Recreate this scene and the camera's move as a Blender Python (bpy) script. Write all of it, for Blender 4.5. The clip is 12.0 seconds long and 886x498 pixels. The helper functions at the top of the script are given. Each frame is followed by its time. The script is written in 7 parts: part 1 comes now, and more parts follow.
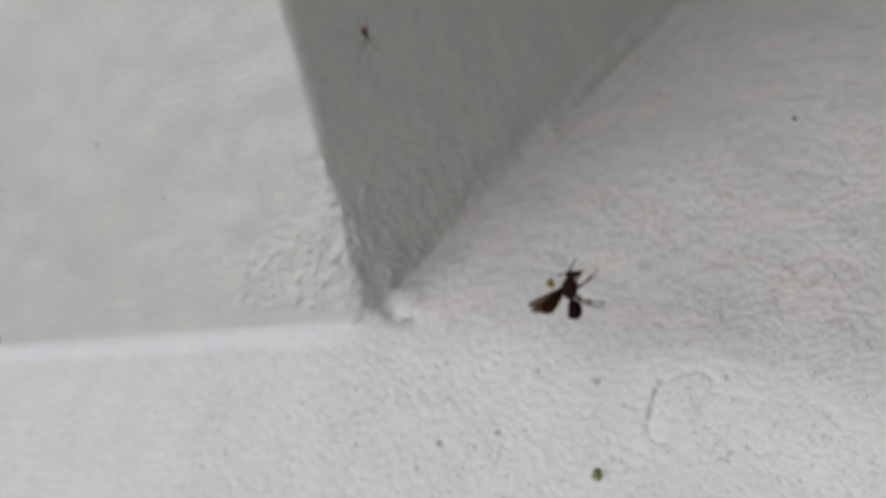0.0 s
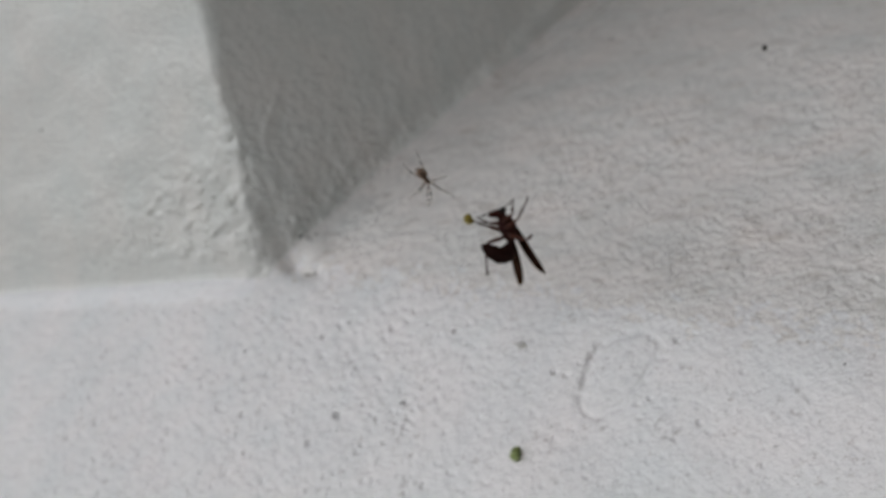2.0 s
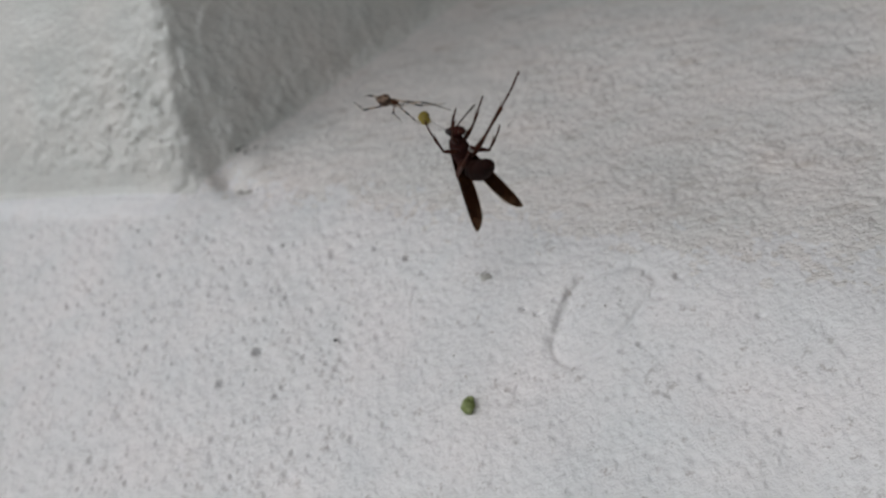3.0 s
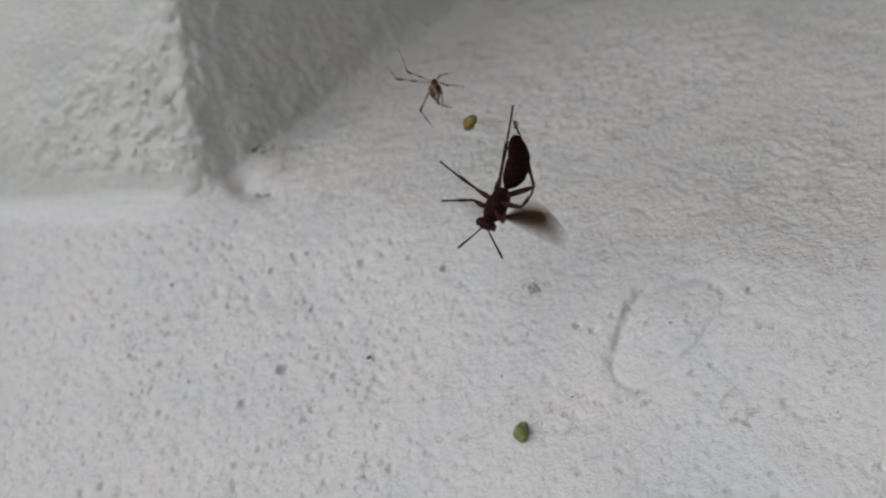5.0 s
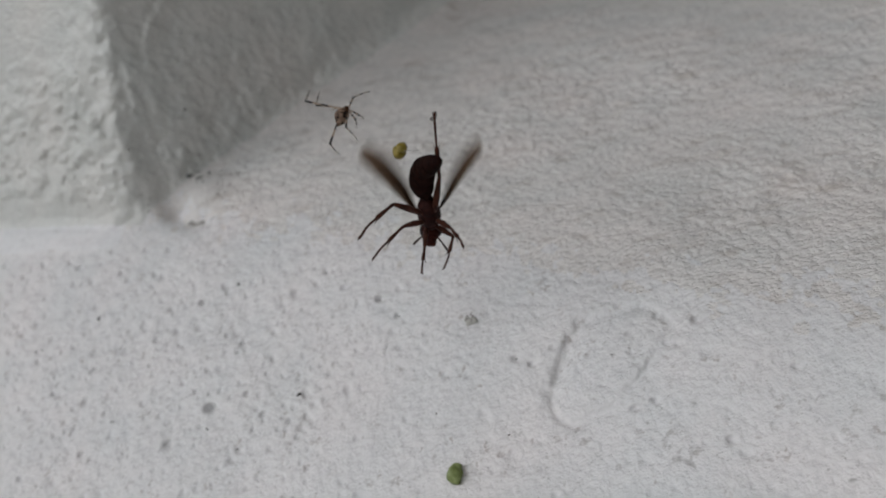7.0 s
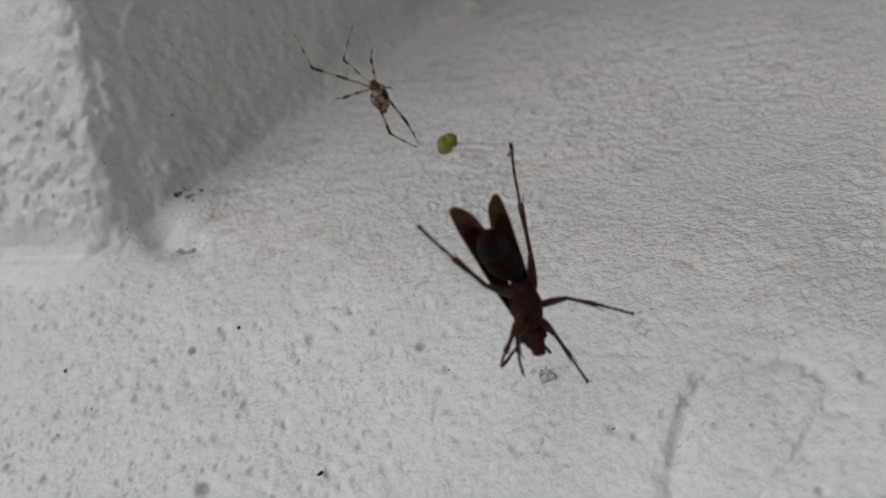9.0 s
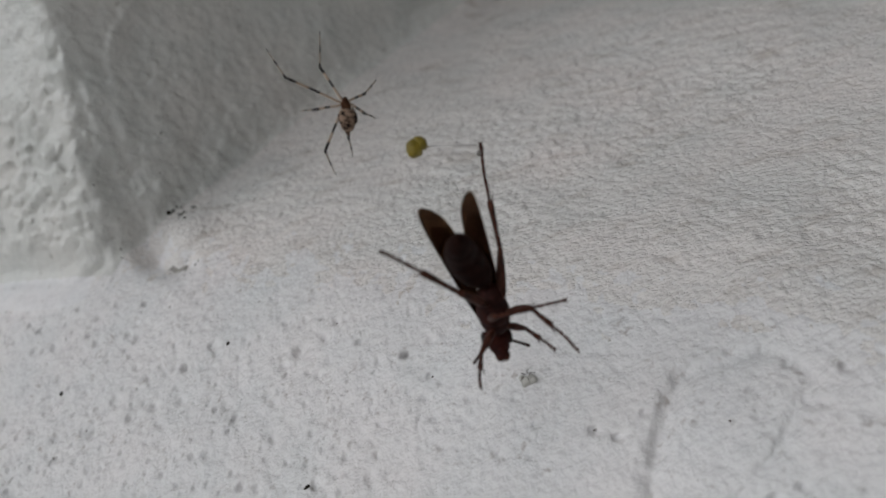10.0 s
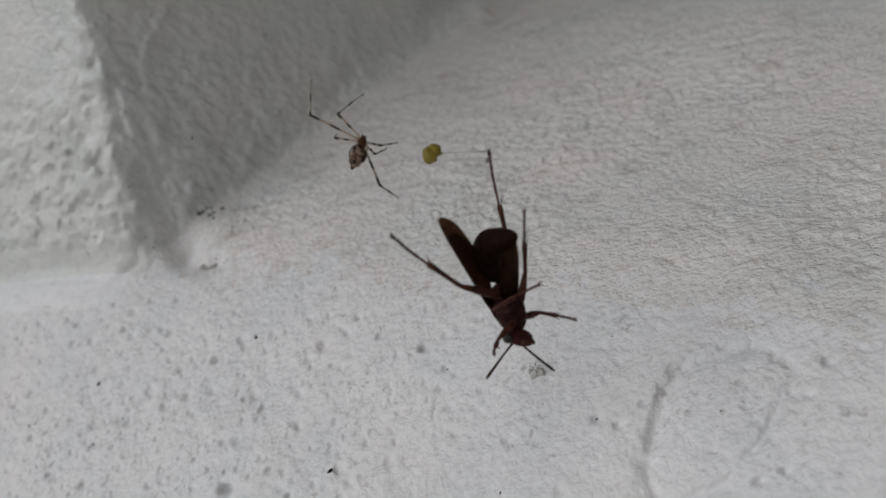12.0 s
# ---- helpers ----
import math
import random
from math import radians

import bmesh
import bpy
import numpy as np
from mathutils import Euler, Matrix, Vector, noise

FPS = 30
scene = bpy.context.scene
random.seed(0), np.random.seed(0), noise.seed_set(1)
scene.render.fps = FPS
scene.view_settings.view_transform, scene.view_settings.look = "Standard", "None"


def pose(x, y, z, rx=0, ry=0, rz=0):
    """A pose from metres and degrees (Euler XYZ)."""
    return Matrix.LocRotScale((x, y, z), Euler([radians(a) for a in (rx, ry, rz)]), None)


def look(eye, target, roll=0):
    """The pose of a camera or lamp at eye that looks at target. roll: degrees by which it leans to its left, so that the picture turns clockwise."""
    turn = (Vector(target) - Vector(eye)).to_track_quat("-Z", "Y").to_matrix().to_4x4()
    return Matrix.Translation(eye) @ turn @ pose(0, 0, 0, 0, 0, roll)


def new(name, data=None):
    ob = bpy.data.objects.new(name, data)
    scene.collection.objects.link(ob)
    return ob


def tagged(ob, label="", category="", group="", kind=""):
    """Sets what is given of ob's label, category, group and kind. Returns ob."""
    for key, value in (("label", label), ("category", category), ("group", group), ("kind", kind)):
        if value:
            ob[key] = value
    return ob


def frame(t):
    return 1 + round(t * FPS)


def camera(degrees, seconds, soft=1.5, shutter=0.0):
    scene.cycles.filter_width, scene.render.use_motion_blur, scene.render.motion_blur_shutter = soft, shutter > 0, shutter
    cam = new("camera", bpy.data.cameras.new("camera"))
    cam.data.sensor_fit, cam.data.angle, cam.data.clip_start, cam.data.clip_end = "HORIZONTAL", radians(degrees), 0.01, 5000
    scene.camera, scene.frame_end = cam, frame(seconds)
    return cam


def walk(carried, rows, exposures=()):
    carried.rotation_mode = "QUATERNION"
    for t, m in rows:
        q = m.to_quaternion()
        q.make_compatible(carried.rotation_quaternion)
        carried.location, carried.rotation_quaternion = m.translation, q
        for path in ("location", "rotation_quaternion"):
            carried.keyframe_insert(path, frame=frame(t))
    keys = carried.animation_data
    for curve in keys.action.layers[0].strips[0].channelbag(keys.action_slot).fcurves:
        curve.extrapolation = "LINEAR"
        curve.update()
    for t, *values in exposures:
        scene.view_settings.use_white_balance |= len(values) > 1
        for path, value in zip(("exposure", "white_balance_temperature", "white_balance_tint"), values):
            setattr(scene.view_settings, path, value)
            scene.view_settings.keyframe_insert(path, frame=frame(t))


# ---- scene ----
cam = camera(44.25, 12.0, soft=1.8, shutter=0.32)
cam.data.dof.use_dof = True
cam.data.dof.focus_distance = 0.225
cam.data.dof.aperture_fstop = 21.0
walk(cam, [
    (0, pose(-0.00035, -0.19541, 1.41016, 101.372, 4.399, 5.984)),
    (0.5, pose(0.00278, -0.18604, 1.40539, 101.380, 3.313, 5.308)),
    (1, pose(0.00171, -0.17540, 1.40744, 100.296, 4.907, 5.698)),
    (1.5, pose(0.00420, -0.15533, 1.41000, 100.411, 5.568, 5.292)),
    (2, pose(0.01143, -0.11318, 1.40223, 100.974, 2.967, 3.349)),
    (2.5, pose(0.01723, -0.06173, 1.39438, 101.054, 1.084, 2.277)),
    (2.7, pose(0.01538, -0.04245, 1.39239, 100.338, 0.146, 1.559)),
    (4.3, pose(0.01547, -0.03019, 1.40022, 100.088, -1.212, 1.831)),
    (4.5, pose(0.01127, -0.02897, 1.40493, 100.425, -0.147, 1.786)),
    (5, pose(0.00023, -0.01263, 1.40018, 100.114, -0.246, 1.098)),
    (5.5, pose(0.00000, -0.00000, 1.40000, 99.990, -0.000, 0.000)),
    (6, pose(0.00393, -0.00293, 1.40488, 100.207, 0.212, 0.111)),
    (6.5, pose(0.00688, -0.00086, 1.41004, 100.672, 0.996, -0.396)),
    (6.7, pose(0.00989, 0.00087, 1.40442, 100.957, 0.528, 0.131)),
    (8.3, pose(0.01239, 0.00632, 1.40966, 101.683, 1.820, -2.031)),
    (8.5, pose(0.00802, 0.01544, 1.41123, 101.350, 2.270, -1.221)),
    (9, pose(-0.00323, 0.06701, 1.41955, 102.593, 1.252, -0.379)),
    (9.5, pose(0.00417, 0.06839, 1.42405, 102.499, 2.902, 1.095)),
    (10, pose(0.00798, 0.06925, 1.42001, 102.877, 3.533, 1.851)),
    (10.5, pose(0.00754, 0.06755, 1.41400, 103.471, 2.659, 2.766)),
    (11, pose(0.01319, 0.06325, 1.41413, 103.024, 2.988, 2.612)),
    (11.5, pose(0.00736, 0.05301, 1.41674, 102.637, 3.145, 2.101)),
    (12, pose(0.00905, 0.05320, 1.41704, 102.820, 2.997, 2.716)),
], exposures=[(0, 0.05), (0.5, -0.09), (1.0, -0.07), (2.5, -0.06), (4.5, -0.15), (8.5, -0.18), (12, -0.2)])

# ---- world, sun, exposure ----
world = bpy.data.worlds.new("world")
scene.world = world
world.use_nodes = True
wn = world.node_tree.nodes
sky = wn.new("ShaderNodeTexSky")
sky.sky_type = "NISHITA"
sky.sun_disc = False
sky.sun_elevation = radians(20)
sky.sun_rotation = radians(-121)
sky.air_density = 1.0
sky.dust_density = 1.0
wn["Background"].inputs["Strength"].default_value = 0.050
grey = wn.new("ShaderNodeHueSaturation")
grey.inputs["Saturation"].default_value = 0.05
world.node_tree.links.new(sky.outputs["Color"], grey.inputs["Color"])
world.node_tree.links.new(grey.outputs["Color"], wn["Background"].inputs["Color"])

sun_data = bpy.data.lights.new("sun", "SUN")
sun_data.energy = 2.68
sun_data.angle = radians(90)
sun_data.color = (0.94, 0.965, 1.0)
sun = new("sun", sun_data)
sun.matrix_world = look((-0.685 * 3, -0.60 * 3, 1.4 + 0.43 * 3), (0, 0, 1.4))
scene.view_settings.exposure = 0.0

# ---- materials ----
def material(name, base, rough=0.6, metal=0.0, spec=0.5):
    m = bpy.data.materials.new(name)
    m.use_nodes = True
    b = m.node_tree.nodes["Principled BSDF"]
    b.inputs["Base Color"].default_value = (*base, 1)
    b.inputs["Roughness"].default_value = rough
    b.inputs["Metallic"].default_value = metal
    b.inputs["Specular IOR Level"].default_value = spec
    return m, m.node_tree, b


def noise_node(nt, scale, detail=4.0, rough=0.55, stretch=None):
    tc = nt.nodes.new("ShaderNodeTexCoord")
    n = nt.nodes.new("ShaderNodeTexNoise")
    n.inputs["Scale"].default_value = scale
    n.inputs["Detail"].default_value = detail
    n.inputs["Roughness"].default_value = rough
    if stretch:
        mp = nt.nodes.new("ShaderNodeMapping")
        mp.inputs["Scale"].default_value = stretch
        nt.links.new(tc.outputs["Object"], mp.inputs["Vector"])
        nt.links.new(mp.outputs["Vector"], n.inputs["Vector"])
    else:
        nt.links.new(tc.outputs["Object"], n.inputs["Vector"])
    return n


def ramp(nt, src, stops):
    r = nt.nodes.new("ShaderNodeValToRGB")
    e = r.color_ramp.elements
    while len(e) < len(stops):
        e.new(0.5)
    for k, (p, c) in zip(e, stops):
        k.position = p
        k.color = (*c, 1)
    nt.links.new(src, r.inputs["Fac"])
    return r


def mix(nt, a, b, fac, mode="MULTIPLY"):
    m = nt.nodes.new("ShaderNodeMix")
    m.data_type, m.blend_type = "RGBA", mode
    if isinstance(fac, float):
        m.inputs[0].default_value = fac
    else:
        nt.links.new(fac, m.inputs[0])
    nt.links.new(a, m.inputs[6])
    nt.links.new(b, m.inputs[7])
    return m.outputs[2]


def bump(nt, b, heights, strength=0.5):
    last = None
    for h, dist in heights:
        n = nt.nodes.new("ShaderNodeBump")
        n.inputs["Strength"].default_value = strength
        n.inputs["Distance"].default_value = dist
        nt.links.new(h, n.inputs["Height"])
        if last:
            nt.links.new(last, n.inputs["Normal"])
        last = n.outputs["Normal"]
    nt.links.new(last, b.inputs["Normal"])


def stucco(name, stretch, grain, spots=False, size=900, gloss=(0.75, 0.2), tint=(1, 1, 1), smear=False):
    """White masonry paint on stucco: large stains, small dirt, fine grain. tint paints in how a face is lit."""
    m, nt, b = material(name, (0.78, 0.78, 0.77), gloss[0], spec=gloss[1])
    big = ramp(nt, noise_node(nt, 28, 5).outputs["Fac"], [(0.3, tuple(0.81 * v * k for v, k in zip(tint, (1.024, 0.990, 0.984)))), (0.7, tuple(0.755 * v * k for v, k in zip(tint, (0.982, 1.004, 1.010))))])
    fine = ramp(nt, noise_node(nt, 420, 3, 0.6, stretch).outputs["Fac"], [(0.3, (0.90, 0.90, 0.90)), (0.55, (1, 1, 1))])
    dirt = ramp(nt, noise_node(nt, 260, 3, 0.6, stretch).outputs["Fac"], [(0.25, (0.62, 0.60, 0.58)), (0.36, (1, 1, 1))])
    c = mix(nt, big.outputs["Color"], fine.outputs["Color"], 1.0)
    c = mix(nt, c, dirt.outputs["Color"], 0.8)
    if smear:
        # dirt rubbed into the brush marks
        rub = ramp(nt, noise_node(nt, 150, 5, 0.65, (0.45, 1, 1.2)).outputs["Fac"], [(0.30, (0.76, 0.73, 0.70)), (0.46, (1, 1, 1))])
        c = mix(nt, c, rub.outputs["Color"], 0.9)
    if spots:
        # scattered grey flecks of three sizes: dirt, and small dents' shade painted in
        for scale, lo, hi, tone in ((190, 0.06, 0.26, (0.62, 0.58, 0.56)), (480, 0.08, 0.30, (0.70, 0.69, 0.68)), (80, 0.03, 0.15, (0.60, 0.59, 0.58))):
            tc = nt.nodes.new("ShaderNodeTexCoord")
            wob = nt.nodes.new("ShaderNodeMix")
            wob.data_type, wob.blend_type = "RGBA", "ADD"
            wob.inputs[0].default_value = 1.7 / scale
            nt.links.new(tc.outputs["Object"], wob.inputs[6])
            nt.links.new(noise_node(nt, scale * 2.2, 2).outputs["Color"], wob.inputs[7])
            v = nt.nodes.new("ShaderNodeTexVoronoi")
            v.inputs["Scale"].default_value = scale
            nt.links.new(wob.outputs[2], v.inputs["Vector"])
            spot = ramp(nt, v.outputs["Distance"], [(lo, tone), (hi, (1, 1, 1))])
            some = ramp(nt, noise_node(nt, scale * 0.45, 2).outputs["Fac"], [(0.44, (0, 0, 0)), (0.60, (1, 1, 1))])
            c = mix(nt, c, spot.outputs["Color"], some.outputs["Color"])
    nt.links.new(c, b.inputs["Base Color"])
    bump(nt, b, [(noise_node(nt, size, 2.5, 0.55, stretch).outputs["Fac"], grain), (noise_node(nt, 1900, 2, 0.6).outputs["Fac"], grain * 0.12)], 1.0)
    return m


# one white paint; tints paint in dimmer wall and ledge top, brighter front
M_WALL = stucco("white_stucco_wall_dimmed", (1, 1, 1), 0.0006, size=500, gloss=(0.32, 0.5), tint=(0.862, 0.872, 0.843))
M_LEDGE = stucco("white_stucco_ledge_dimmed", (0.85, 1, 1.1), 0.0011, size=760, tint=(0.985, 0.962, 0.94), smear=True)
M_FRONT = stucco("white_pitted_front_lit", (1, 1, 1), 0.0006, True, size=700, gloss=(0.5, 0.5), tint=(1.005, 1.002, 1.01))
# the bright lip under the wall's foot, painted in as a lighter tint
M_BAND = stucco("white_trowelled_band_lit", (1, 1, 1), 0.00025, size=500, gloss=(0.5, 0.5), tint=(1.04, 1.045, 1.065))
# unseen ground, its brown-grey chosen for the light it bounces onto the walls
M_GROUND, _nt, _b = material("bounce_ground", (0.3, 0.29, 0.27), 0.9)
_c = ramp(_nt, noise_node(_nt, 3, 8).outputs["Fac"], [(0.3, (0.15, 0.135, 0.112)), (0.7, (0.25, 0.225, 0.19))])
_nt.links.new(_c.outputs["Color"], _b.inputs["Base Color"])

# ---- masonry: two walls that meet at an edge above a sloping ledge ----
EYE_Z = 1.4


def lattice(ix, iz, seed):
    h = (ix.astype(np.int64) * 374761393 + iz.astype(np.int64) * 668265263 + seed * 982451653) & 0x7FFFFFFF
    h = ((h ^ (h >> 13)) * 1274126177) & 0x7FFFFFFF
    return ((h ^ (h >> 16)) & 0xFFFF) / 65535.0


def grain(x, z, cell, seed):
    """Smooth value noise, -1 to 1, on cells of that size in metres (width, height)."""
    if 0.6 < cell[0] / cell[1] < 1.7:
        c, d = math.cos(seed * 2.4), math.sin(seed * 2.4)
        x, z = x * c - z * d, x * d + z * c
    u, v = x / cell[0], z / cell[1]
    iu, iv = np.floor(u), np.floor(v)
    fu, fv = u - iu, v - iv
    fu, fv = fu * fu * (3 - 2 * fu), fv * fv * (3 - 2 * fv)
    a, b = lattice(iu, iv, seed), lattice(iu + 1, iv, seed)
    c, d = lattice(iu, iv + 1, seed), lattice(iu + 1, iv + 1, seed)
    return 2 * (a * (1 - fu) * (1 - fv) + b * fu * (1 - fv) + c * (1 - fu) * fv + d * fu * fv) - 1


def softmax(a, b, r):
    """The larger of two, rounded over about r metres."""
    h = np.clip(0.5 + 0.5 * (a - b) / r, 0, 1)
    return b * (1 - h) + a * h + r * h * (1 - h)


def softmin(a, b, r):
    return -softmax(-a, -b, r)


def pits(x, z, cell, seed, size, share):
    """Small round hollows scattered in paint, 0 to 1 deep."""
    out = np.zeros_like(x)
    iu, iv = np.floor(x / cell), np.floor(z / cell)
    for du in (-1, 0, 1):
        for dv in (-1, 0, 1):
            cu, cv = iu + du, iv + dv
            px = (cu + lattice(cu, cv, seed)) * cell
            pz = (cv + lattice(cu, cv, seed + 1)) * cell
            r = size * (0.35 + 0.9 * lattice(cu, cv, seed + 2) ** 2)
            on = lattice(cu, cv, seed + 3) < share
            q = ((x - px) ** 2 + (z - pz) ** 2 * (0.7 + 0.6 * lattice(cu, cv, seed + 4))) / (r * r)
            out = np.maximum(out, np.where(on, np.exp(-q * q), 0))
    return out


def stroke(x, z, line, width):
    """How near a place lies to a polyline: 1 on it, 0 beyond the width."""
    best = np.full_like(x, 9.0)
    for (x0, z0), (x1, z1) in zip(line, line[1:]):
        dx, dz = x1 - x0, z1 - z0
        k = np.clip(((x - x0) * dx + (z - z0) * dz) / (dx * dx + dz * dz), 0, 1)
        best = np.minimum(best, np.hypot(x - x0 - k * dx, z - z0 - k * dz))
    return np.exp(-((best / width) ** 2))


FLAKE_SIDE = ((0.0446, 1.4377), (0.0423, 1.4335), (0.0402, 1.4284), (0.038, 1.4234), (0.0369, 1.4212))
FLAKE_TOP = ((0.0469, 1.4388), (0.0501, 1.4401), (0.054, 1.4406), (0.0591, 1.4414))
FLAKE_REST = ((0.0369, 1.4212), (0.0362, 1.4177), (0.0384, 1.4145), (0.041, 1.4129), (0.0446, 1.4151), (0.0488, 1.4159), (0.0513, 1.4183), (0.0543, 1.4217), (0.0568, 1.4242), (0.0588, 1.4277), (0.0618, 1.4318), (0.0641, 1.4353), (0.0639, 1.4385), (0.0614, 1.4403), (0.0591, 1.4414))
# the valley between the shaded return and the ledge: a bead of old paint with a crack along it
VALLEY_BEAD = ((0.131, 1.746), (0.0832, 1.7053), (0.0537, 1.6712), (0.0121, 1.6127), (-0.0367, 1.5498), (-0.0516, 1.5287))
VALLEY_CRACK = ((0.1417, 1.7419), (0.103, 1.6922), (0.0733, 1.6599), (0.0414, 1.6328), (0.0154, 1.5999))
VALLEY_EDGE = ((0.1014, 1.7391), (0.0272, 1.6432), (-0.0294, 1.5773), (-0.0492, 1.5503))


# larger hollows in the paint of the ledge's front: place and radius
PITS_NEAR = ((-0.0529, 1.4212, 0.0015), (-0.0641, 1.4113, 0.0015), (-0.0250, 1.4147, 0.0013), (-0.0420, 1.4093, 0.0012), (-0.0365, 1.4189, 0.0009), (-0.0617, 1.4545, 0.0010), (-0.0053, 1.4498, 0.0010), (-0.0928, 1.4090, 0.0010), (0.0864, 1.4244, 0.0011), (0.0699, 1.4369, 0.0012), (-0.0332, 1.4096, 0.0009), (-0.0441, 1.4067, 0.0011), (0.0632, 1.4315, 0.0010), (0.0712, 1.4094, 0.0010), (-0.0620, 1.4550, 0.0011), (-0.0945, 1.4687, 0.0009), (-0.0783, 1.4758, 0.0010), (-0.1130, 1.4727, 0.0008), (-0.0753, 1.4433, 0.0011), (-0.0456, 1.4404, 0.0009), (-0.0469, 1.4373, 0.0006), (-0.0421, 1.4248, 0.0010), (-0.0757, 1.4351, 0.0007), (-0.0955, 1.4351, 0.0007))
PITS_FAR = ((-0.1088, 1.4280, 0.0008), (-0.0533, 1.4214, 0.0015), (-0.1364, 1.4719, 0.0008), (-0.0511, 1.4430, 0.0008), (-0.0585, 1.4263, 0.0007), (0.0295, 1.4301, 0.0011), (0.0329, 1.4285, 0.0008), (0.0539, 1.4421, 0.0009), (0.0698, 1.4370, 0.0010), (0.0651, 1.4313, 0.0010), (0.0619, 1.4384, 0.0009), (0.0539, 1.4167, 0.0010), (0.0582, 1.4183, 0.0008), (0.0753, 1.4388, 0.0008), (0.0382, 1.4325, 0.0008), (-0.0218, 1.4604, 0.0009), (-0.0002, 1.4444, 0.0010), (-0.0057, 1.4500, 0.0010), (0.0003, 1.4525, 0.0011), (-0.0159, 1.4547, 0.0009))


def planes(x, z):
    h = z - EYE_Z
    left = (-0.6494) * x + (-0.3595) * h + 0.3407
    reveal = 1.1837 * x + (-0.0498) * h + 0.4835
    top = (-0.3544) * x + 1.2725 * h + 0.2197
    front = (-0.5482) * x + 0.6186 * np.maximum(h, -0.16) + 0.2642  # upright plinth below
    return left, reveal, top, front


def step(v, lo, hi):
    k = np.clip((v - lo) / (hi - lo), 0, 1)
    return k * k * (3 - 2 * k)


def depth(x, z):
    """How far the masonry's face lies from y = 0, whether it is the wall (else the ledge), and whether it is the ledge's front (1, or 2 where trowelled smooth)."""
    wob = 0.0022 * grain(x, z, (0.045, 0.045), 1) + 0.001 * grain(x, z, (0.016, 0.016), 2)
    left, reveal, top, front = planes(x, z)
    is_wall = np.maximum(left, reveal) < np.maximum(top, front)
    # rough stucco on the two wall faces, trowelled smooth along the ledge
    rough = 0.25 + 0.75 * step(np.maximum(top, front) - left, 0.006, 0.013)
    near = np.exp(-(((z - 1.516) / 0.028) ** 2)) * (0.22 + 0.78 * np.exp(-(((x + 0.115) / 0.042) ** 2)))
    lump = 0.0010 * grain(x, z, (0.0075, 0.0065), 3) + 0.0007 * grain(x, z, (0.0036, 0.0032), 4) + 0.0004 * grain(x, z, (0.0018, 0.0017), 5)
    sx = x + 0.0017 * grain(x, z, (0.005, 0.005), 41) + 0.0006 * grain(x, z, (0.0021, 0.0021), 42)
    sz = z + 0.0015 * grain(x, z, (0.0045, 0.0045), 43) + 0.0006 * grain(x, z, (0.0019, 0.0019), 44)
    dab = (0.0021 * pits(sx, sz, 0.0058, 61, 0.0036, 0.55) + 0.0011 * pits(sx, sz, 0.0034, 67, 0.0021, 0.55)) * near
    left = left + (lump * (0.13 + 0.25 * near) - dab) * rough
    bead = np.clip(grain(x, z, (0.0036, 0.0055), 7) - 0.2, 0, 1) + 0.7 * pits(x, z, 0.0046, 77, 0.0017, 0.45)
    calm = 1 - 0.85 * np.exp(-(((x + 0.0715) / 0.0105) ** 2) - ((z - 1.5) / 0.011) ** 2)  # smooth thick paint in the corner
    low = np.exp(-(((z - 1.53) / 0.05) ** 2))
    drip = 0.0018 * grain(x, z, (0.006, 0.013), 17) + 0.0010 * grain(x, z, (0.0026, 0.005), 8) + 0.0006 * grain(x, z, (0.0016, 0.0022), 9)
    reveal = reveal + (drip * (0.25 + 0.72 * low) - 0.0018 * bead * (0.1 + 0.9 * low)) * calm
    # lumps of thick paint over the lower part of the walls' edge
    arris = np.exp(-(((left - reveal) / 0.024) ** 2)) * low
    lumps = (0.0018 * grain(x, z, (0.0085, 0.0075), 71) + 0.0012 * grain(x, z, (0.004, 0.0036), 72)) * arris
    left, reveal = left + lumps, reveal + lumps
    # crinkled brush marks on the ledge's top, pitted paint on its front
    warp = 0.0009 * grain(x, z, (0.006, 0.004), 10) + 0.0005 * grain(x, z, (0.0022, 0.0016), 16)
    fade = 0.35 + 0.65 * step(grain(x, z, (0.03, 0.02), 18), -0.5, 0.5)
    crisp = np.clip(1.25 * grain(x + warp, z + warp, (0.0024, 0.0014), 11), -1, 1)
    flakes = 0.00050 * crisp + 0.00050 * grain(x - warp, z + warp, (0.0014, 0.0010), 13) + 0.00035 * grain(x + warp, z - warp, (0.0036, 0.0020), 12)
    valley = reveal - top
    wide = step(z, 1.50, 1.65)
    coarse = 0.15 + 0.85 * step(valley - 0.028 * wide, 0.004, 0.018 + 0.014 * wide)
    coarse = coarse * calm
    top = top + (flakes * fade + 0.0003 * grain(x, z, (0.0052, 0.0030), 22) + 0.0005 * grain(x, z, (0.011, 0.006), 19)) * coarse
    pit = 0.0011 * pits(x, z, 0.0062, 20, 0.0011, 0.42) + 0.0009 * pits(x, z, 0.0033, 30, 0.00065, 0.55) + 0.0013 * pits(x, z, 0.016, 40, 0.0019, 0.35)
    jx, jz = x + 0.0007 * grain(x, z, (0.0024, 0.0024), 26), z + 0.0007 * grain(x, z, (0.0024, 0.0024), 27)
    worn = 0.84 + 0.3 * grain(x, z, (0.0035, 0.0035), 28)
    groove = (0.0026 * stroke(jx, jz, FLAKE_SIDE, 0.0016) + 0.0024 * stroke(jx, jz, FLAKE_TOP, 0.0014)) * worn + 0.0014 * stroke(jx, jz, FLAKE_REST, 0.0011) * (0.45 + 0.55 * step(grain(x, z, (0.005, 0.005), 14), -0.6, 0.3))
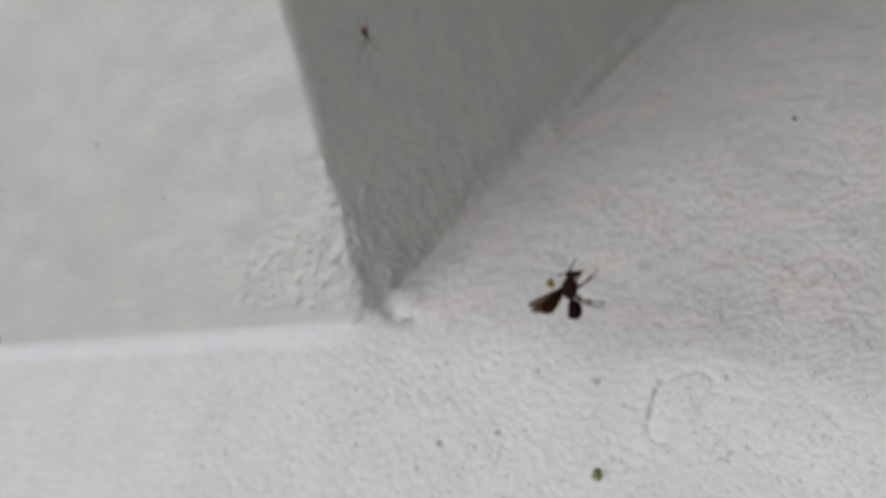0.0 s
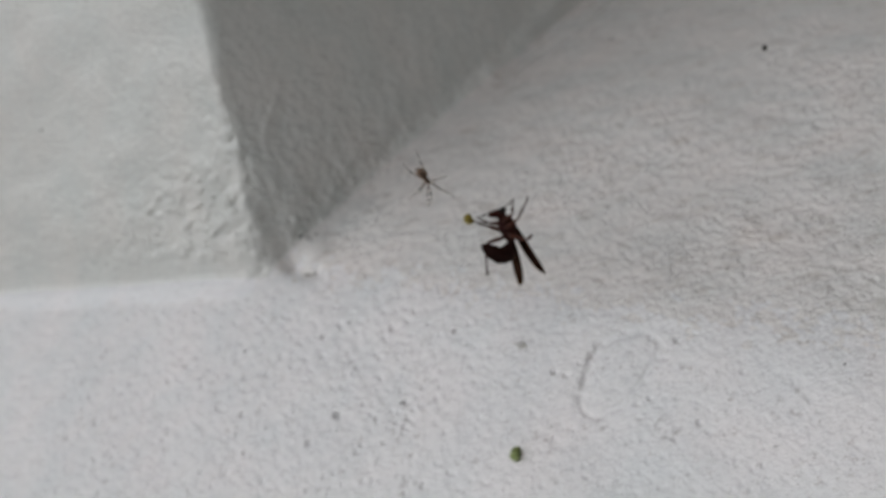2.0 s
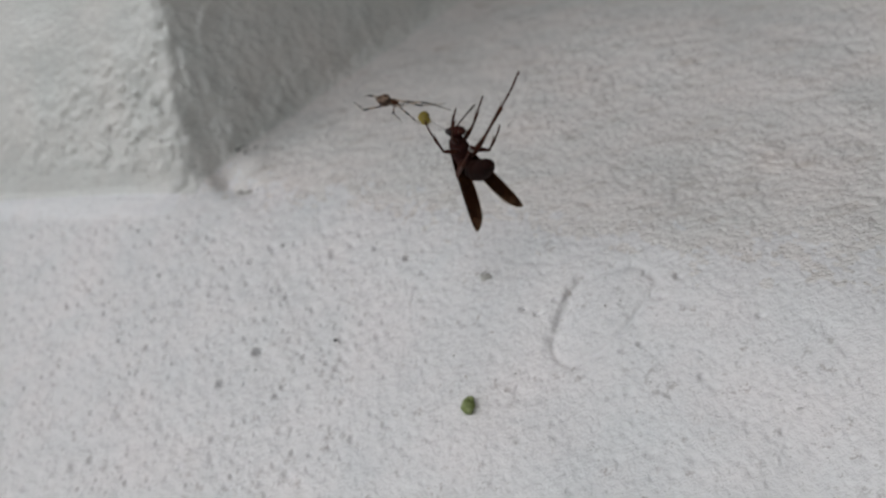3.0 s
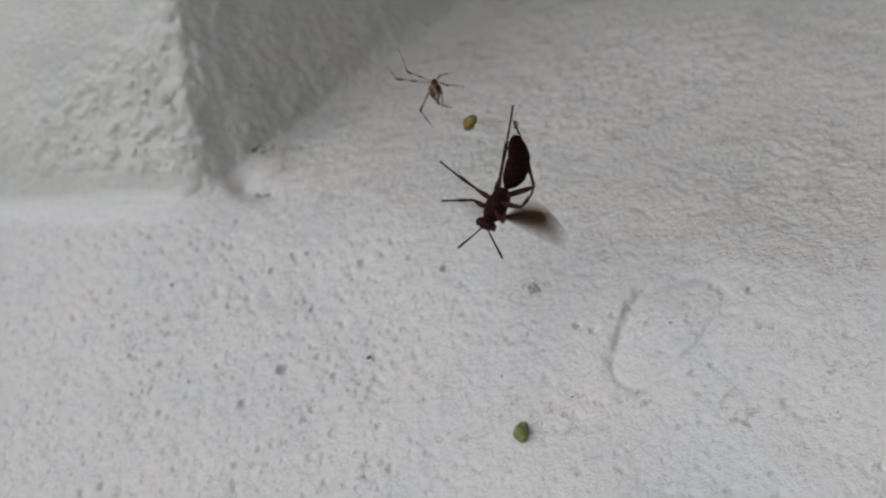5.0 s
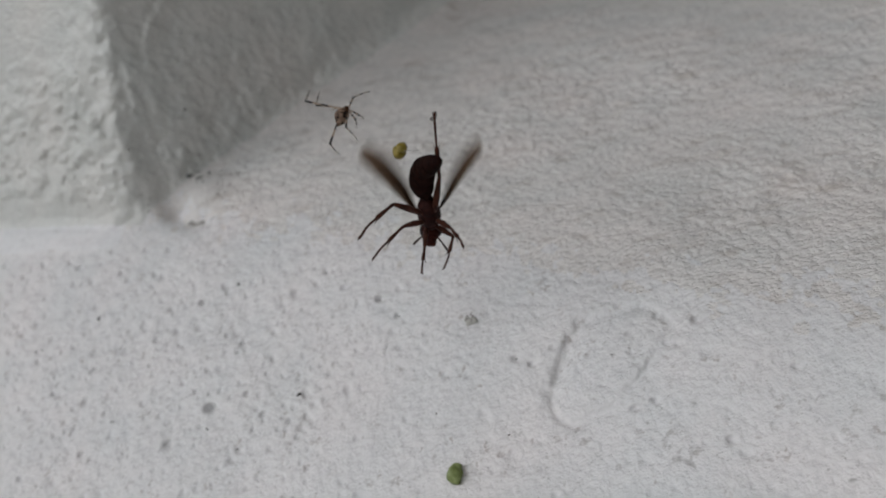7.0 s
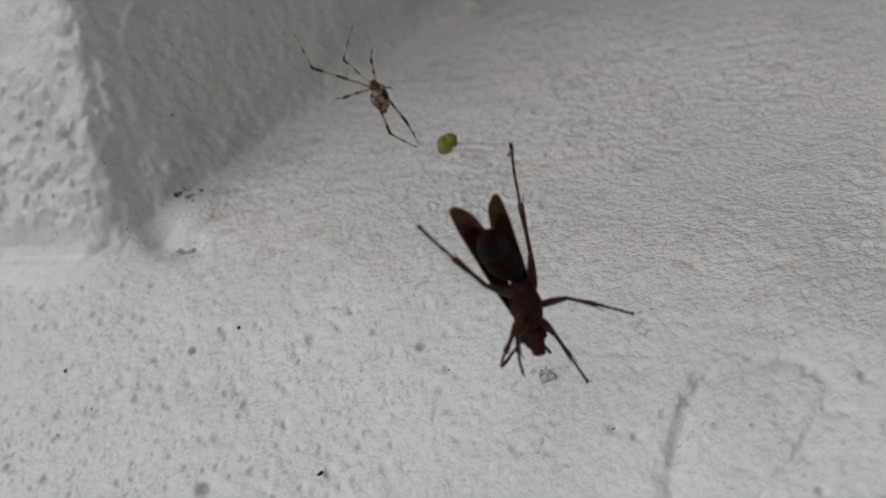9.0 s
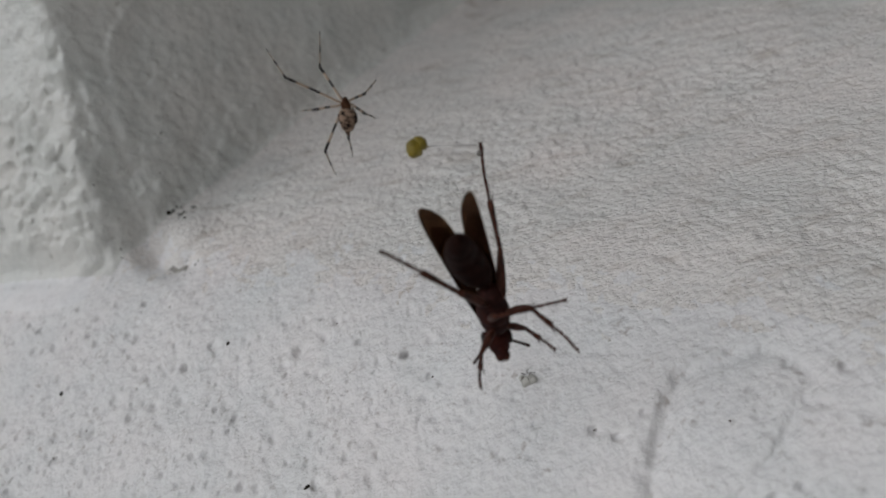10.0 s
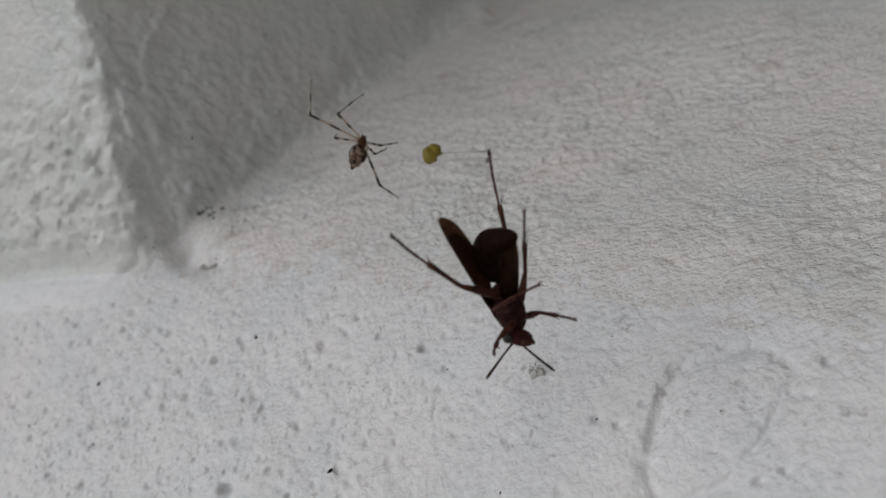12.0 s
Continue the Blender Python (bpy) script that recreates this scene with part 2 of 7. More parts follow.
    # a smooth band of thick paint under the wall's foot
    hem = left - front + 0.002 * grain(x, z, (0.009, 0.009), 23)
    band = (1 - step(hem, 0.007, 0.011)) * step(-x, 0.090, 0.108)
    smooth = band > 0.5
    named = 0
    for px, pz, r in (*PITS_NEAR, *PITS_FAR):
        named = named + 0.0017 * np.exp(-((((x - px) / r) ** 2 + ((z - pz) / (0.8 * r)) ** 2) ** 2))
    front = front + (pit * (0.6 + 0.4 * step(-x, -0.03, 0.02)) + 0.0004 * grain(x, z, (0.0028, 0.0028), 15) * (0.45 + 0.55 * step(-x, -0.05, 0.02))) * (1 - 0.9 * band) + named + groove - 0.0009 * band
    ledge = softmax(top, front, 0.016)
    wall = softmax(left, reveal, 0.008 + 0.008 * step(-z, -1.57, -1.52) + 0.012 * step(-z, -1.525, -1.492))
    # wide fillet up the shaded corner, a tighter one along the front wall
    fillet = 0.003 + 0.003 * step(x, -0.16, -0.11) + 0.010 * step(x, -0.085, -0.03) * (1 - 0.85 * step(z, 1.53, 1.60))
    lip = (wall - ledge - 0.0035) / np.where(wall - ledge < 0.0035, 0.0022, 0.0050)
    y = softmin(wall, ledge, fillet) + wob * 0.8 - 0.0012 * np.exp(-lip * lip) * step(-x, 0.095, 0.13)
    # thick paint run into the corner: a bead with a hollow round its left and foot
    dx, dz = x + 0.0715, z - 1.5005
    knob = np.exp(-((dx / 0.0080) ** 2 + (dz / np.where(dz > 0, 0.0085, 0.0062)) ** 2) ** 1.5)
    hollow = stroke(x, z, ((-0.0895, 1.518), (-0.0875, 1.5068), (-0.0858, 1.4995), (-0.0815, 1.4935)), 0.0052)
    foot = stroke(x, z, ((-0.0815, 1.4925), (-0.0765, 1.4885), (-0.0725, 1.4868), (-0.0682, 1.4872)), 0.0034)
    chip = np.exp(-(((x + 0.0985) / 0.005) ** 2) - ((z - 1.4895 - 0.6 * (x + 0.0985)) / 0.0018) ** 2)
    y = y - 0.0036 * knob + 0.0040 * hollow + 0.0050 * foot + 0.0016 * chip
    # paint runs down the shaded return
    y = y - 0.0011 * stroke(x, z, ((-0.0853, 1.5804), (-0.0871, 1.5719), (-0.0902, 1.5615), (-0.0921, 1.5530)), 0.0013) + 0.0008 * stroke(x, z, ((-0.1007, 1.5504), (-0.0994, 1.5411), (-0.0985, 1.5340)), 0.0011) + 0.0008 * stroke(x, z, ((-0.0989, 1.5489), (-0.0977, 1.5388), (-0.0964, 1.5287)), 0.0012)
    # a smooth bead of paint along the far valley
    rag = 0.7 + 0.3 * grain(x, z, (0.012, 0.012), 21)
    high = step(z, 1.53, 1.60)
    y = y - (0.0085 * stroke(x, z, VALLEY_BEAD, 0.0070) - 0.0065 * stroke(x, z, VALLEY_CRACK, 0.0036) * step(z, 1.59, 1.64) - 0.0022 * stroke(x, z, VALLEY_EDGE, 0.0060)) * rag * high
    return y, is_wall, (front > top + 0.006 * grain(x, z, (0.004, 0.004), 24) + 0.005 * grain(x, z, (0.0015, 0.0015), 25)) * (1 + smooth)


def spread(lo, hi, a, b, fine, coarse):
    """Coordinates from lo to hi, fine between a and b."""
    return np.concatenate([np.arange(lo, a, coarse), np.arange(a, b, fine), np.arange(b, hi, coarse)])


def build_masonry():
    xs = np.concatenate([np.arange(-1.6, -0.5, 0.05), spread(-0.5, 0.5, -0.20, 0.20, 0.0005, 0.0025), np.arange(0.5, 1.61, 0.05)])
    zs = np.concatenate([np.arange(0.0, 1.15, 0.05), np.arange(1.15, 1.365, 0.0025), np.arange(1.365, 1.60, 0.0005), np.arange(1.60, 1.73, 0.001), np.arange(1.73, 1.95, 0.0025), np.arange(1.95, 2.69, 0.05), [2.688]])
    xs, zs = (v[np.concatenate([[True], np.diff(v) > 0.0002])] for v in (xs, zs))
    gx, gz = np.meshgrid(xs, zs)
    y, is_wall, is_front = depth(gx, gz)
    border = np.zeros_like(is_wall)
    border[0], border[-1], border[:, 0], border[:, -1] = True, True, True, True
    y = np.where(border, 2.5, np.minimum(y, 2.4))
    nz, nx = gx.shape
    co = np.stack([gx, y, gz], -1).reshape(-1, 3)
    idx = np.arange(nz * nx).reshape(nz, nx)
    quads = np.stack([idx[:-1, :-1], idx[:-1, 1:], idx[1:, 1:], idx[1:, :-1]], -1).reshape(-1, 4)
    wall_quad = is_wall[:-1, :-1].reshape(-1)
    front_quad = is_front[:-1, :-1].reshape(-1)
    for name, pick, mat, label in (
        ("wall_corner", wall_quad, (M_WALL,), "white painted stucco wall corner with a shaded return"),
        ("ledge", ~wall_quad, (M_LEDGE, M_FRONT, M_BAND), "white painted pitted masonry ledge sloping below the wall"),
    ):
        q = quads[pick]
        used, flat = np.unique(q, return_inverse=True)
        me = bpy.data.meshes.new(name)
        n = len(q)
        me.vertices.add(len(used))
        me.vertices.foreach_set("co", co[used].ravel())
        me.loops.add(n * 4)
        me.loops.foreach_set("vertex_index", flat.ravel().astype(np.int32))
        me.polygons.add(n)
        me.polygons.foreach_set("loop_start", np.arange(0, n * 4, 4, dtype=np.int32))
        me.polygons.foreach_set("loop_total", np.full(n, 4, dtype=np.int32))
        me.polygons.foreach_set("use_smooth", np.ones(n, dtype=bool))
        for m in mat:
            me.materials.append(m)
        if len(mat) > 1:
            me.polygons.foreach_set("material_index", front_quad[pick].astype(np.int32))
        me.update(calc_edges=True)
        me.validate()
        tagged(new(name, me), label, "wall", kind="structure")


build_masonry()

# unseen ground plane, added for bounce light from below
ground_mesh = bpy.data.meshes.new("ground")
ground_mesh.from_pydata([(-40, -40, 0), (40, -40, 0), (40, 40, 0), (-40, 40, 0)], [], [(0, 1, 2, 3)])
ground_mesh.materials.append(M_GROUND)
tagged(new("ground", ground_mesh), "plain grey-brown unseen ground added below the wall to bounce light", "ground", kind="structure")

# an unseen slab added above, to keep sky light off the ledge's top
sky_blocker = bmesh.new()
bmesh.ops.create_cube(sky_blocker, size=1.0, matrix=Matrix.Translation((0, 0.6, 2.75)) @ Matrix.Diagonal((4.2, 3.9, 0.12, 1)))
sky_blocker_mesh = bpy.data.meshes.new("ceiling")
sky_blocker.to_mesh(sky_blocker_mesh)
sky_blocker.free()
sky_blocker_mesh.materials.append(M_WALL)
tagged(new("ceiling", sky_blocker_mesh), "plain white unseen slab added above the wall to block sky light", "ceiling", kind="structure")

# ---- helpers for small things ----
MM = 0.001


def tube(path, radii, segs=10, flat=1.0, caps=True):
    """A bmesh skin round a path (in mm), with a radius at each point; flat scales its height. Ends are closed."""
    bm = bmesh.new()
    pts = [Vector(p) for p in path]
    rings = []
    for i, (p, r) in enumerate(zip(pts, radii)):
        d = (pts[min(i + 1, len(pts) - 1)] - pts[max(i - 1, 0)]).normalized()
        side = d.cross(Vector((0, 0, 1)))
        side = side.normalized() if side.length > 1e-4 else Vector((1, 0, 0))
        up = side.cross(d)
        rings.append([bm.verts.new((p + (side * math.cos(a) + up * math.sin(a) * flat) * r) * MM) for a in (2 * math.pi * k / segs for k in range(segs))])
    for a, b in zip(rings, rings[1:]):
        for k in range(segs):
            bm.faces.new((a[k], a[(k + 1) % segs], b[(k + 1) % segs], b[k]))
    if caps:
        bm.faces.new(rings[0][::-1])
        bm.faces.new(rings[-1])
    bmesh.ops.recalc_face_normals(bm, faces=bm.faces)
    return bm


def ball(size, centre=(0, 0, 0), rough=0.0, seed=0, cuts=3):
    """A bmesh ellipsoid (in mm), its skin uneven by rough."""
    bm = bmesh.new()
    bmesh.ops.create_icosphere(bm, subdivisions=cuts, radius=1.0)
    for v in bm.verts:
        k = 1 + rough * noise.noise(v.co * 1.7 + Vector((seed * 3.1, seed, 0)))
        v.co = Vector((v.co.x * size[0] * k + centre[0], v.co.y * size[1] * k + centre[1], v.co.z * size[2] * k + centre[2])) * MM
    return bm


def joined(*bms):
    """Several bmeshes in one."""
    out = bmesh.new()
    for bm in bms:
        me = bpy.data.meshes.new("piece")
        bm.to_mesh(me)
        bm.free()
        out.from_mesh(me)
        bpy.data.meshes.remove(me)
    return out


def part(name, bm, mat, parent=None, label="", smooth=True):
    me = bpy.data.meshes.new(name)
    bm.to_mesh(me)
    bm.free()
    if smooth:
        me.polygons.foreach_set("use_smooth", [True] * len(me.polygons))
    me.materials.append(mat)
    ob = new(name, me)
    if parent:
        ob.parent = parent
    return tagged(ob, label)


def chitin(name, dark, light, rough, scale=900.0, spec=0.12, span=(0.35, 0.7)):
    m, nt, b = material(name, dark, rough, spec=spec)
    c = ramp(nt, noise_node(nt, scale, 4).outputs["Fac"], [(span[0], dark), (span[1], light)])
    nt.links.new(c.outputs["Color"], b.inputs["Base Color"])
    bump(nt, b, [(noise_node(nt, scale * 6, 3).outputs["Fac"], 0.00006)], 0.6)
    return m


def banded(name, pale, dark, bands):
    """Leg colour along its length, from its joint outward: pale with dark bands at those places (mm)."""
    m, nt, b = material(name, pale, 0.45)
    tc = nt.nodes.new("ShaderNodeTexCoord")
    sp = nt.nodes.new("ShaderNodeSeparateXYZ")
    nt.links.new(tc.outputs["Object"], sp.inputs[0])
    last = None
    for lo, hi in bands:
        mid = nt.nodes.new("ShaderNodeMath")
        mid.operation = "COMPARE"
        nt.links.new(sp.outputs["Y"], mid.inputs[0])
        mid.inputs[1].default_value = (lo + hi) / 2 * MM
        mid.inputs[2].default_value = (hi - lo) / 2 * MM
        if last:
            add = nt.nodes.new("ShaderNodeMath")
            add.operation = "MAXIMUM"
            nt.links.new(last, add.inputs[0])
            nt.links.new(mid.outputs[0], add.inputs[1])
            last = add.outputs[0]
        else:
            last = mid.outputs[0]
    c = ramp(nt, last, [(0.0, pale), (1.0, dark)])
    nt.links.new(c.outputs["Color"], b.inputs["Base Color"])
    return m


M_HEAD = chitin("wasp_head_chitin", (0.022, 0.0055, 0.0045), (0.055, 0.013, 0.009), 0.7)
M_THORAX = chitin("wasp_thorax_chitin", (0.014, 0.0045, 0.004), (0.038, 0.010, 0.0075), 0.7)
M_ABDOMEN = chitin("wasp_abdomen_chitin", (0.008, 0.0035, 0.003), (0.021, 0.007, 0.0052), 0.65, spec=0.05)
M_LEG = chitin("wasp_leg_chitin", (0.028, 0.009, 0.006), (0.095, 0.032, 0.019), 0.5)
M_EYE, _nt, _b = material("wasp_eye", (0.010, 0.005, 0.004), 0.4, spec=0.25)
M_ANTENNA = chitin("wasp_antenna_chitin", (0.020, 0.010, 0.008), (0.045, 0.018, 0.012), 0.5)


def wing_material():
    m, nt, b = material("smoky_wing_membrane", (0.05, 0.02, 0.01), 0.6, spec=0.12)
    tr = nt.nodes.new("ShaderNodeBsdfTranslucent")
    tp = nt.nodes.new("ShaderNodeBsdfTransparent")
    tr.inputs["Color"].default_value = (0.045, 0.019, 0.011, 1)
    tp.inputs["Color"].default_value = (0.80, 0.69, 0.585, 1)
    m1, m2 = nt.nodes.new("ShaderNodeMixShader"), nt.nodes.new("ShaderNodeMixShader")
    m1.inputs[0].default_value = 0.5
    m2.inputs[0].default_value = 0.60
    nt.links.new(b.outputs[0], m1.inputs[1])
    nt.links.new(tr.outputs[0], m1.inputs[2])
    nt.links.new(m1.outputs[0], m2.inputs[1])
    nt.links.new(tp.outputs[0], m2.inputs[2])
    nt.links.new(m2.outputs[0], nt.nodes["Material Output"].inputs["Surface"])
    v = noise_node(nt, 700, 3, 0.6, (3, 0.6, 1))
    c = ramp(nt, v.outputs["Fac"], [(0.35, (0.02, 0.009, 0.007)), (0.65, (0.05, 0.02, 0.011))])
    nt.links.new(c.outputs["Color"], b.inputs["Base Color"])
    return m


M_WING = wing_material()
M_VEIN, _nt, _b = material("wing_vein", (0.025, 0.010, 0.007), 0.6, spec=0.1)

# ---- the wasp: its head towards +y, its back towards +z ----
WASP_PARTS = {}


def wing_blade(length, width, side, lead):
    """A thin wing blade along +y, its front edge towards -x * side, slightly folded lengthwise."""
    bm = bmesh.new()
    n = 22
    rows = []
    for i in range(n + 1):
        u = 1 - (1 - i / n) ** 1.35
        full = width * (0.10 + 0.9 * math.sin(math.pi * min(1, 0.08 + u * 0.72)) ** 0.7)
        tip = 1.0 if u < 0.8 else max(0.1, math.sqrt(max(0, 1 - ((u - 0.8) / 0.202) ** 2)))
        if u < 0.3:
            full *= 0.35 + 0.65 * u / 0.3
        row = []
        for k in range(6):
            s = k / 5
            x = side * (lead - 0.3 * full * (1 - tip) - s * full * tip)
            z = 0.22 * math.sin(s * math.pi * 1.3) + 0.25 * math.sin(u * 2.2)
            row.append((x, u * length, z))
        rows.append(row)
    top = [[bm.verts.new((x * MM, y * MM, (z + 0.02) * MM)) for x, y, z in r] for r in rows]
    low = [[bm.verts.new((x * MM, y * MM, (z - 0.02) * MM)) for x, y, z in r] for r in rows]
    for a, b, flip in ((top, top, 0), (low, low, 1)):
        for i in range(n):
            for k in range(5):
                q = (a[i][k], a[i][k + 1], a[i + 1][k + 1], a[i + 1][k])
                bm.faces.new(q[::-1] if flip else q)
    rim = [(i, 0) for i in range(n + 1)] + [(n, k) for k in range(1, 6)] + [(i, 5) for i in range(n - 1, -1, -1)] + [(0, k) for k in range(4, 0, -1)]
    for (i, k), (j, l) in zip(rim, rim[1:] + rim[:1]):
        bm.faces.new((top[i][k], low[i][k], low[j][l], top[j][l]))
    bmesh.ops.recalc_face_normals(bm, faces=bm.faces)
    return bm


def leg_parts(body, store, key, hip, l1, l2, r, mat):
    """A leg in two rigid pieces: the thigh under the body, the shin with its foot under the thigh."""
    thigh = part("leg", tube([(0, 0, 0), (0, l1 * 0.15, 0.05), (0, l1 * 0.5, 0.15), (0, l1 * 0.85, 0.08), (0, l1, 0)], [r * 0.75, r * 1.25, r * 1.4, r * 0.95, r * 0.68], 8), mat, body)
    s = l2 * 0.46
    seg = [(0, -0.1, 0), (0, s * 0.06, 0.02), (0, s * 0.35, -0.02), (0, s * 0.75, -0.06), (0, s * 0.95, -0.08), (0, s, -0.08)]
    rad = [r * 0.62, r * 0.72, r * 0.66, r * 0.88, r * 1.02, r * 0.7]
    bend = (0.02, 0.06, 0.12, 0.14, 0.05)
    w = -0.08
    for k in range(1, 6):
        a, u = s + (l2 - s) * (0, 0.40, 0.60, 0.75, 0.86, 1.0)[k - 1], s + (l2 - s) * (0, 0.40, 0.60, 0.75, 0.86, 1.0)[k]
        v = w - (u - a) * bend[k - 1] * 1.6
        seg += [(0, a + 0.08, w), (0, u - 0.22, v + 0.02), (0, u - 0.05, v)]
        rad += [r * 0.36, r * (0.52 + 0.02 * k), r * 0.40]
        w = v
    shin = part("shin", tube(seg, rad, 8), mat, thigh)
    part_spur = joined(*[tube([(0.2 * q, s * 0.96, -0.25), (0.62 * q, s * 1.0 + 1.3, -0.75)], [r * 0.34, 0.05], 5) for q in (1, -1)])
    claw = joined(tube([(0, l2 - 0.1, seg[-1][2]), (0.3, l2 + 0.25, seg[-1][2] - 0.1), (0.35, l2 + 0.4, seg[-1][2] - 0.35)], [0.17, 0.13, 0.05], 5),
                  tube([(0, l2 - 0.1, seg[-1][2]), (-0.3, l2 + 0.25, seg[-1][2] - 0.1), (-0.35, l2 + 0.4, seg[-1][2] - 0.35)], [0.17, 0.13, 0.05], 5), part_spur)
    me = bpy.data.meshes.new("claw")
    claw.to_mesh(me)
    claw.free()
    bm = bmesh.new()
    bm.from_mesh(shin.data)
    bm.from_mesh(me)
    bm.to_mesh(shin.data)
    bm.free()
    bpy.data.meshes.remove(me)
    shin.data.polygons.foreach_set("use_smooth", [True] * len(shin.data.polygons))
    thigh.location = Vector(hip) * MM
    shin.location = (0, l1 * MM, 0)
    store["leg_" + key], store["shin_" + key] = thigh, shin


def build_wasp():
    body = new("wasp")
    tagged(body, "dark reddish brown paper wasp caught in silk threads", "wasp")
    # thorax: collar, humped back, tapering rear
    prof = [(-4.5, 0.35), (-4.3, 0.75), (-3.8, 1.35), (-3.0, 1.8), (-2.0, 2.05), (-1.5, 1.98), (-1.3, 2.05), (0, 2.3), (1.3, 2.28), (1.9, 2.15), (2.1, 2.05), (2.3, 2.1), (3.2, 1.85), (3.9, 1.55), (4.3, 1.25), (4.7, 0.9)]
    part("thorax", tube([(0, y, 0.25 * math.cos(y / 4.5 * 1.5)) for y, _ in prof], [r * 1.17 for _, r in prof], 20, 1.22), M_THORAX, body)
    part("collar", tube([(-1.9, 2.5, 0.3), (-1.3, 3.2, 1.0), (0, 3.6, 1.35), (1.3, 3.2, 1.0), (1.9, 2.5, 0.3)], [0.25, 0.35, 0.38, 0.35, 0.25], 8), M_HEAD, body, "rusty red collar")
    for sx in (1, -1):
        part("wing_scale", ball((0.55, 0.7, 0.45), (1.75 * sx, 1.9, 1.35)), M_LEG, body)
    # head with eyes, face, jaws and feelers
    head = part("head", joined(ball((2.45, 1.45, 2.2), (0, 1.45, -0.1), 0.03, 1), ball((1.75, 1.15, 1.9), (0, 2.0, -1.5), 0.03, 2), ball((1.1, 0.95, 1.2), (0, 2.2, -3.1), 0.03, 3), tube([(0, -0.6, 0), (0, 0.6, -0.1)], [0.95, 0.9], 12)), M_HEAD, body)
    head.location = (0, 4.4 * MM, 0)
    for sx in (1, -1):
        part("eye", ball((0.62, 0.95, 1.65), (2.0 * sx, 1.65, 0.0)), M_EYE, head, "dark glossy compound eye")
        part("jaw", tube([(0.95 * sx, 2.2, -3.2), (0.8 * sx, 2.5, -4.0), (0.1 * sx, 2.6, -4.5)], [0.4, 0.32, 0.12], 8), M_LEG, head)
        path = [(0, 0, 0), (0, 1.5, 0.1)] + [(0, 1.8 + k * 0.62, 0.12 - 0.004 * k * k) for k in range(11)]
        rad = [0.2, 0.22, 0.2] + [0.2 + 0.012 * k for k in range(9)] + [0.12]
        an = part("antenna", tube(path, rad, 8), M_ANTENNA, head)
        an.location = (0.7 * sx * MM, 2.5 * MM, 0.5 * MM)
        an.rotation_euler = (0, 0, -0.35 * sx)
        WASP_PARTS["antenna_" + ("a" if sx > 0 else "b")] = an
    WASP_PARTS["head"] = head
    # abdomen: a stalk and three overlapping pieces with ringed plates
    girth = ((0, 0.5), (0.4, 0.8), (0.9, 1.35), (1.6, 1.95), (2.6, 2.5), (4.6, 2.92), (6.5, 2.95), (8.2, 2.82), (10, 2.62), (12, 2.25), (13.6, 1.75), (14.8, 1.2), (15.5, 0.65), (15.8, 0.1))

    def piece(name, lo, hi, pivot, parent, blunt, label=""):
        """A length of the abdomen from lo to hi mm, its ends rounded off where blunt."""
        path, radii = [], []
        for k in range(37):
            u = lo + (hi - lo) * k / 36
            r = float(np.interp(u, [g for g, _ in girth], [g for _, g in girth]))
            ring = (u - 2.6) % 2.35
            r += 0.07 * ring / 2.35 - (0.09 if 0 < ring < 0.2 else 0) if 2.6 < u < 14.5 else 0
            for end, on in ((u - lo, blunt[0]), (hi - u, blunt[1])):
                if on and end < 2.2:
                    r *= 0.97 * math.sqrt(max(0.002, 1 - (1 - end / 2.2) ** 2))
            path.append((0, u - pivot, -0.018 * max(0, u - 8.2) ** 1.6))
            radii.append(r)
        return part(name, tube(path, radii, 22, 0.95), M_ABDOMEN, parent, label)

    ab = piece("abdomen", 0, 6.6, 0, body, (0, 1), "near-black ringed abdomen")
    middle = piece("abdomen_middle", 2.6, 10.2, 4.6, ab, (1, 1))
    end = piece("abdomen_end", 6.2, 15.8, 8.2, ab, (1, 0))
    WASP_PARTS["abdomen"], WASP_PARTS["abdomen_middle"], WASP_PARTS["abdomen_end"] = ab, middle, end
    for sx in (1, -1):
        k = "a" if sx > 0 else "b"
        w = part("wing", wing_blade(23.0, 3.9, sx, 0.7), M_WING, body, "smoky brown translucent wing folded lengthwise")
        w.location = (1.8 * sx * MM, 1.4 * MM, 1.5 * MM)
        part("front_vein", tube([(0.4 * sx, 0.5, 0.1), (0.7 * sx, 5, 0.15), (0.7 * sx, 12, 0.28), (0.65 * sx, 18.3, 0.3), (0.3 * sx, 21.8, 0.25)], [0.26, 0.22, 0.18, 0.14, 0.06], 6), M_VEIN, w)
        fold = part("wing_fold", wing_blade(22.4, 3.9, sx, 0.72), M_WING, w)
        fold.location = (-0.05 * sx * MM, 0.3 * MM, -0.09 * MM)
        WASP_PARTS["fold_" + k] = fold
        hind = part("hind_wing", wing_blade(18.5, 3.4, sx, 0.75), M_WING, w)
        hind.location = (-0.1 * sx * MM, 0.6 * MM, -0.18 * MM)
        WASP_PARTS["wing_" + k] = w
        WASP_PARTS["hind_" + k] = hind
        leg_parts(body, WASP_PARTS, "f" + k, (1.1 * sx, 2.7, -1.9), 4.6, 9.0, 0.49, M_LEG)
        leg_parts(body, WASP_PARTS, "m" + k, (1.3 * sx, 0.3, -2.1), 5.6, 11.0, 0.51, M_LEG)
        leg_parts(body, WASP_PARTS, "h" + k, (1.4 * sx, -2.2, -1.7), 8.6, 18.6, 0.57, M_LEG)
    part("silk_tangle", joined(ball((0.55, 0.5, 0.4), (0.4, 17.0, -0.8), 0.5, 7, 2), ball((0.35, 0.9, 0.35), (-0.3, 17.8, -0.7), 0.5, 9, 2)), M_SILK_WAD, WASP_PARTS["shin_ha"], "pale wad of silk round the foot")
    return body


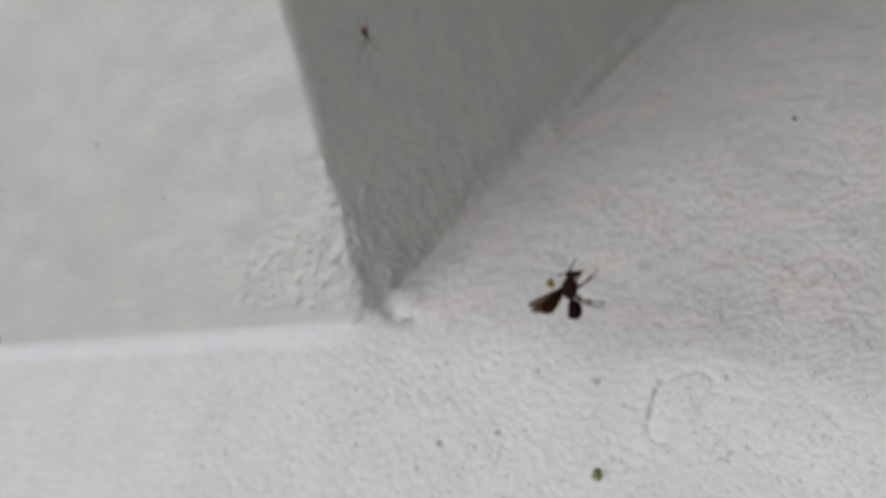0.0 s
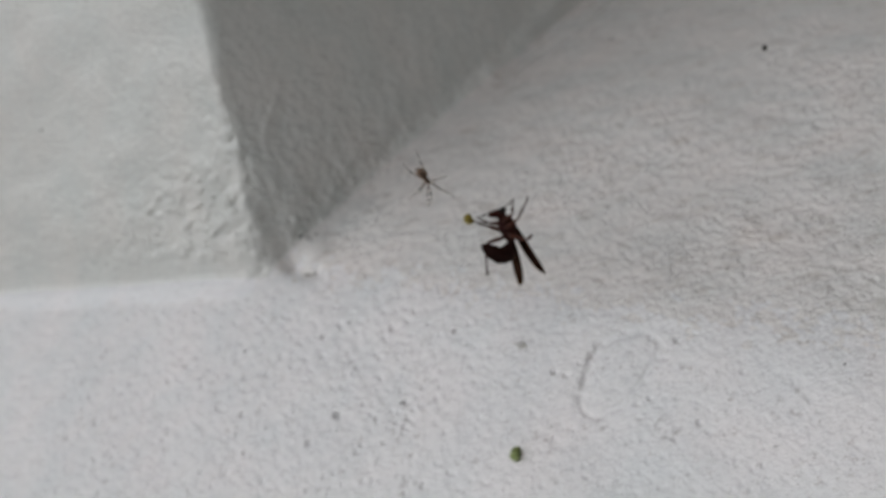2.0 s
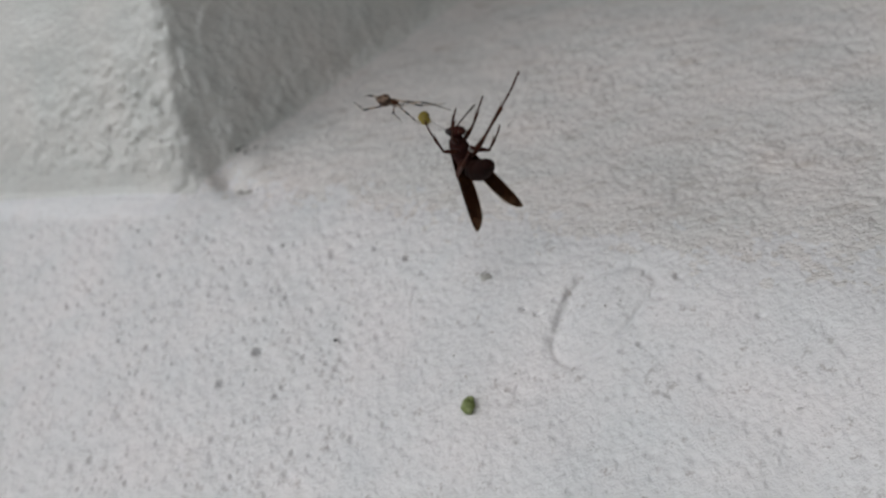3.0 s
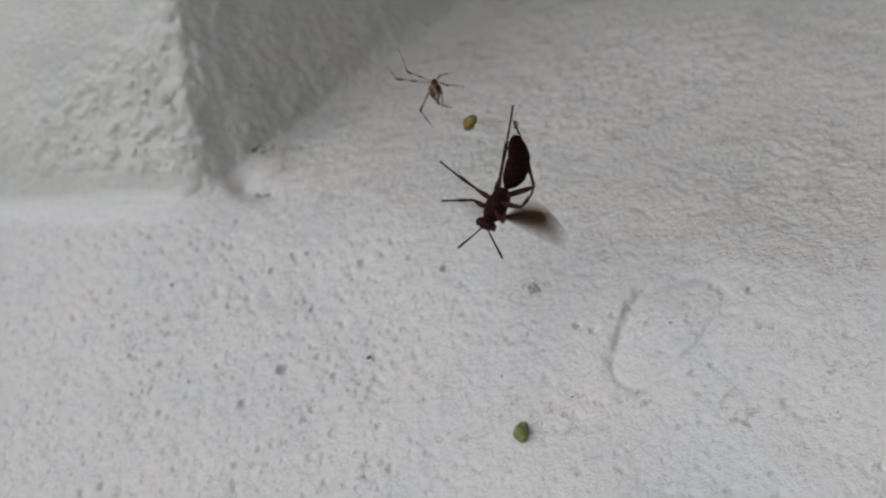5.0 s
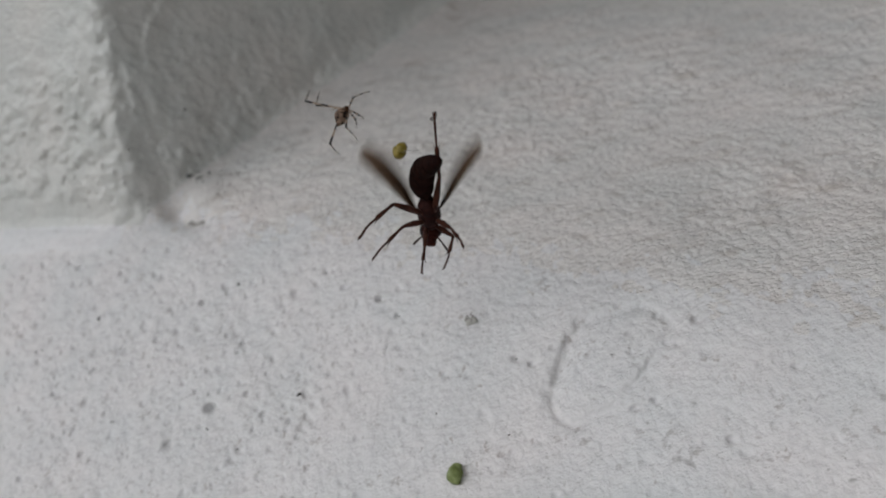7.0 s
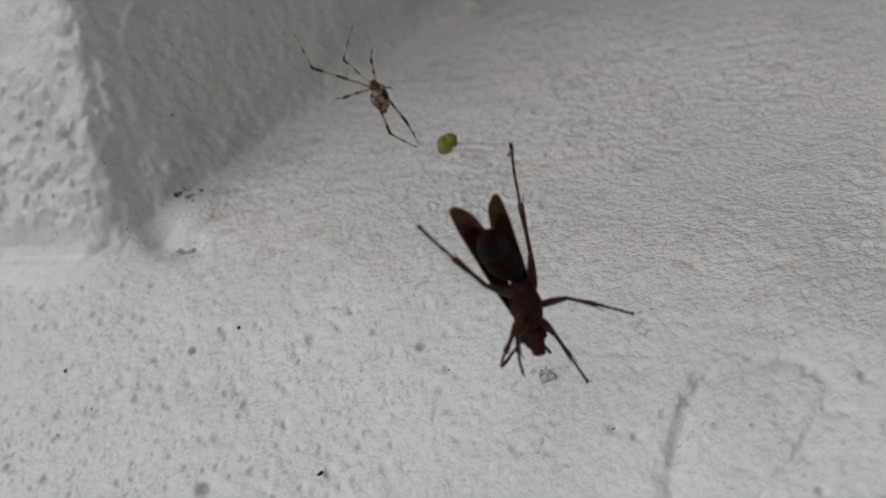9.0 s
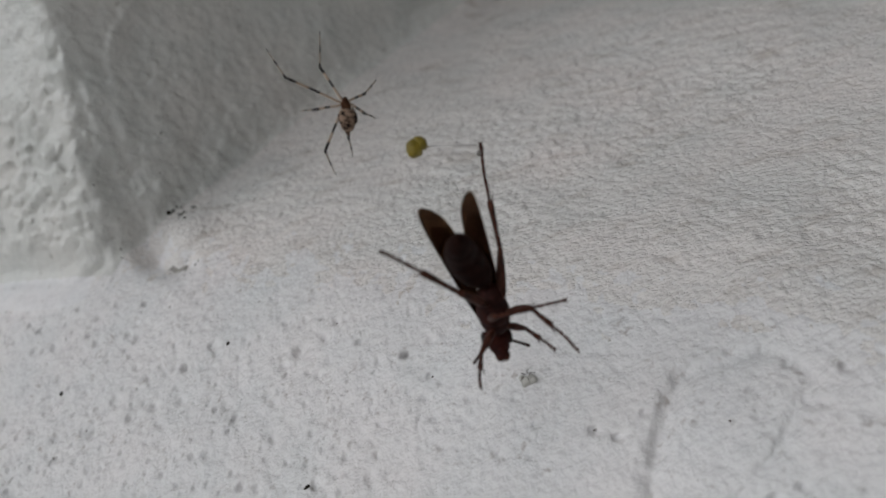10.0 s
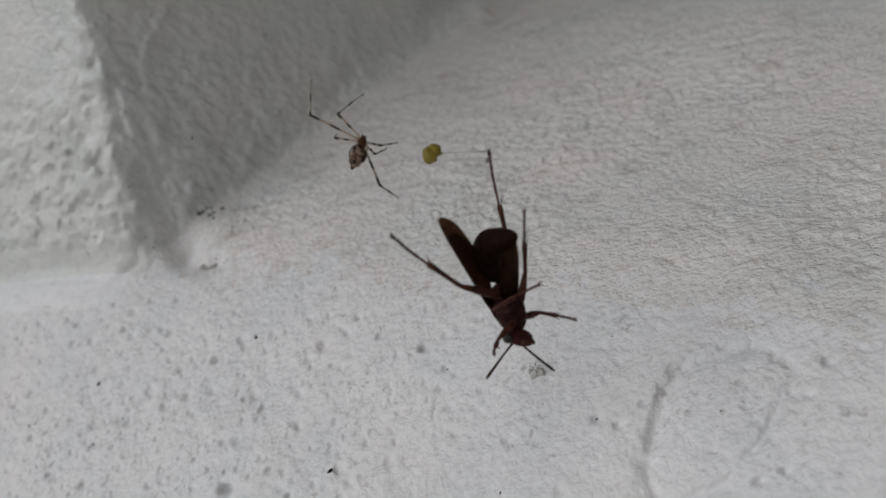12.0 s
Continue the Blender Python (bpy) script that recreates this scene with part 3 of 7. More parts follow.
M_SILK_WAD, _nt, _b = material("silk_wad", (0.24, 0.22, 0.21), 0.7)
M_SILK, _nt, _b = material("silk", (0.6, 0.6, 0.58), 0.4)
wasp = build_wasp()

# ---- the cobweb spider: its front towards +y ----
SPIDER_PARTS = {}
M_SPIDER_FRONT = chitin("spider_front", (0.035, 0.015, 0.008), (0.10, 0.045, 0.022), 0.6, 1500)
M_SPIDER_BACK = chitin("spider_abdomen", (0.012, 0.006, 0.005), (0.27, 0.185, 0.135), 0.6, 1000, span=(0.44, 0.58))


def build_spider():
    body = new("spider")
    tagged(body, "small brown mottled cobweb spider with banded legs", "spider")
    part("front_body", joined(ball((0.92, 1.2, 0.62), (0, 1.35, 0), 0.05, 3), ball((0.6, 0.7, 0.5), (0, 2.2, 0.1), 0.05, 4)), M_SPIDER_FRONT, body, "dark tan front body")
    part("abdomen", joined(ball((1.75, 1.75, 1.75), (0, -1.2, 0.35), 0.10, 5), ball((1.25, 1.35, 1.4), (0, -2.3, 0.15), 0.10, 8), ball((0.45, 0.6, 0.45), (0, -3.5, -0.4), 0.05, 6)), M_SPIDER_BACK, body, "mottled brown bulbous abdomen")
    for sx in (1, -1):
        part("palp", tube([(0.25 * sx, 2.5, -0.1), (0.38 * sx, 2.9, -0.25), (0.32 * sx, 3.1, -0.6)], [0.14, 0.13, 0.14], 6), M_SPIDER_FRONT, body)
    lens = {"a": (10.8, 7.2), "b": (10.0, 7.2), "c": (4.2, 4.6), "d": (5.0, 4.0), "e": (4.2, 4.6), "f": (4.0, 5.0), "g": (8.2, 6.4), "h": (8.0, 6.4)}
    hips = {"a": (-0.75, 0.75), "b": (-0.45, 1.05), "c": (0.5, 1.05), "d": (-0.8, 0.3), "e": (0.75, 0.7), "f": (0.8, 0.3), "g": (-0.6, -0.1), "h": (0.6, -0.1)}
    pale, dark = (0.40, 0.315, 0.245), (0.008, 0.005, 0.004)
    for k, (l1, l2) in lens.items():
        m1 = banded("spider_thigh", pale, dark, [(l1 * 0.38, l1 * 0.58), (l1 * 0.80, l1 * 1.05)])
        m2 = banded("spider_shin", (0.34, 0.29, 0.24), dark, [(-0.1, l2 * 0.10), (l2 * 0.40, l2 * 0.58), (l2 * 0.88, l2 * 1.05)])
        thigh = part("leg", tube([(0, 0, 0), (0, l1 * 0.1, 0.05), (0, l1 * 0.5, 0.12), (0, l1 * 0.9, 0.05), (0, l1, 0)], [0.21, 0.26, 0.23, 0.28, 0.27], 8), m1, body)
        shin = part("shin", tube([(0, -0.05, 0), (0, l2 * 0.1, 0.05), (0, l2 * 0.45, 0.02), (0, l2 * 0.75, -0.1), (0, l2, -0.35)], [0.26, 0.19, 0.17, 0.13, 0.08], 8), m2, thigh)
        thigh.location = (hips[k][0] * MM, (hips[k][1] + 1.1) * MM, -0.1 * MM)
        shin.location = (0, l1 * MM, 0)
        SPIDER_PARTS["leg_" + k], SPIDER_PARTS["shin_" + k] = thigh, shin
    return body


spider = build_spider()

# ---- buds caught in the silk ----
def bud_material(name, dark, light):
    m, nt, b = material(name, dark, 0.5)
    c = ramp(nt, noise_node(nt, 700, 4).outputs["Fac"], [(0.35, dark), (0.65, light)])
    nt.links.new(c.outputs["Color"], b.inputs["Base Color"])
    b.inputs["Subsurface Weight"].default_value = 0.25
    b.inputs["Subsurface Radius"].default_value = (0.0006, 0.0007, 0.0002)
    bump(nt, b, [(noise_node(nt, 2500, 3).outputs["Fac"], 0.0001)], 0.8)
    return m


M_BUD = bud_material("yellow_green_bud", (0.17, 0.125, 0.006), (0.28, 0.21, 0.02))
M_BUD_GREEN = bud_material("green_bud", (0.12, 0.155, 0.035), (0.27, 0.32, 0.13))

snared_bud = new("snared_bud")
tagged(snared_bud, "round yellow-green plant bud hung on a silk thread", "plant bud")
bud = joined(ball((1.75, 1.45, 1.5), (-0.35, -0.25, 0), 0.22, 11), ball((1.35, 1.25, 1.2), (0.55, 0.6, 0.15), 0.25, 12))
part("bud", bud, M_BUD, snared_bud)
part("stalk", tube([(0, 1.4, 0), (0, 2.3, 0.1)], [0.25, 0.12], 6), M_BUD, snared_bud)
part("thread", tube([(0, 1.6, 0.1), (0, 4, -0.15), (0, 7.5, -0.2), (0, 10.3, 0)], [0.09, 0.055, 0.055, 0.08], 5), M_SILK_WAD, snared_bud, "grey silk thread")

# ---- small things on the masonry ----
def face_at(x, z):
    """The masonry's face and its outward normal at a place."""
    e = 0.0012
    def y(a, b):
        return float(depth(np.array([[a]]), np.array([[b]]))[0][0, 0])
    p = y(x, z)
    n = Vector((y(x + e, z) - y(x - e, z), -2 * e, y(x, z + e) - y(x, z - e))).normalized()
    return Vector((x, p, z)), n


def set_on(ob, x, z, spin=0.0, sink=0.0):
    p, n = face_at(x, z)
    ob.matrix_world = Matrix.Translation(p - n * sink) @ n.to_track_quat("Z", "Y").to_matrix().to_4x4() @ Matrix.Rotation(spin, 4, "Z")


wall_bud = part("green_bud", joined(ball((1.9, 2.5, 1.5), (0, 0, 1.3), 0.34, 21), ball((1.3, 1.2, 1.0), (0.7, 1.5, 1.5), 0.2, 22)), M_BUD_GREEN)
tagged(wall_bud, "small olive green plant bud stuck on the pitted ledge", "plant bud")
set_on(wall_bud, 0.0144, 1.4023, 0.3, 0.0002)

M_SPECK = chitin("black_dirt", (0.012, 0.010, 0.009), (0.05, 0.04, 0.032), 0.8, 3000)
M_SPECK_BROWN = chitin("brown_dirt", (0.05, 0.035, 0.03), (0.12, 0.09, 0.075), 0.8, 3000)
SPECKS_LEDGE = ((-0.0502, 1.4597, 0.45), (-0.0266, 1.4238, 0.50), (-0.0990, 1.4525, 0.50), (-0.0845, 1.4184, 0.40), (-0.0527, 1.4153, 0.40), (0.0002, 1.4444, 0.35), (-0.1202, 1.4424, 0.38), (0.0506, 1.4295, 0.22), (0.0099, 1.4172, 0.25), (0.1216, 1.5229, 0.32), (-0.0218, 1.4603, 0.28), (-0.0757, 1.4352, 0.20), (-0.0962, 1.4354, 0.22), (0.0296, 1.4302, 0.30), (0.0267, 1.4116, 0.28), (-0.0429, 1.4098, 0.25), (-0.0695, 1.4895, 0.25), (-0.0804, 1.5322, 0.36), (-0.0813, 1.5202, 0.28), (-0.0961, 1.5135, 0.30), (-0.0542, 1.5162, 0.26), (-0.0419, 1.4998, 0.24), (-0.0703, 1.5708, 0.22), (-0.0501, 1.4595, 0.35))
SPECKS_CORNER = ((-0.0794, 1.5084, 0.50), (-0.0784, 1.5090, 0.40), (-0.0755, 1.5070, 0.45), (-0.0744, 1.5078, 0.35), (-0.0721, 1.5098, 0.50), (-0.0762, 1.5107, 0.28), (-0.0677, 1.5107, 0.30), (-0.0748, 1.5049, 0.30), (-0.2199, 1.5813, 0.85), (-0.2666, 1.6233, 0.80), (0.0864, 1.6363, 0.80), (-0.0178, 1.6314, 0.45), (0.0834, 1.6860, 0.70), (-0.3922, 1.5258, 2.00), (0.1129, 1.4240, 0.40), (0.0507, 1.4296, 0.20), (0.0044, 1.5632, 0.30), (-0.1180, 1.4430, 0.32), (0.1061, 1.5298, 0.20), (-0.0878, 1.4416, 0.30), (-0.0697, 1.4731, 0.25), (-0.0415, 1.4999, 0.22), (-0.0744, 1.4885, 0.40), (-0.0662, 1.4872, 0.45), (-0.0651, 1.4880, 0.35), (-0.0682, 1.4835, 0.30), (-0.0663, 1.4837, 0.25), (-0.0913, 1.4963, 0.30), (-0.0908, 1.4936, 0.25), (-0.0774, 1.5106, 0.30), (-0.0726, 1.5044, 0.35), (-0.0744, 1.5066, 0.30))
for k, (x, z, size) in enumerate((*SPECKS_LEDGE, *SPECKS_CORNER)):
    r = random.Random(k)
    size *= 1.45 if abs(x + 0.075) < 0.006 and 1.503 < z < 1.512 else 1.0
    s = part("dirt_speck", ball((size * r.uniform(0.7, 1.0), size * r.uniform(0.9, 1.5), size * (0.9 if size > 0.45 else 0.5)), (0, 0, 0.1 * size), 0.45, k + 40, 2), M_SPECK if size > 0.3 else M_SPECK_BROWN)
    tagged(s, "tiny dark speck of dirt on white paint", "dirt speck", "specks on the masonry")
    set_on(s, x, z, r.uniform(0, 3))

# dirt at the bead's foot, with the recess's shade painted in as grey-brown
M_DIRT_SHADE = chitin("grey_brown_dirt_shade", (0.20, 0.19, 0.175), (0.50, 0.48, 0.455), 0.9, 1400)
patch = part("dirt_shade_patch", joined(ball((3.4, 1.9, 0.28), (0, 0.3, 0), 0.6, 81), ball((1.2, 0.8, 0.35), (2.4, 0.9, 0), 0.5, 82), ball((0.9, 0.6, 0.3), (-2.8, 0.5, 0), 0.5, 83)), M_DIRT_SHADE)
tagged(patch, "grey-brown dirt and painted-in shade in a hollow of the paint", "dirt")
set_on(patch, -0.0725, 1.4868, -0.1, 0.0001)

crumb_mat, _nt, _b = material("pale_crumb", (0.5, 0.49, 0.46), 0.6)
crumb = part("paint_crumb", joined(ball((1.5, 1.1, 0.6), (0, 0, 0.3), 0.5, 61), ball((0.7, 0.6, 0.6), (1.1, -0.8, 0.4), 0.5, 62), ball((0.5, 0.8, 0.5), (-0.9, 0.9, 0.4), 0.5, 63)), crumb_mat)
tagged(crumb, "pale flaky crumb clinging to the ledge", "crumb")
set_on(crumb, 0.0189, 1.4409, 0.5)
husk = part("insect_husk", joined(*[tube([(0.4 * math.cos(a), 0.4 * math.sin(a), 0.7), (1.0 * math.cos(a + 0.3), 1.0 * math.sin(a + 0.3), 1.0), (1.7 * math.cos(a + 0.2), 1.7 * math.sin(a + 0.2), 0.5)], [0.1, 0.09, 0.04], 5) for a in (0.2, 1.3, 2.4, 3.6, 4.9)]), M_SPECK_BROWN)
tagged(husk, "shrivelled brown insect husk beside the crumb", "insect husk")
set_on(husk, 0.0189, 1.4409 + 0.0006, 0.0)

hung_speck = part("hung_debris", ball((0.95, 0.85, 1.05), (0, 0, 0), 0.4, 71), M_SPECK)
tagged(hung_speck, "black crumb of debris hanging in the cobweb", "debris")
hung_speck.location = (0.1228, 0.3026, 1.5558)

# ---- the cobweb's few fine strands ----
web = bmesh.new()
hub = Vector((0.001, 0.2455, 1.4795))
for x, z in ((-0.085, 1.60), (-0.04, 1.585), (0.03, 1.62), (0.12, 1.60), (-0.11, 1.52), (0.10, 1.50)):
    p, n = face_at(x, z)
    mid = (p + hub) / 2 - Vector((0, 0, 0.002))
    me = bpy.data.meshes.new("strand")
    b = tube([tuple(v / MM) for v in (hub, (hub + mid) / 2 - Vector((0, 0, 0.0015)), mid, (mid + p) / 2 - Vector((0, 0, 0.001)), p + n * -0.0005)], [0.012] * 5, 4)
    b.to_mesh(me)
    b.free()
    web.from_mesh(me)
    bpy.data.meshes.remove(me)
p = Vector((0.1228, 0.3026, 1.5558))
me = bpy.data.meshes.new("strand")
b = tube([tuple(v / MM) for v in (hub, (hub + p) / 2, p, face_at(0.1228 + 0.02, 1.5558 + 0.06)[0])], [0.012] * 4, 4)
b.to_mesh(me)
b.free()
web.from_mesh(me)
bpy.data.meshes.remove(me)
cobweb = part("cobweb", web, M_SILK)
tagged(cobweb, "few nearly invisible silk strands spanning the corner", "cobweb", kind="stuff")


# ---- what moves ----
def beating(side, rows, first=4.85, last=7.9):
    """A wing's rows with its beats between them, one pose a thirtieth of a second, stroking about the body's length."""
    out = [r for r in rows if not first <= r[0] <= last]
    for k in range(math.ceil(first * 30), int(last * 30) + 1):
        t = k / 30
        (t0, m0), (t1, m1) = next((a, b) for a, b in zip(rows, rows[1:]) if a[0] <= t <= b[0])
        m = m0.lerp(m1, (t - t0) / (t1 - t0))
        sweep = radians(60) * math.sin(math.pi / 2 * (k % 15 if k % 15 < 8 else k % 15 - 15)) * min(1, (last - t) / 0.6)
        turn = Matrix.Rotation(side * sweep, 4, "Y")
        out.append((t, Matrix.Translation(m.translation) @ turn @ m.to_quaternion().to_matrix().to_4x4()))
    return sorted(out, key=lambda r: r[0])


def motions():
    walk(wasp, [
        (0, pose(0.01082, 0.24500, 1.47730, 90.1, 26.9, -82.1)),
        (0.5, pose(0.01141, 0.24500, 1.47274, 100.4, 18.6, -79.0)),
        (1, pose(0.00941, 0.24500, 1.47698, 95.9, 30.3, -84.1)),
        (1.5, pose(0.01057, 0.24500, 1.47436, 96.5, 6.4, -86.0)),
        (1.667, pose(0.01239, 0.24500, 1.47532, 88.9, 14.4, -134.7)),
        (1.833, pose(0.01421, 0.24500, 1.47627, 77.8, 13.9, 175.2)),
        (2, pose(0.01604, 0.24500, 1.47723, 71.0, 5.4, 126.7)),
        (2.5, pose(0.01550, 0.24500, 1.47033, 57.7, 5.2, -179.5)),
        (3.167, pose(0.01084, 0.24500, 1.46955, 95.7, 31.9, -150.8)),
        (3.833, pose(0.00619, 0.24500, 1.46876, 148.2, 30.7, -106.1)),
        (4.5, pose(0.00154, 0.24500, 1.46798, -175.2, 2.8, -79.0)),
        (4.733, pose(0.00487, 0.24500, 1.46260, -146.0, 23.9, -50.8)),
        (5, pose(0.00820, 0.24500, 1.45723, -107.0, 25.7, -12.7)),
        (5.5, pose(0.01062, 0.24500, 1.45402, -94.6, -1.4, 3.7)),
        (6, pose(0.01666, 0.24500, 1.45639, -91.0, -28.5, -10.2)),
        (6.267, pose(0.01225, 0.24500, 1.45974, -57.6, -16.6, -8.4)),
        (6.5, pose(0.00784, 0.24500, 1.46309, -25.1, -7.5, -0.4)),
        (8.5, pose(0.01374, 0.24500, 1.45057, -50.7, -15.2, -7.1)),
        (9, pose(0.01228, 0.24500, 1.44988, -62.9, -21.2, 10.0)),
        (9.5, pose(0.01532, 0.24500, 1.45133, -65.1, -19.5, -9.3)),
        (10, pose(0.01229, 0.24500, 1.44959, -50.9, -17.5, 10.4)),
        (10.5, pose(0.01173, 0.24500, 1.45069, -56.4, -16.5, -0.4)),
        (11, pose(0.01080, 0.24500, 1.45622, -24.4, -16.9, -8.2)),
        (11.5, pose(0.01405, 0.24500, 1.45469, -44.7, -3.3, -37.1)),
        (11.733, pose(0.01368, 0.24500, 1.45211, -61.0, -19.8, -6.4)),
        (12, pose(0.01331, 0.24500, 1.44953, -85.2, -24.5, 30.3)),
    ])
    walk(WASP_PARTS["head"], [
        (0, pose(0.00000, 0.00440, 0.00000, -5.4, -4.5, -0.8)),
        (0.5, pose(0.00000, 0.00440, 0.00000, -16.6, 0.3, 4.7)),
        (1, pose(0.00000, 0.00440, 0.00000, -17.7, 1.2, 10.5)),
        (1.5, pose(0.00000, 0.00440, 0.00000, -24.6, -0.4, -1.1)),
        (2, pose(0.00000, 0.00440, 0.00000, -7.2, -8.1, -10.0)),
        (2.5, pose(0.00000, 0.00440, 0.00000, -23.4, 2.8, 10.7)),
        (4.5, pose(0.00000, 0.00440, 0.00000, -2.3, 4.3, 13.2)),
        (5, pose(0.00000, 0.00440, 0.00000, 9.0, -0.2, -1.7)),
        (5.5, pose(0.00000, 0.00440, 0.00000, 5.9, -0.1, -9.9)),
        (6, pose(0.00000, 0.00440, 0.00000, 6.9, -1.3, -24.3)),
        (6.5, pose(0.00000, 0.00440, 0.00000, -11.4, 3.0, 9.6)),
        (8.5, pose(0.00000, 0.00440, 0.00000, 17.8, 6.6, 1.0)),
        (9, pose(0.00000, 0.00440, 0.00000, 24.9, 4.5, 5.9)),
        (9.5, pose(0.00000, 0.00440, 0.00000, 31.9, 7.5, 4.3)),
        (10, pose(0.00000, 0.00440, 0.00000, 17.1, 5.5, 6.8)),
        (10.5, pose(0.00000, 0.00440, 0.00000, 28.4, 6.7, 6.0)),
        (11, pose(0.00000, 0.00440, 0.00000, -3.2, 7.6, -15.4)),
        (11.5, pose(0.00000, 0.00440, 0.00000, 8.4, 8.5, 4.3)),
        (12, pose(0.00000, 0.00440, 0.00000, 3.6, 3.0, 22.3)),
    ])
    walk(WASP_PARTS["antenna_a"], [
        (0, pose(0.00070, 0.00250, 0.00050, 47.1, 20.6, -65.7)),
        (0.267, pose(0.00070, 0.00250, 0.00050, 10.2, 7.1, -68.4)),
        (0.5, pose(0.00070, 0.00250, 0.00050, -26.1, -5.4, -62.5)),
        (1, pose(0.00070, 0.00250, 0.00050, -23.4, -4.2, -60.1)),
        (1.5, pose(0.00070, 0.00250, 0.00050, -29.2, -4.7, -53.8)),
        (1.733, pose(0.00070, 0.00250, 0.00050, 29.1, 3.6, -38.4)),
        (2, pose(0.00070, 0.00250, 0.00050, 87.3, -5.1, -23.3)),
        (2.267, pose(0.00070, 0.00250, 0.00050, 24.0, -2.0, -21.2)),
        (2.5, pose(0.00070, 0.00250, 0.00050, -39.2, 1.3, -23.1)),
        (4.5, pose(0.00070, 0.00250, 0.00050, -41.3, -0.1, -28.4)),
        (5, pose(0.00070, 0.00250, 0.00050, 16.8, 5.0, -49.7)),
        (5.5, pose(0.00070, 0.00250, 0.00050, 3.7, -0.1, -26.9)),
        (6, pose(0.00070, 0.00250, 0.00050, 15.6, 4.5, -48.7)),
        (6.5, pose(0.00070, 0.00250, 0.00050, 8.9, -0.0, -27.9)),
        (8.5, pose(0.00070, 0.00250, 0.00050, -4.4, 0.7, -45.2)),
        (9, pose(0.00070, 0.00250, 0.00050, 8.9, -0.0, -27.9)),
        (9.5, pose(0.00070, 0.00250, 0.00050, 12.3, 7.9, -68.6)),
        (10, pose(0.00070, 0.00250, 0.00050, 10.5, 3.7, -49.6)),
        (10.5, pose(0.00070, 0.00250, 0.00050, 4.4, 1.5, -41.1)),
        (11, pose(0.00070, 0.00250, 0.00050, 20.3, 3.1, -39.9)),
        (11.5, pose(0.00070, 0.00250, 0.00050, 40.4, 2.8, -34.1)),
        (12, pose(0.00070, 0.00250, 0.00050, -18.2, -1.5, -45.9)),
    ])
    walk(WASP_PARTS["antenna_b"], [
        (0, pose(-0.00070, 0.00250, 0.00050, -59.4, 19.8, 68.5)),
        (0.5, pose(-0.00070, 0.00250, 0.00050, -47.0, 10.6, 57.9)),
        (1, pose(-0.00070, 0.00250, 0.00050, -41.0, 12.3, 68.8)),
        (1.5, pose(-0.00070, 0.00250, 0.00050, -32.0, 4.9, 51.4)),
        (1.733, pose(-0.00070, 0.00250, 0.00050, -58.6, 0.6, 29.3)),
        (2, pose(-0.00070, 0.00250, 0.00050, -82.1, -12.7, 10.9)),
        (2.267, pose(-0.00070, 0.00250, 0.00050, -53.2, -2.2, 22.5)),
        (2.5, pose(-0.00070, 0.00250, 0.00050, -22.9, 1.2, 37.6)),
        (4.5, pose(-0.00070, 0.00250, 0.00050, 12.7, -5.2, 54.7)),
        (5, pose(-0.00070, 0.00250, 0.00050, 6.2, 0.2, 26.2)),
        (5.5, pose(-0.00070, 0.00250, 0.00050, 12.6, -1.2, 34.4)),
        (6, pose(-0.00070, 0.00250, 0.00050, 7.6, -0.2, 29.2)),
        (6.5, pose(-0.00070, 0.00250, 0.00050, 25.6, 0.7, 25.6)),
        (8.5, pose(-0.00070, 0.00250, 0.00050, 8.9, 0.0, 27.9)),
        (9, pose(-0.00070, 0.00250, 0.00050, 8.9, 0.0, 27.9)),
        (9.5, pose(-0.00070, 0.00250, 0.00050, 8.9, 0.0, 27.9)),
        (10, pose(-0.00070, 0.00250, 0.00050, 13.8, 1.7, 19.3)),
        (10.5, pose(-0.00070, 0.00250, 0.00050, 8.9, 0.0, 27.9)),
        (11, pose(-0.00070, 0.00250, 0.00050, 8.9, 0.0, 27.9)),
        (11.5, pose(-0.00070, 0.00250, 0.00050, 8.9, 0.0, 27.9)),
        (12, pose(-0.00070, 0.00250, 0.00050, 17.2, -1.6, 34.9)),
    ])
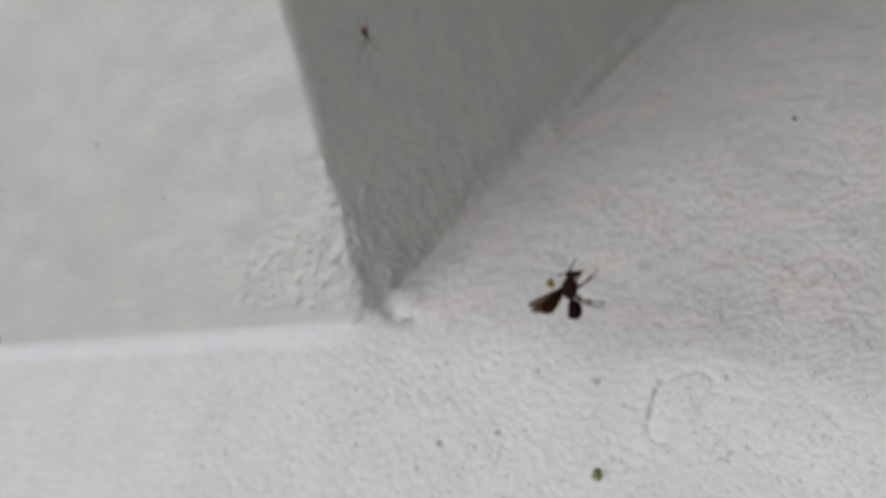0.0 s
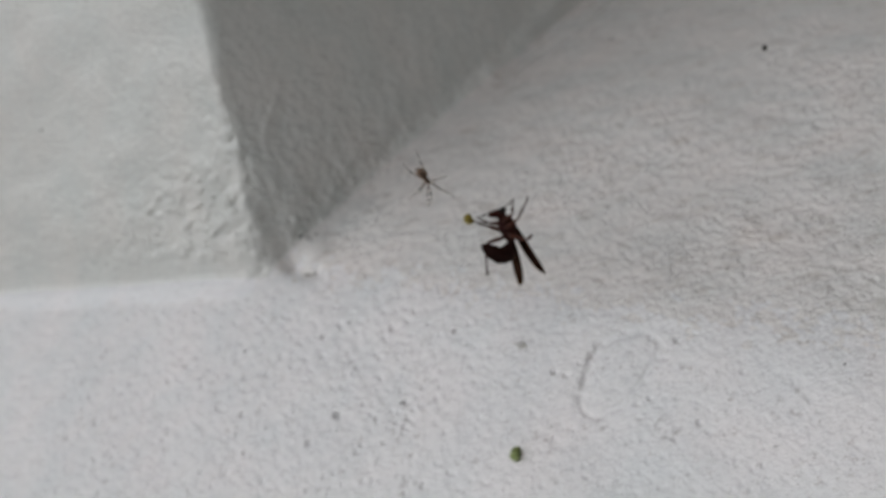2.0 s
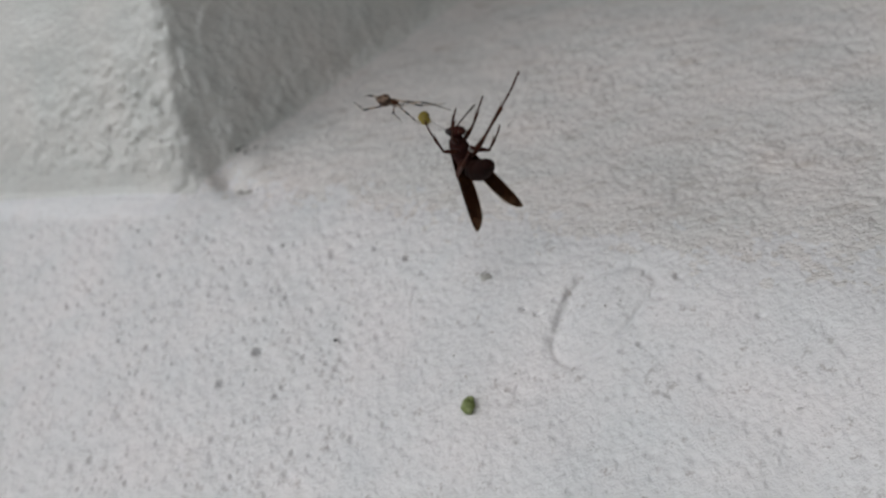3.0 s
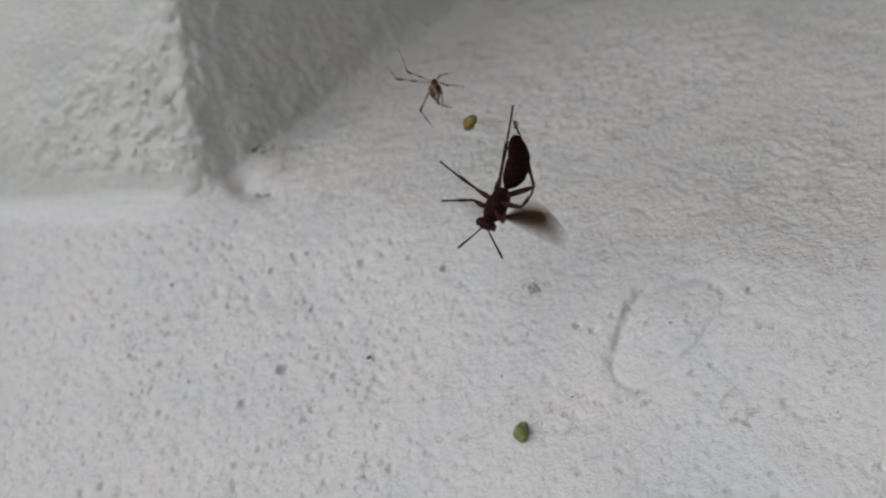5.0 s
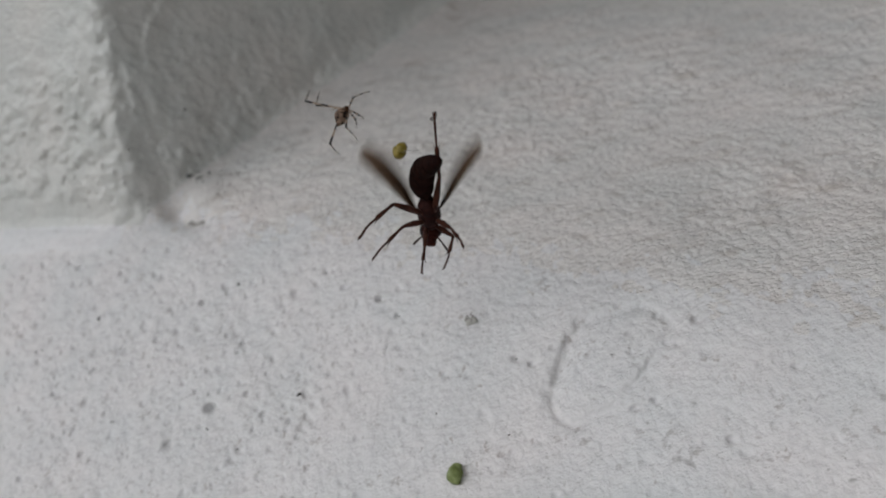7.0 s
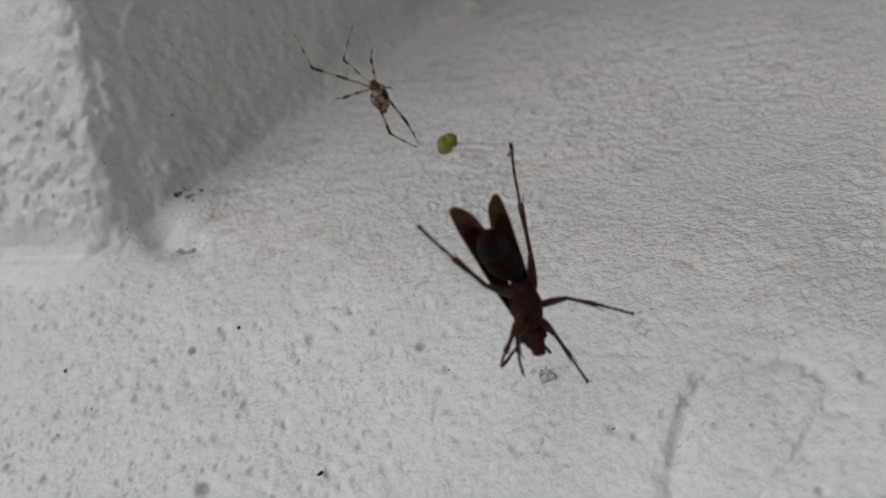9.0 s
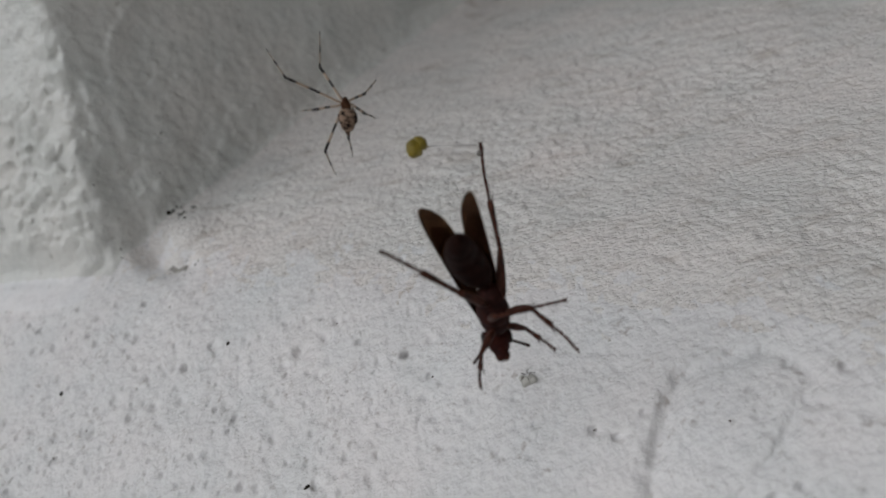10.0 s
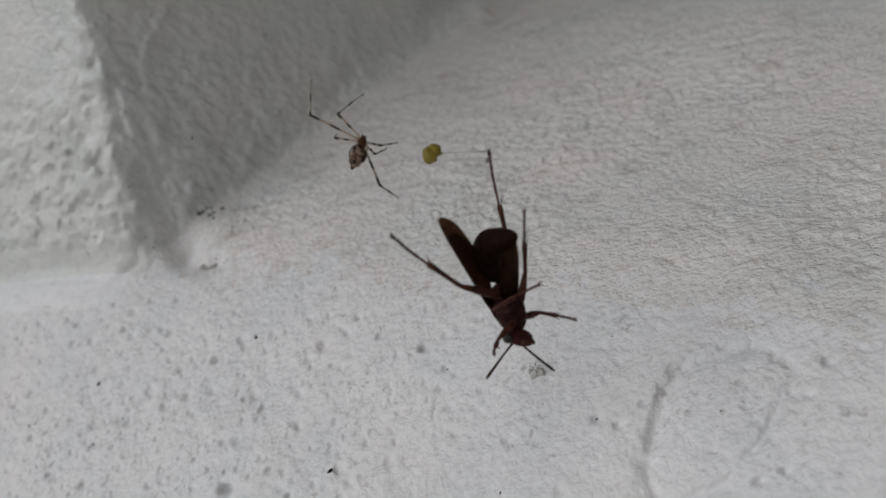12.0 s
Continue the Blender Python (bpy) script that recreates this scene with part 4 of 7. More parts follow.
    walk(WASP_PARTS["abdomen"], [
        (0, pose(0.00000, -0.00450, -0.00020, -132.0, -61.8, -54.2)),
        (0.267, pose(0.00000, -0.00450, -0.00020, -43.6, -64.2, -145.6)),
        (0.5, pose(0.00000, -0.00450, -0.00020, -15.1, -31.8, -177.3)),
        (1, pose(0.00000, -0.00450, -0.00020, 12.9, -47.0, 172.6)),
        (1.5, pose(0.00000, -0.00450, -0.00020, -29.1, -48.6, -169.4)),
        (2, pose(0.00000, -0.00450, -0.00020, -43.7, 6.7, 175.7)),
        (2.5, pose(0.00000, -0.00450, -0.00020, -88.1, -0.1, 177.8)),
        (3.5, pose(0.00000, -0.00450, -0.00020, -44.5, 8.3, -178.5)),
        (4.5, pose(0.00000, -0.00450, -0.00020, 0.3, 11.7, -169.8)),
        (5, pose(0.00000, -0.00450, -0.00020, -14.9, -14.6, -170.5)),
        (5.5, pose(0.00000, -0.00450, -0.00020, -12.8, 37.8, 157.9)),
        (6, pose(0.00000, -0.00450, -0.00020, -12.4, 27.7, 169.2)),
        (6.5, pose(0.00000, -0.00450, -0.00020, 52.9, 36.8, -155.7)),
        (8.5, pose(0.00000, -0.00450, -0.00020, 5.0, -7.0, 171.8)),
        (9, pose(0.00000, -0.00450, -0.00020, -2.7, -0.6, 153.6)),
        (9.5, pose(0.00000, -0.00450, -0.00020, 10.3, -18.0, 168.1)),
        (10, pose(0.00000, -0.00450, -0.00020, 9.9, 10.8, 154.4)),
        (10.5, pose(0.00000, -0.00450, -0.00020, 1.7, -11.0, 175.2)),
        (10.733, pose(0.00000, -0.00450, -0.00020, 21.3, 14.0, -165.7)),
        (11, pose(0.00000, -0.00450, -0.00020, 51.6, 28.6, -135.7)),
        (11.5, pose(0.00000, -0.00450, -0.00020, 3.1, 37.1, -155.4)),
        (12, pose(0.00000, -0.00450, -0.00020, 0.9, 6.6, 172.5)),
    ])
    walk(WASP_PARTS["abdomen_middle"], [
        (0, pose(0.00000, 0.00460, 0.00000, -30.3, -0.0, 0.0)),
        (0.5, pose(0.00000, 0.00460, 0.00000, -28.8, -0.0, 0.0)),
        (1, pose(0.00000, 0.00460, 0.00000, -37.1, -0.0, 0.0)),
        (1.5, pose(0.00000, 0.00460, 0.00000, -35.9, -0.0, 0.0)),
        (2, pose(0.00000, 0.00460, 0.00000, -45.7, -0.0, 0.0)),
        (2.5, pose(0.00000, 0.00460, 0.00000, -7.3, -0.0, 0.0)),
        (4.5, pose(0.00000, 0.00460, 0.00000, -30.7, -0.0, 0.0)),
        (5, pose(0.00000, 0.00460, 0.00000, -30.9, -0.0, 0.0)),
        (5.5, pose(0.00000, 0.00460, 0.00000, -40.8, -0.0, 0.0)),
        (6, pose(0.00000, 0.00460, 0.00000, -31.3, -0.0, 0.0)),
        (6.5, pose(0.00000, 0.00460, 0.00000, -38.6, -0.0, 0.0)),
        (8.5, pose(0.00000, 0.00460, 0.00000, -22.5, -0.0, 0.0)),
        (9, pose(0.00000, 0.00460, 0.00000, -21.1, -0.0, 0.0)),
        (9.5, pose(0.00000, 0.00460, 0.00000, -27.2, -0.0, 0.0)),
        (10, pose(0.00000, 0.00460, 0.00000, -24.0, -0.0, 0.0)),
        (10.5, pose(0.00000, 0.00460, 0.00000, -14.5, -0.0, 0.0)),
        (11, pose(0.00000, 0.00460, 0.00000, -41.7, -0.0, 0.0)),
        (11.5, pose(0.00000, 0.00460, 0.00000, -20.7, -0.0, 0.0)),
        (12, pose(0.00000, 0.00460, 0.00000, -44.3, -0.0, 0.0)),
    ])
    walk(WASP_PARTS["abdomen_end"], [
        (0, pose(0.00000, 0.00771, -0.00182, -60.6, -0.0, 0.0)),
        (0.5, pose(0.00000, 0.00775, -0.00174, -57.7, -0.0, 0.0)),
        (1, pose(0.00000, 0.00747, -0.00217, -74.1, -0.0, 0.0)),
        (1.5, pose(0.00000, 0.00752, -0.00211, -71.7, -0.0, 0.0)),
        (2, pose(0.00000, 0.00711, -0.00258, -91.4, -0.0, 0.0)),
        (2.267, pose(0.00000, 0.00764, -0.00152, -53.0, -0.0, 0.0)),
        (2.5, pose(0.00000, 0.00817, -0.00046, -14.6, -0.0, 0.0)),
        (4.5, pose(0.00000, 0.00769, -0.00184, -61.5, -0.0, 0.0)),
        (5, pose(0.00000, 0.00769, -0.00185, -61.8, -0.0, 0.0)),
        (5.5, pose(0.00000, 0.00732, -0.00235, -81.6, -0.0, 0.0)),
        (6, pose(0.00000, 0.00768, -0.00187, -62.5, -0.0, 0.0)),
        (6.5, pose(0.00000, 0.00742, -0.00224, -77.1, -0.0, 0.0)),
        (8.5, pose(0.00000, 0.00793, -0.00138, -45.0, -0.0, 0.0)),
        (9, pose(0.00000, 0.00796, -0.00129, -42.1, -0.0, 0.0)),
        (9.5, pose(0.00000, 0.00780, -0.00164, -54.4, -0.0, 0.0)),
        (10, pose(0.00000, 0.00789, -0.00146, -47.9, -0.0, 0.0)),
        (10.5, pose(0.00000, 0.00809, -0.00090, -29.0, -0.0, 0.0)),
        (11, pose(0.00000, 0.00729, -0.00239, -83.4, -0.0, 0.0)),
        (11.5, pose(0.00000, 0.00797, -0.00127, -41.4, -0.0, 0.0)),
        (12, pose(0.00000, 0.00718, -0.00251, -88.5, -0.0, 0.0)),
    ])
    walk(WASP_PARTS["wing_a"], beating(1, [
        (0, pose(0.00180, 0.00140, 0.00150, 40.1, -15.1, 115.0)),
        (0.5, pose(0.00180, 0.00140, 0.00150, 89.9, -31.6, 103.2)),
        (1, pose(0.00180, 0.00140, 0.00150, 57.5, -26.8, 116.6)),
        (1.5, pose(0.00180, 0.00140, 0.00150, 172.7, -49.4, 33.3)),
        (2, pose(0.00180, 0.00140, 0.00150, 169.8, 1.8, 25.7)),
        (2.5, pose(0.00180, 0.00140, 0.00150, -178.8, -1.4, 0.4)),
        (4.5, pose(0.00180, 0.00140, 0.00150, 136.4, -19.4, 85.5)),
        (5, pose(0.00180, 0.00140, 0.00150, -138.9, -26.1, 86.7)),
        (5.5, pose(0.00180, 0.00140, 0.00150, 127.2, 20.1, 23.7)),
        (6, pose(0.00180, 0.00140, 0.00150, 139.2, -18.8, 97.6)),
        (6.5, pose(0.00180, 0.00140, 0.00150, -21.2, 71.6, -160.8)),
        (8.5, pose(0.00180, 0.00140, 0.00150, -173.0, 47.4, 14.5)),
        (9, pose(0.00180, 0.00140, 0.00150, -159.8, 46.7, 7.2)),
        (9.5, pose(0.00180, 0.00140, 0.00150, -151.6, 44.3, 37.9)),
        (10, pose(0.00180, 0.00140, 0.00150, -175.8, 46.4, -0.4)),
        (10.5, pose(0.00180, 0.00140, 0.00150, -155.0, 45.6, 27.6)),
        (11, pose(0.00180, 0.00140, 0.00150, 168.1, 0.0, 16.6)),
        (11.5, pose(0.00180, 0.00140, 0.00150, 169.5, 4.1, 37.2)),
        (12, pose(0.00180, 0.00140, 0.00150, -129.5, 10.4, -12.1)),
    ]))
    walk(WASP_PARTS["wing_b"], beating(-1, [
        (0, pose(-0.00180, 0.00140, 0.00150, 155.8, 14.1, -53.9)),
        (0.5, pose(-0.00180, 0.00140, 0.00150, 156.8, 47.4, -56.6)),
        (1, pose(-0.00180, 0.00140, 0.00150, 146.9, 27.5, -47.7)),
        (1.5, pose(-0.00180, 0.00140, 0.00150, -175.2, 50.4, -24.2)),
        (2, pose(-0.00180, 0.00140, 0.00150, 153.5, 9.3, 10.1)),
        (2.5, pose(-0.00180, 0.00140, 0.00150, -161.6, -0.4, -11.0)),
        (4.5, pose(-0.00180, 0.00140, 0.00150, 150.8, 40.8, -30.8)),
        (5, pose(-0.00180, 0.00140, 0.00150, 118.3, -16.6, -38.7)),
        (5.5, pose(-0.00180, 0.00140, 0.00150, 135.1, -24.9, -30.1)),
        (6, pose(-0.00180, 0.00140, 0.00150, 139.8, -6.0, -67.2)),
        (6.5, pose(-0.00180, 0.00140, 0.00150, 11.3, -80.8, 132.4)),
        (8.5, pose(-0.00180, 0.00140, 0.00150, 179.9, 0.5, -11.6)),
        (9, pose(-0.00180, 0.00140, 0.00150, -172.8, -0.1, -18.4)),
        (9.5, pose(-0.00180, 0.00140, 0.00150, -159.1, -1.1, -3.5)),
        (10, pose(-0.00180, 0.00140, 0.00150, 179.2, -0.1, -16.8)),
        (10.5, pose(-0.00180, 0.00140, 0.00150, -164.4, -0.3, -8.7)),
        (11, pose(-0.00180, 0.00140, 0.00150, 163.9, 1.5, -10.3)),
        (11.5, pose(-0.00180, 0.00140, 0.00150, -174.1, 1.1, 5.5)),
        (12, pose(-0.00180, 0.00140, 0.00150, -165.0, 0.1, -20.7)),
    ]))
    walk(WASP_PARTS["leg_fa"], [
        (0, pose(0.00110, 0.00270, -0.00190, -0.1, -1.9, -62.0)),
        (0.5, pose(0.00110, 0.00270, -0.00190, -33.6, 1.7, -47.9)),
        (1, pose(0.00110, 0.00270, -0.00190, -27.3, 0.9, -49.3)),
        (1.5, pose(0.00110, 0.00270, -0.00190, -20.0, -7.3, -71.2)),
        (2, pose(0.00110, 0.00270, -0.00190, -2.0, -3.8, -70.8)),
        (2.5, pose(0.00110, 0.00270, -0.00190, -49.4, -6.2, -60.3)),
        (4.5, pose(0.00110, 0.00270, -0.00190, -41.9, 12.3, -30.9)),
        (5, pose(0.00110, 0.00270, -0.00190, -20.0, 0.0, -51.3)),
        (5.5, pose(0.00110, 0.00270, -0.00190, -30.1, -7.0, -66.3)),
        (6, pose(0.00110, 0.00270, -0.00190, -20.0, 0.0, -51.3)),
        (6.5, pose(0.00110, 0.00270, -0.00190, -25.8, -6.1, -65.7)),
        (8.5, pose(0.00110, 0.00270, -0.00190, -32.0, 14.0, -23.2)),
        (9, pose(0.00110, 0.00270, -0.00190, 1.2, 4.2, -26.3)),
        (9.5, pose(0.00110, 0.00270, -0.00190, -11.2, 0.2, -50.6)),
        (10, pose(0.00110, 0.00270, -0.00190, 13.4, -0.1, -53.0)),
        (10.267, pose(0.00110, 0.00270, -0.00190, -6.9, 5.5, -28.8)),
        (10.5, pose(0.00110, 0.00270, -0.00190, -23.8, 18.5, -7.3)),
        (11, pose(0.00110, 0.00270, -0.00190, 14.9, 0.4, -42.7)),
        (11.5, pose(0.00110, 0.00270, -0.00190, 8.6, 3.5, -17.1)),
        (12, pose(0.00110, 0.00270, -0.00190, 17.2, -0.7, -79.2)),
    ])
    walk(WASP_PARTS["shin_fa"], [
        (0, pose(0.00000, 0.00460, 0.00000, -0.2, 8.2, 16.8)),
        (0.267, pose(0.00000, 0.00460, 0.00000, -54.7, 17.3, 13.0)),
        (0.5, pose(0.00000, 0.00460, 0.00000, -111.5, 19.5, 2.9)),
        (1, pose(0.00000, 0.00460, 0.00000, -127.5, 5.5, 0.0)),
        (1.167, pose(0.00000, 0.00460, 0.00000, -85.5, -13.5, -5.3)),
        (1.333, pose(0.00000, 0.00460, 0.00000, -38.1, -23.2, -23.4)),
        (1.5, pose(0.00000, 0.00460, 0.00000, 10.4, -16.9, -43.2)),
        (1.667, pose(0.00000, 0.00460, 0.00000, -31.6, -13.3, -15.0)),
        (1.833, pose(0.00000, 0.00460, 0.00000, -67.2, 6.6, 3.9)),
        (2, pose(0.00000, 0.00460, 0.00000, -100.0, 33.7, 8.8)),
        (2.267, pose(0.00000, 0.00460, 0.00000, -48.4, 32.0, 27.0)),
        (2.5, pose(0.00000, 0.00460, 0.00000, -2.6, 19.3, 36.8)),
        (4.5, pose(0.00000, 0.00460, 0.00000, -28.2, 5.2, 6.2)),
        (5, pose(0.00000, 0.00460, 0.00000, -51.6, -0.0, 0.0)),
        (5.5, pose(0.00000, 0.00460, 0.00000, 7.1, 12.0, 28.8)),
        (6, pose(0.00000, 0.00460, 0.00000, -51.6, -0.0, 0.0)),
        (6.5, pose(0.00000, 0.00460, 0.00000, -72.5, 15.6, 8.3)),
        (8.5, pose(0.00000, 0.00460, 0.00000, -60.1, 5.1, 3.4)),
        (9, pose(0.00000, 0.00460, 0.00000, -30.8, 6.1, 6.9)),
        (9.5, pose(0.00000, 0.00460, 0.00000, -46.3, -3.7, -3.2)),
        (10, pose(0.00000, 0.00460, 0.00000, -95.0, -7.5, -2.2)),
        (10.267, pose(0.00000, 0.00460, 0.00000, -53.4, 5.6, 4.3)),
        (10.5, pose(0.00000, 0.00460, 0.00000, -9.7, 10.7, 18.0)),
        (10.733, pose(0.00000, 0.00460, 0.00000, -44.7, -7.6, -6.8)),
        (11, pose(0.00000, 0.00460, 0.00000, -74.2, -36.1, -19.0)),
        (11.5, pose(0.00000, 0.00460, 0.00000, -69.2, -23.1, -13.2)),
        (12, pose(0.00000, 0.00460, 0.00000, -95.6, 16.5, 4.9)),
    ])
    walk(WASP_PARTS["leg_fb"], [
        (0, pose(-0.00110, 0.00270, -0.00190, 32.1, -0.8, 58.5)),
        (0.5, pose(-0.00110, 0.00270, -0.00190, -20.0, -0.0, 51.3)),
        (1, pose(-0.00110, 0.00270, -0.00190, -20.0, -0.0, 51.3)),
        (1.5, pose(-0.00110, 0.00270, -0.00190, -20.0, -0.0, 51.3)),
        (2, pose(-0.00110, 0.00270, -0.00190, 18.0, 0.5, 79.8)),
        (2.267, pose(-0.00110, 0.00270, -0.00190, -10.5, 3.2, 63.0)),
        (2.5, pose(-0.00110, 0.00270, -0.00190, -38.5, -2.4, 47.1)),
        (4.5, pose(-0.00110, 0.00270, -0.00190, -38.5, 8.4, 66.3)),
        (5, pose(-0.00110, 0.00270, -0.00190, 12.1, 3.5, 99.5)),
        (5.267, pose(-0.00110, 0.00270, -0.00190, -18.1, 6.5, 70.1)),
        (5.5, pose(-0.00110, 0.00270, -0.00190, -45.9, -5.3, 43.2)),
        (6, pose(-0.00110, 0.00270, -0.00190, 8.7, -2.5, 26.9)),
        (6.5, pose(-0.00110, 0.00270, -0.00190, -49.0, -10.8, 35.6)),
        (8.5, pose(-0.00110, 0.00270, -0.00190, -63.0, 10.4, 63.1)),
        (9, pose(-0.00110, 0.00270, -0.00190, -45.5, 17.1, 77.6)),
        (9.5, pose(-0.00110, 0.00270, -0.00190, -54.0, 1.2, 52.9)),
        (10, pose(-0.00110, 0.00270, -0.00190, -31.8, 4.6, 60.7)),
        (10.5, pose(-0.00110, 0.00270, -0.00190, -32.3, 9.6, 70.8)),
        (11, pose(-0.00110, 0.00270, -0.00190, -39.7, 31.1, 103.0)),
        (11.267, pose(-0.00110, 0.00270, -0.00190, -79.4, 24.3, 72.0)),
        (11.5, pose(-0.00110, 0.00270, -0.00190, -109.0, 3.1, 52.8)),
        (11.733, pose(-0.00110, 0.00270, -0.00190, -53.5, 8.5, 62.6)),
        (12, pose(-0.00110, 0.00270, -0.00190, 2.0, 3.4, 72.7)),
    ])
    walk(WASP_PARTS["shin_fb"], [
        (0, pose(0.00000, 0.00460, 0.00000, -63.4, -7.4, -4.7)),
        (0.5, pose(0.00000, 0.00460, 0.00000, -51.6, -0.0, 0.0)),
        (1, pose(0.00000, 0.00460, 0.00000, -51.6, -0.0, 0.0)),
        (1.5, pose(0.00000, 0.00460, 0.00000, -51.6, -0.0, 0.0)),
        (2, pose(0.00000, 0.00460, 0.00000, -44.7, -7.2, -6.5)),
        (2.5, pose(0.00000, 0.00460, 0.00000, -15.2, -10.9, -16.5)),
        (4.5, pose(0.00000, 0.00460, 0.00000, 11.2, 4.1, 11.1)),
        (4.733, pose(0.00000, 0.00460, 0.00000, -21.1, -11.1, -15.1)),
        (5, pose(0.00000, 0.00460, 0.00000, -47.9, -37.2, -31.9)),
        (5.267, pose(0.00000, 0.00460, 0.00000, -32.9, -15.8, -17.4)),
        (5.5, pose(0.00000, 0.00460, 0.00000, -13.7, 0.9, 1.4)),
        (6, pose(0.00000, 0.00460, 0.00000, -60.6, 1.1, 0.8)),
        (6.5, pose(0.00000, 0.00460, 0.00000, -42.6, 16.1, 15.0)),
        (8.5, pose(0.00000, 0.00460, 0.00000, -19.1, 3.5, 5.0)),
        (9, pose(0.00000, 0.00460, 0.00000, -11.2, -15.9, -25.7)),
        (9.5, pose(0.00000, 0.00460, 0.00000, -9.8, -1.4, -2.4)),
        (10, pose(0.00000, 0.00460, 0.00000, -34.0, 4.2, 4.5)),
        (10.5, pose(0.00000, 0.00460, 0.00000, -30.5, -4.4, -5.1)),
        (11, pose(0.00000, 0.00460, 0.00000, -34.5, -8.5, -9.1)),
        (11.5, pose(0.00000, 0.00460, 0.00000, 18.0, -3.5, -11.4)),
        (11.733, pose(0.00000, 0.00460, 0.00000, -14.1, -2.1, -3.3)),
        (12, pose(0.00000, 0.00460, 0.00000, -45.8, 3.4, 3.0)),
    ])
    walk(WASP_PARTS["leg_ma"], [
        (0, pose(0.00130, 0.00030, -0.00210, -30.4, 16.4, -55.1)),
        (0.5, pose(0.00130, 0.00030, -0.00210, -48.2, 17.2, -65.1)),
        (1, pose(0.00130, 0.00030, -0.00210, -34.3, 16.0, -58.9)),
        (1.5, pose(0.00130, 0.00030, -0.00210, -38.2, 16.5, -60.5)),
        (2, pose(0.00130, 0.00030, -0.00210, -10.8, 9.1, -54.6)),
        (2.5, pose(0.00130, 0.00030, -0.00210, -9.7, 5.7, -65.9)),
        (4.5, pose(0.00130, 0.00030, -0.00210, -51.1, 6.4, -82.1)),
        (5, pose(0.00130, 0.00030, -0.00210, -17.5, -0.9, -92.7)),
        (5.5, pose(0.00130, 0.00030, -0.00210, -17.5, -0.9, -92.7)),
        (5.733, pose(0.00130, 0.00030, -0.00210, -16.8, -10.8, -124.2)),
        (6, pose(0.00130, 0.00030, -0.00210, -10.8, -18.8, -157.1)),
        (6.5, pose(0.00130, 0.00030, -0.00210, -55.8, -14.5, -111.0)),
        (8.5, pose(0.00130, 0.00030, -0.00210, -23.1, -1.8, -95.3)),
        (9, pose(0.00130, 0.00030, -0.00210, 6.7, 0.4, -79.5)),
        (9.5, pose(0.00130, 0.00030, -0.00210, -6.3, 2.6, -76.2)),
        (10, pose(0.00130, 0.00030, -0.00210, -51.7, -15.8, -114.2)),
        (10.5, pose(0.00130, 0.00030, -0.00210, -48.1, 6.5, -81.3)),
        (11, pose(0.00130, 0.00030, -0.00210, -52.8, 22.2, -60.5)),
        (11.5, pose(0.00130, 0.00030, -0.00210, -58.7, 6.4, -83.5)),
        (11.733, pose(0.00130, 0.00030, -0.00210, -38.9, -11.8, -113.0)),
        (12, pose(0.00130, 0.00030, -0.00210, -11.5, -16.4, -148.3)),
    ])
    walk(WASP_PARTS["shin_ma"], [
        (0, pose(0.00000, 0.00560, 0.00000, 8.5, 1.2, 2.9)),
        (0.267, pose(0.00000, 0.00560, 0.00000, -25.1, 6.4, 8.1)),
        (0.5, pose(0.00000, 0.00560, 0.00000, -58.9, 13.6, 9.5)),
        (1, pose(0.00000, 0.00560, 0.00000, -96.0, 6.2, 1.8)),
        (1.267, pose(0.00000, 0.00560, 0.00000, -46.5, -3.2, -2.8)),
        (1.5, pose(0.00000, 0.00560, 0.00000, 4.0, -5.7, -13.0)),
        (1.733, pose(0.00000, 0.00560, 0.00000, -39.2, 1.9, 1.9)),
        (2, pose(0.00000, 0.00560, 0.00000, -80.9, 17.6, 7.8)),
        (2.5, pose(0.00000, 0.00560, 0.00000, -41.6, 31.6, 30.0)),
        (3.5, pose(0.00000, 0.00560, 0.00000, -8.1, 15.7, 27.0)),
        (4.5, pose(0.00000, 0.00560, 0.00000, 24.7, 3.8, 15.9)),
        (4.733, pose(0.00000, 0.00560, 0.00000, -13.6, 4.7, 7.3)),
        (5, pose(0.00000, 0.00560, 0.00000, -51.6, -0.0, 0.0)),
        (5.5, pose(0.00000, 0.00560, 0.00000, -51.6, -0.0, 0.0)),
        (6, pose(0.00000, 0.00560, 0.00000, -5.9, 1.5, 2.7)),
        (6.5, pose(0.00000, 0.00560, 0.00000, -5.4, -3.8, -7.0)),
        (7.5, pose(0.00000, 0.00560, 0.00000, -40.7, -13.5, -13.0)),
        (8.5, pose(0.00000, 0.00560, 0.00000, -77.3, -24.8, -12.0)),
        (9, pose(0.00000, 0.00560, 0.00000, -41.2, 8.8, 8.4)),
        (9.5, pose(0.00000, 0.00560, 0.00000, -35.6, 11.5, 12.1)),
        (10, pose(0.00000, 0.00560, 0.00000, -19.5, 26.6, 36.7)),
        (10.267, pose(0.00000, 0.00560, 0.00000, -47.6, 6.6, 5.6)),
        (10.5, pose(0.00000, 0.00560, 0.00000, -63.4, -23.0, -14.8)),
        (11, pose(0.00000, 0.00560, 0.00000, -24.9, -22.7, -28.6)),
        (11.5, pose(0.00000, 0.00560, 0.00000, -1.9, -8.7, -17.2)),
        (12, pose(0.00000, 0.00560, 0.00000, -6.4, -6.1, -11.0)),
    ])
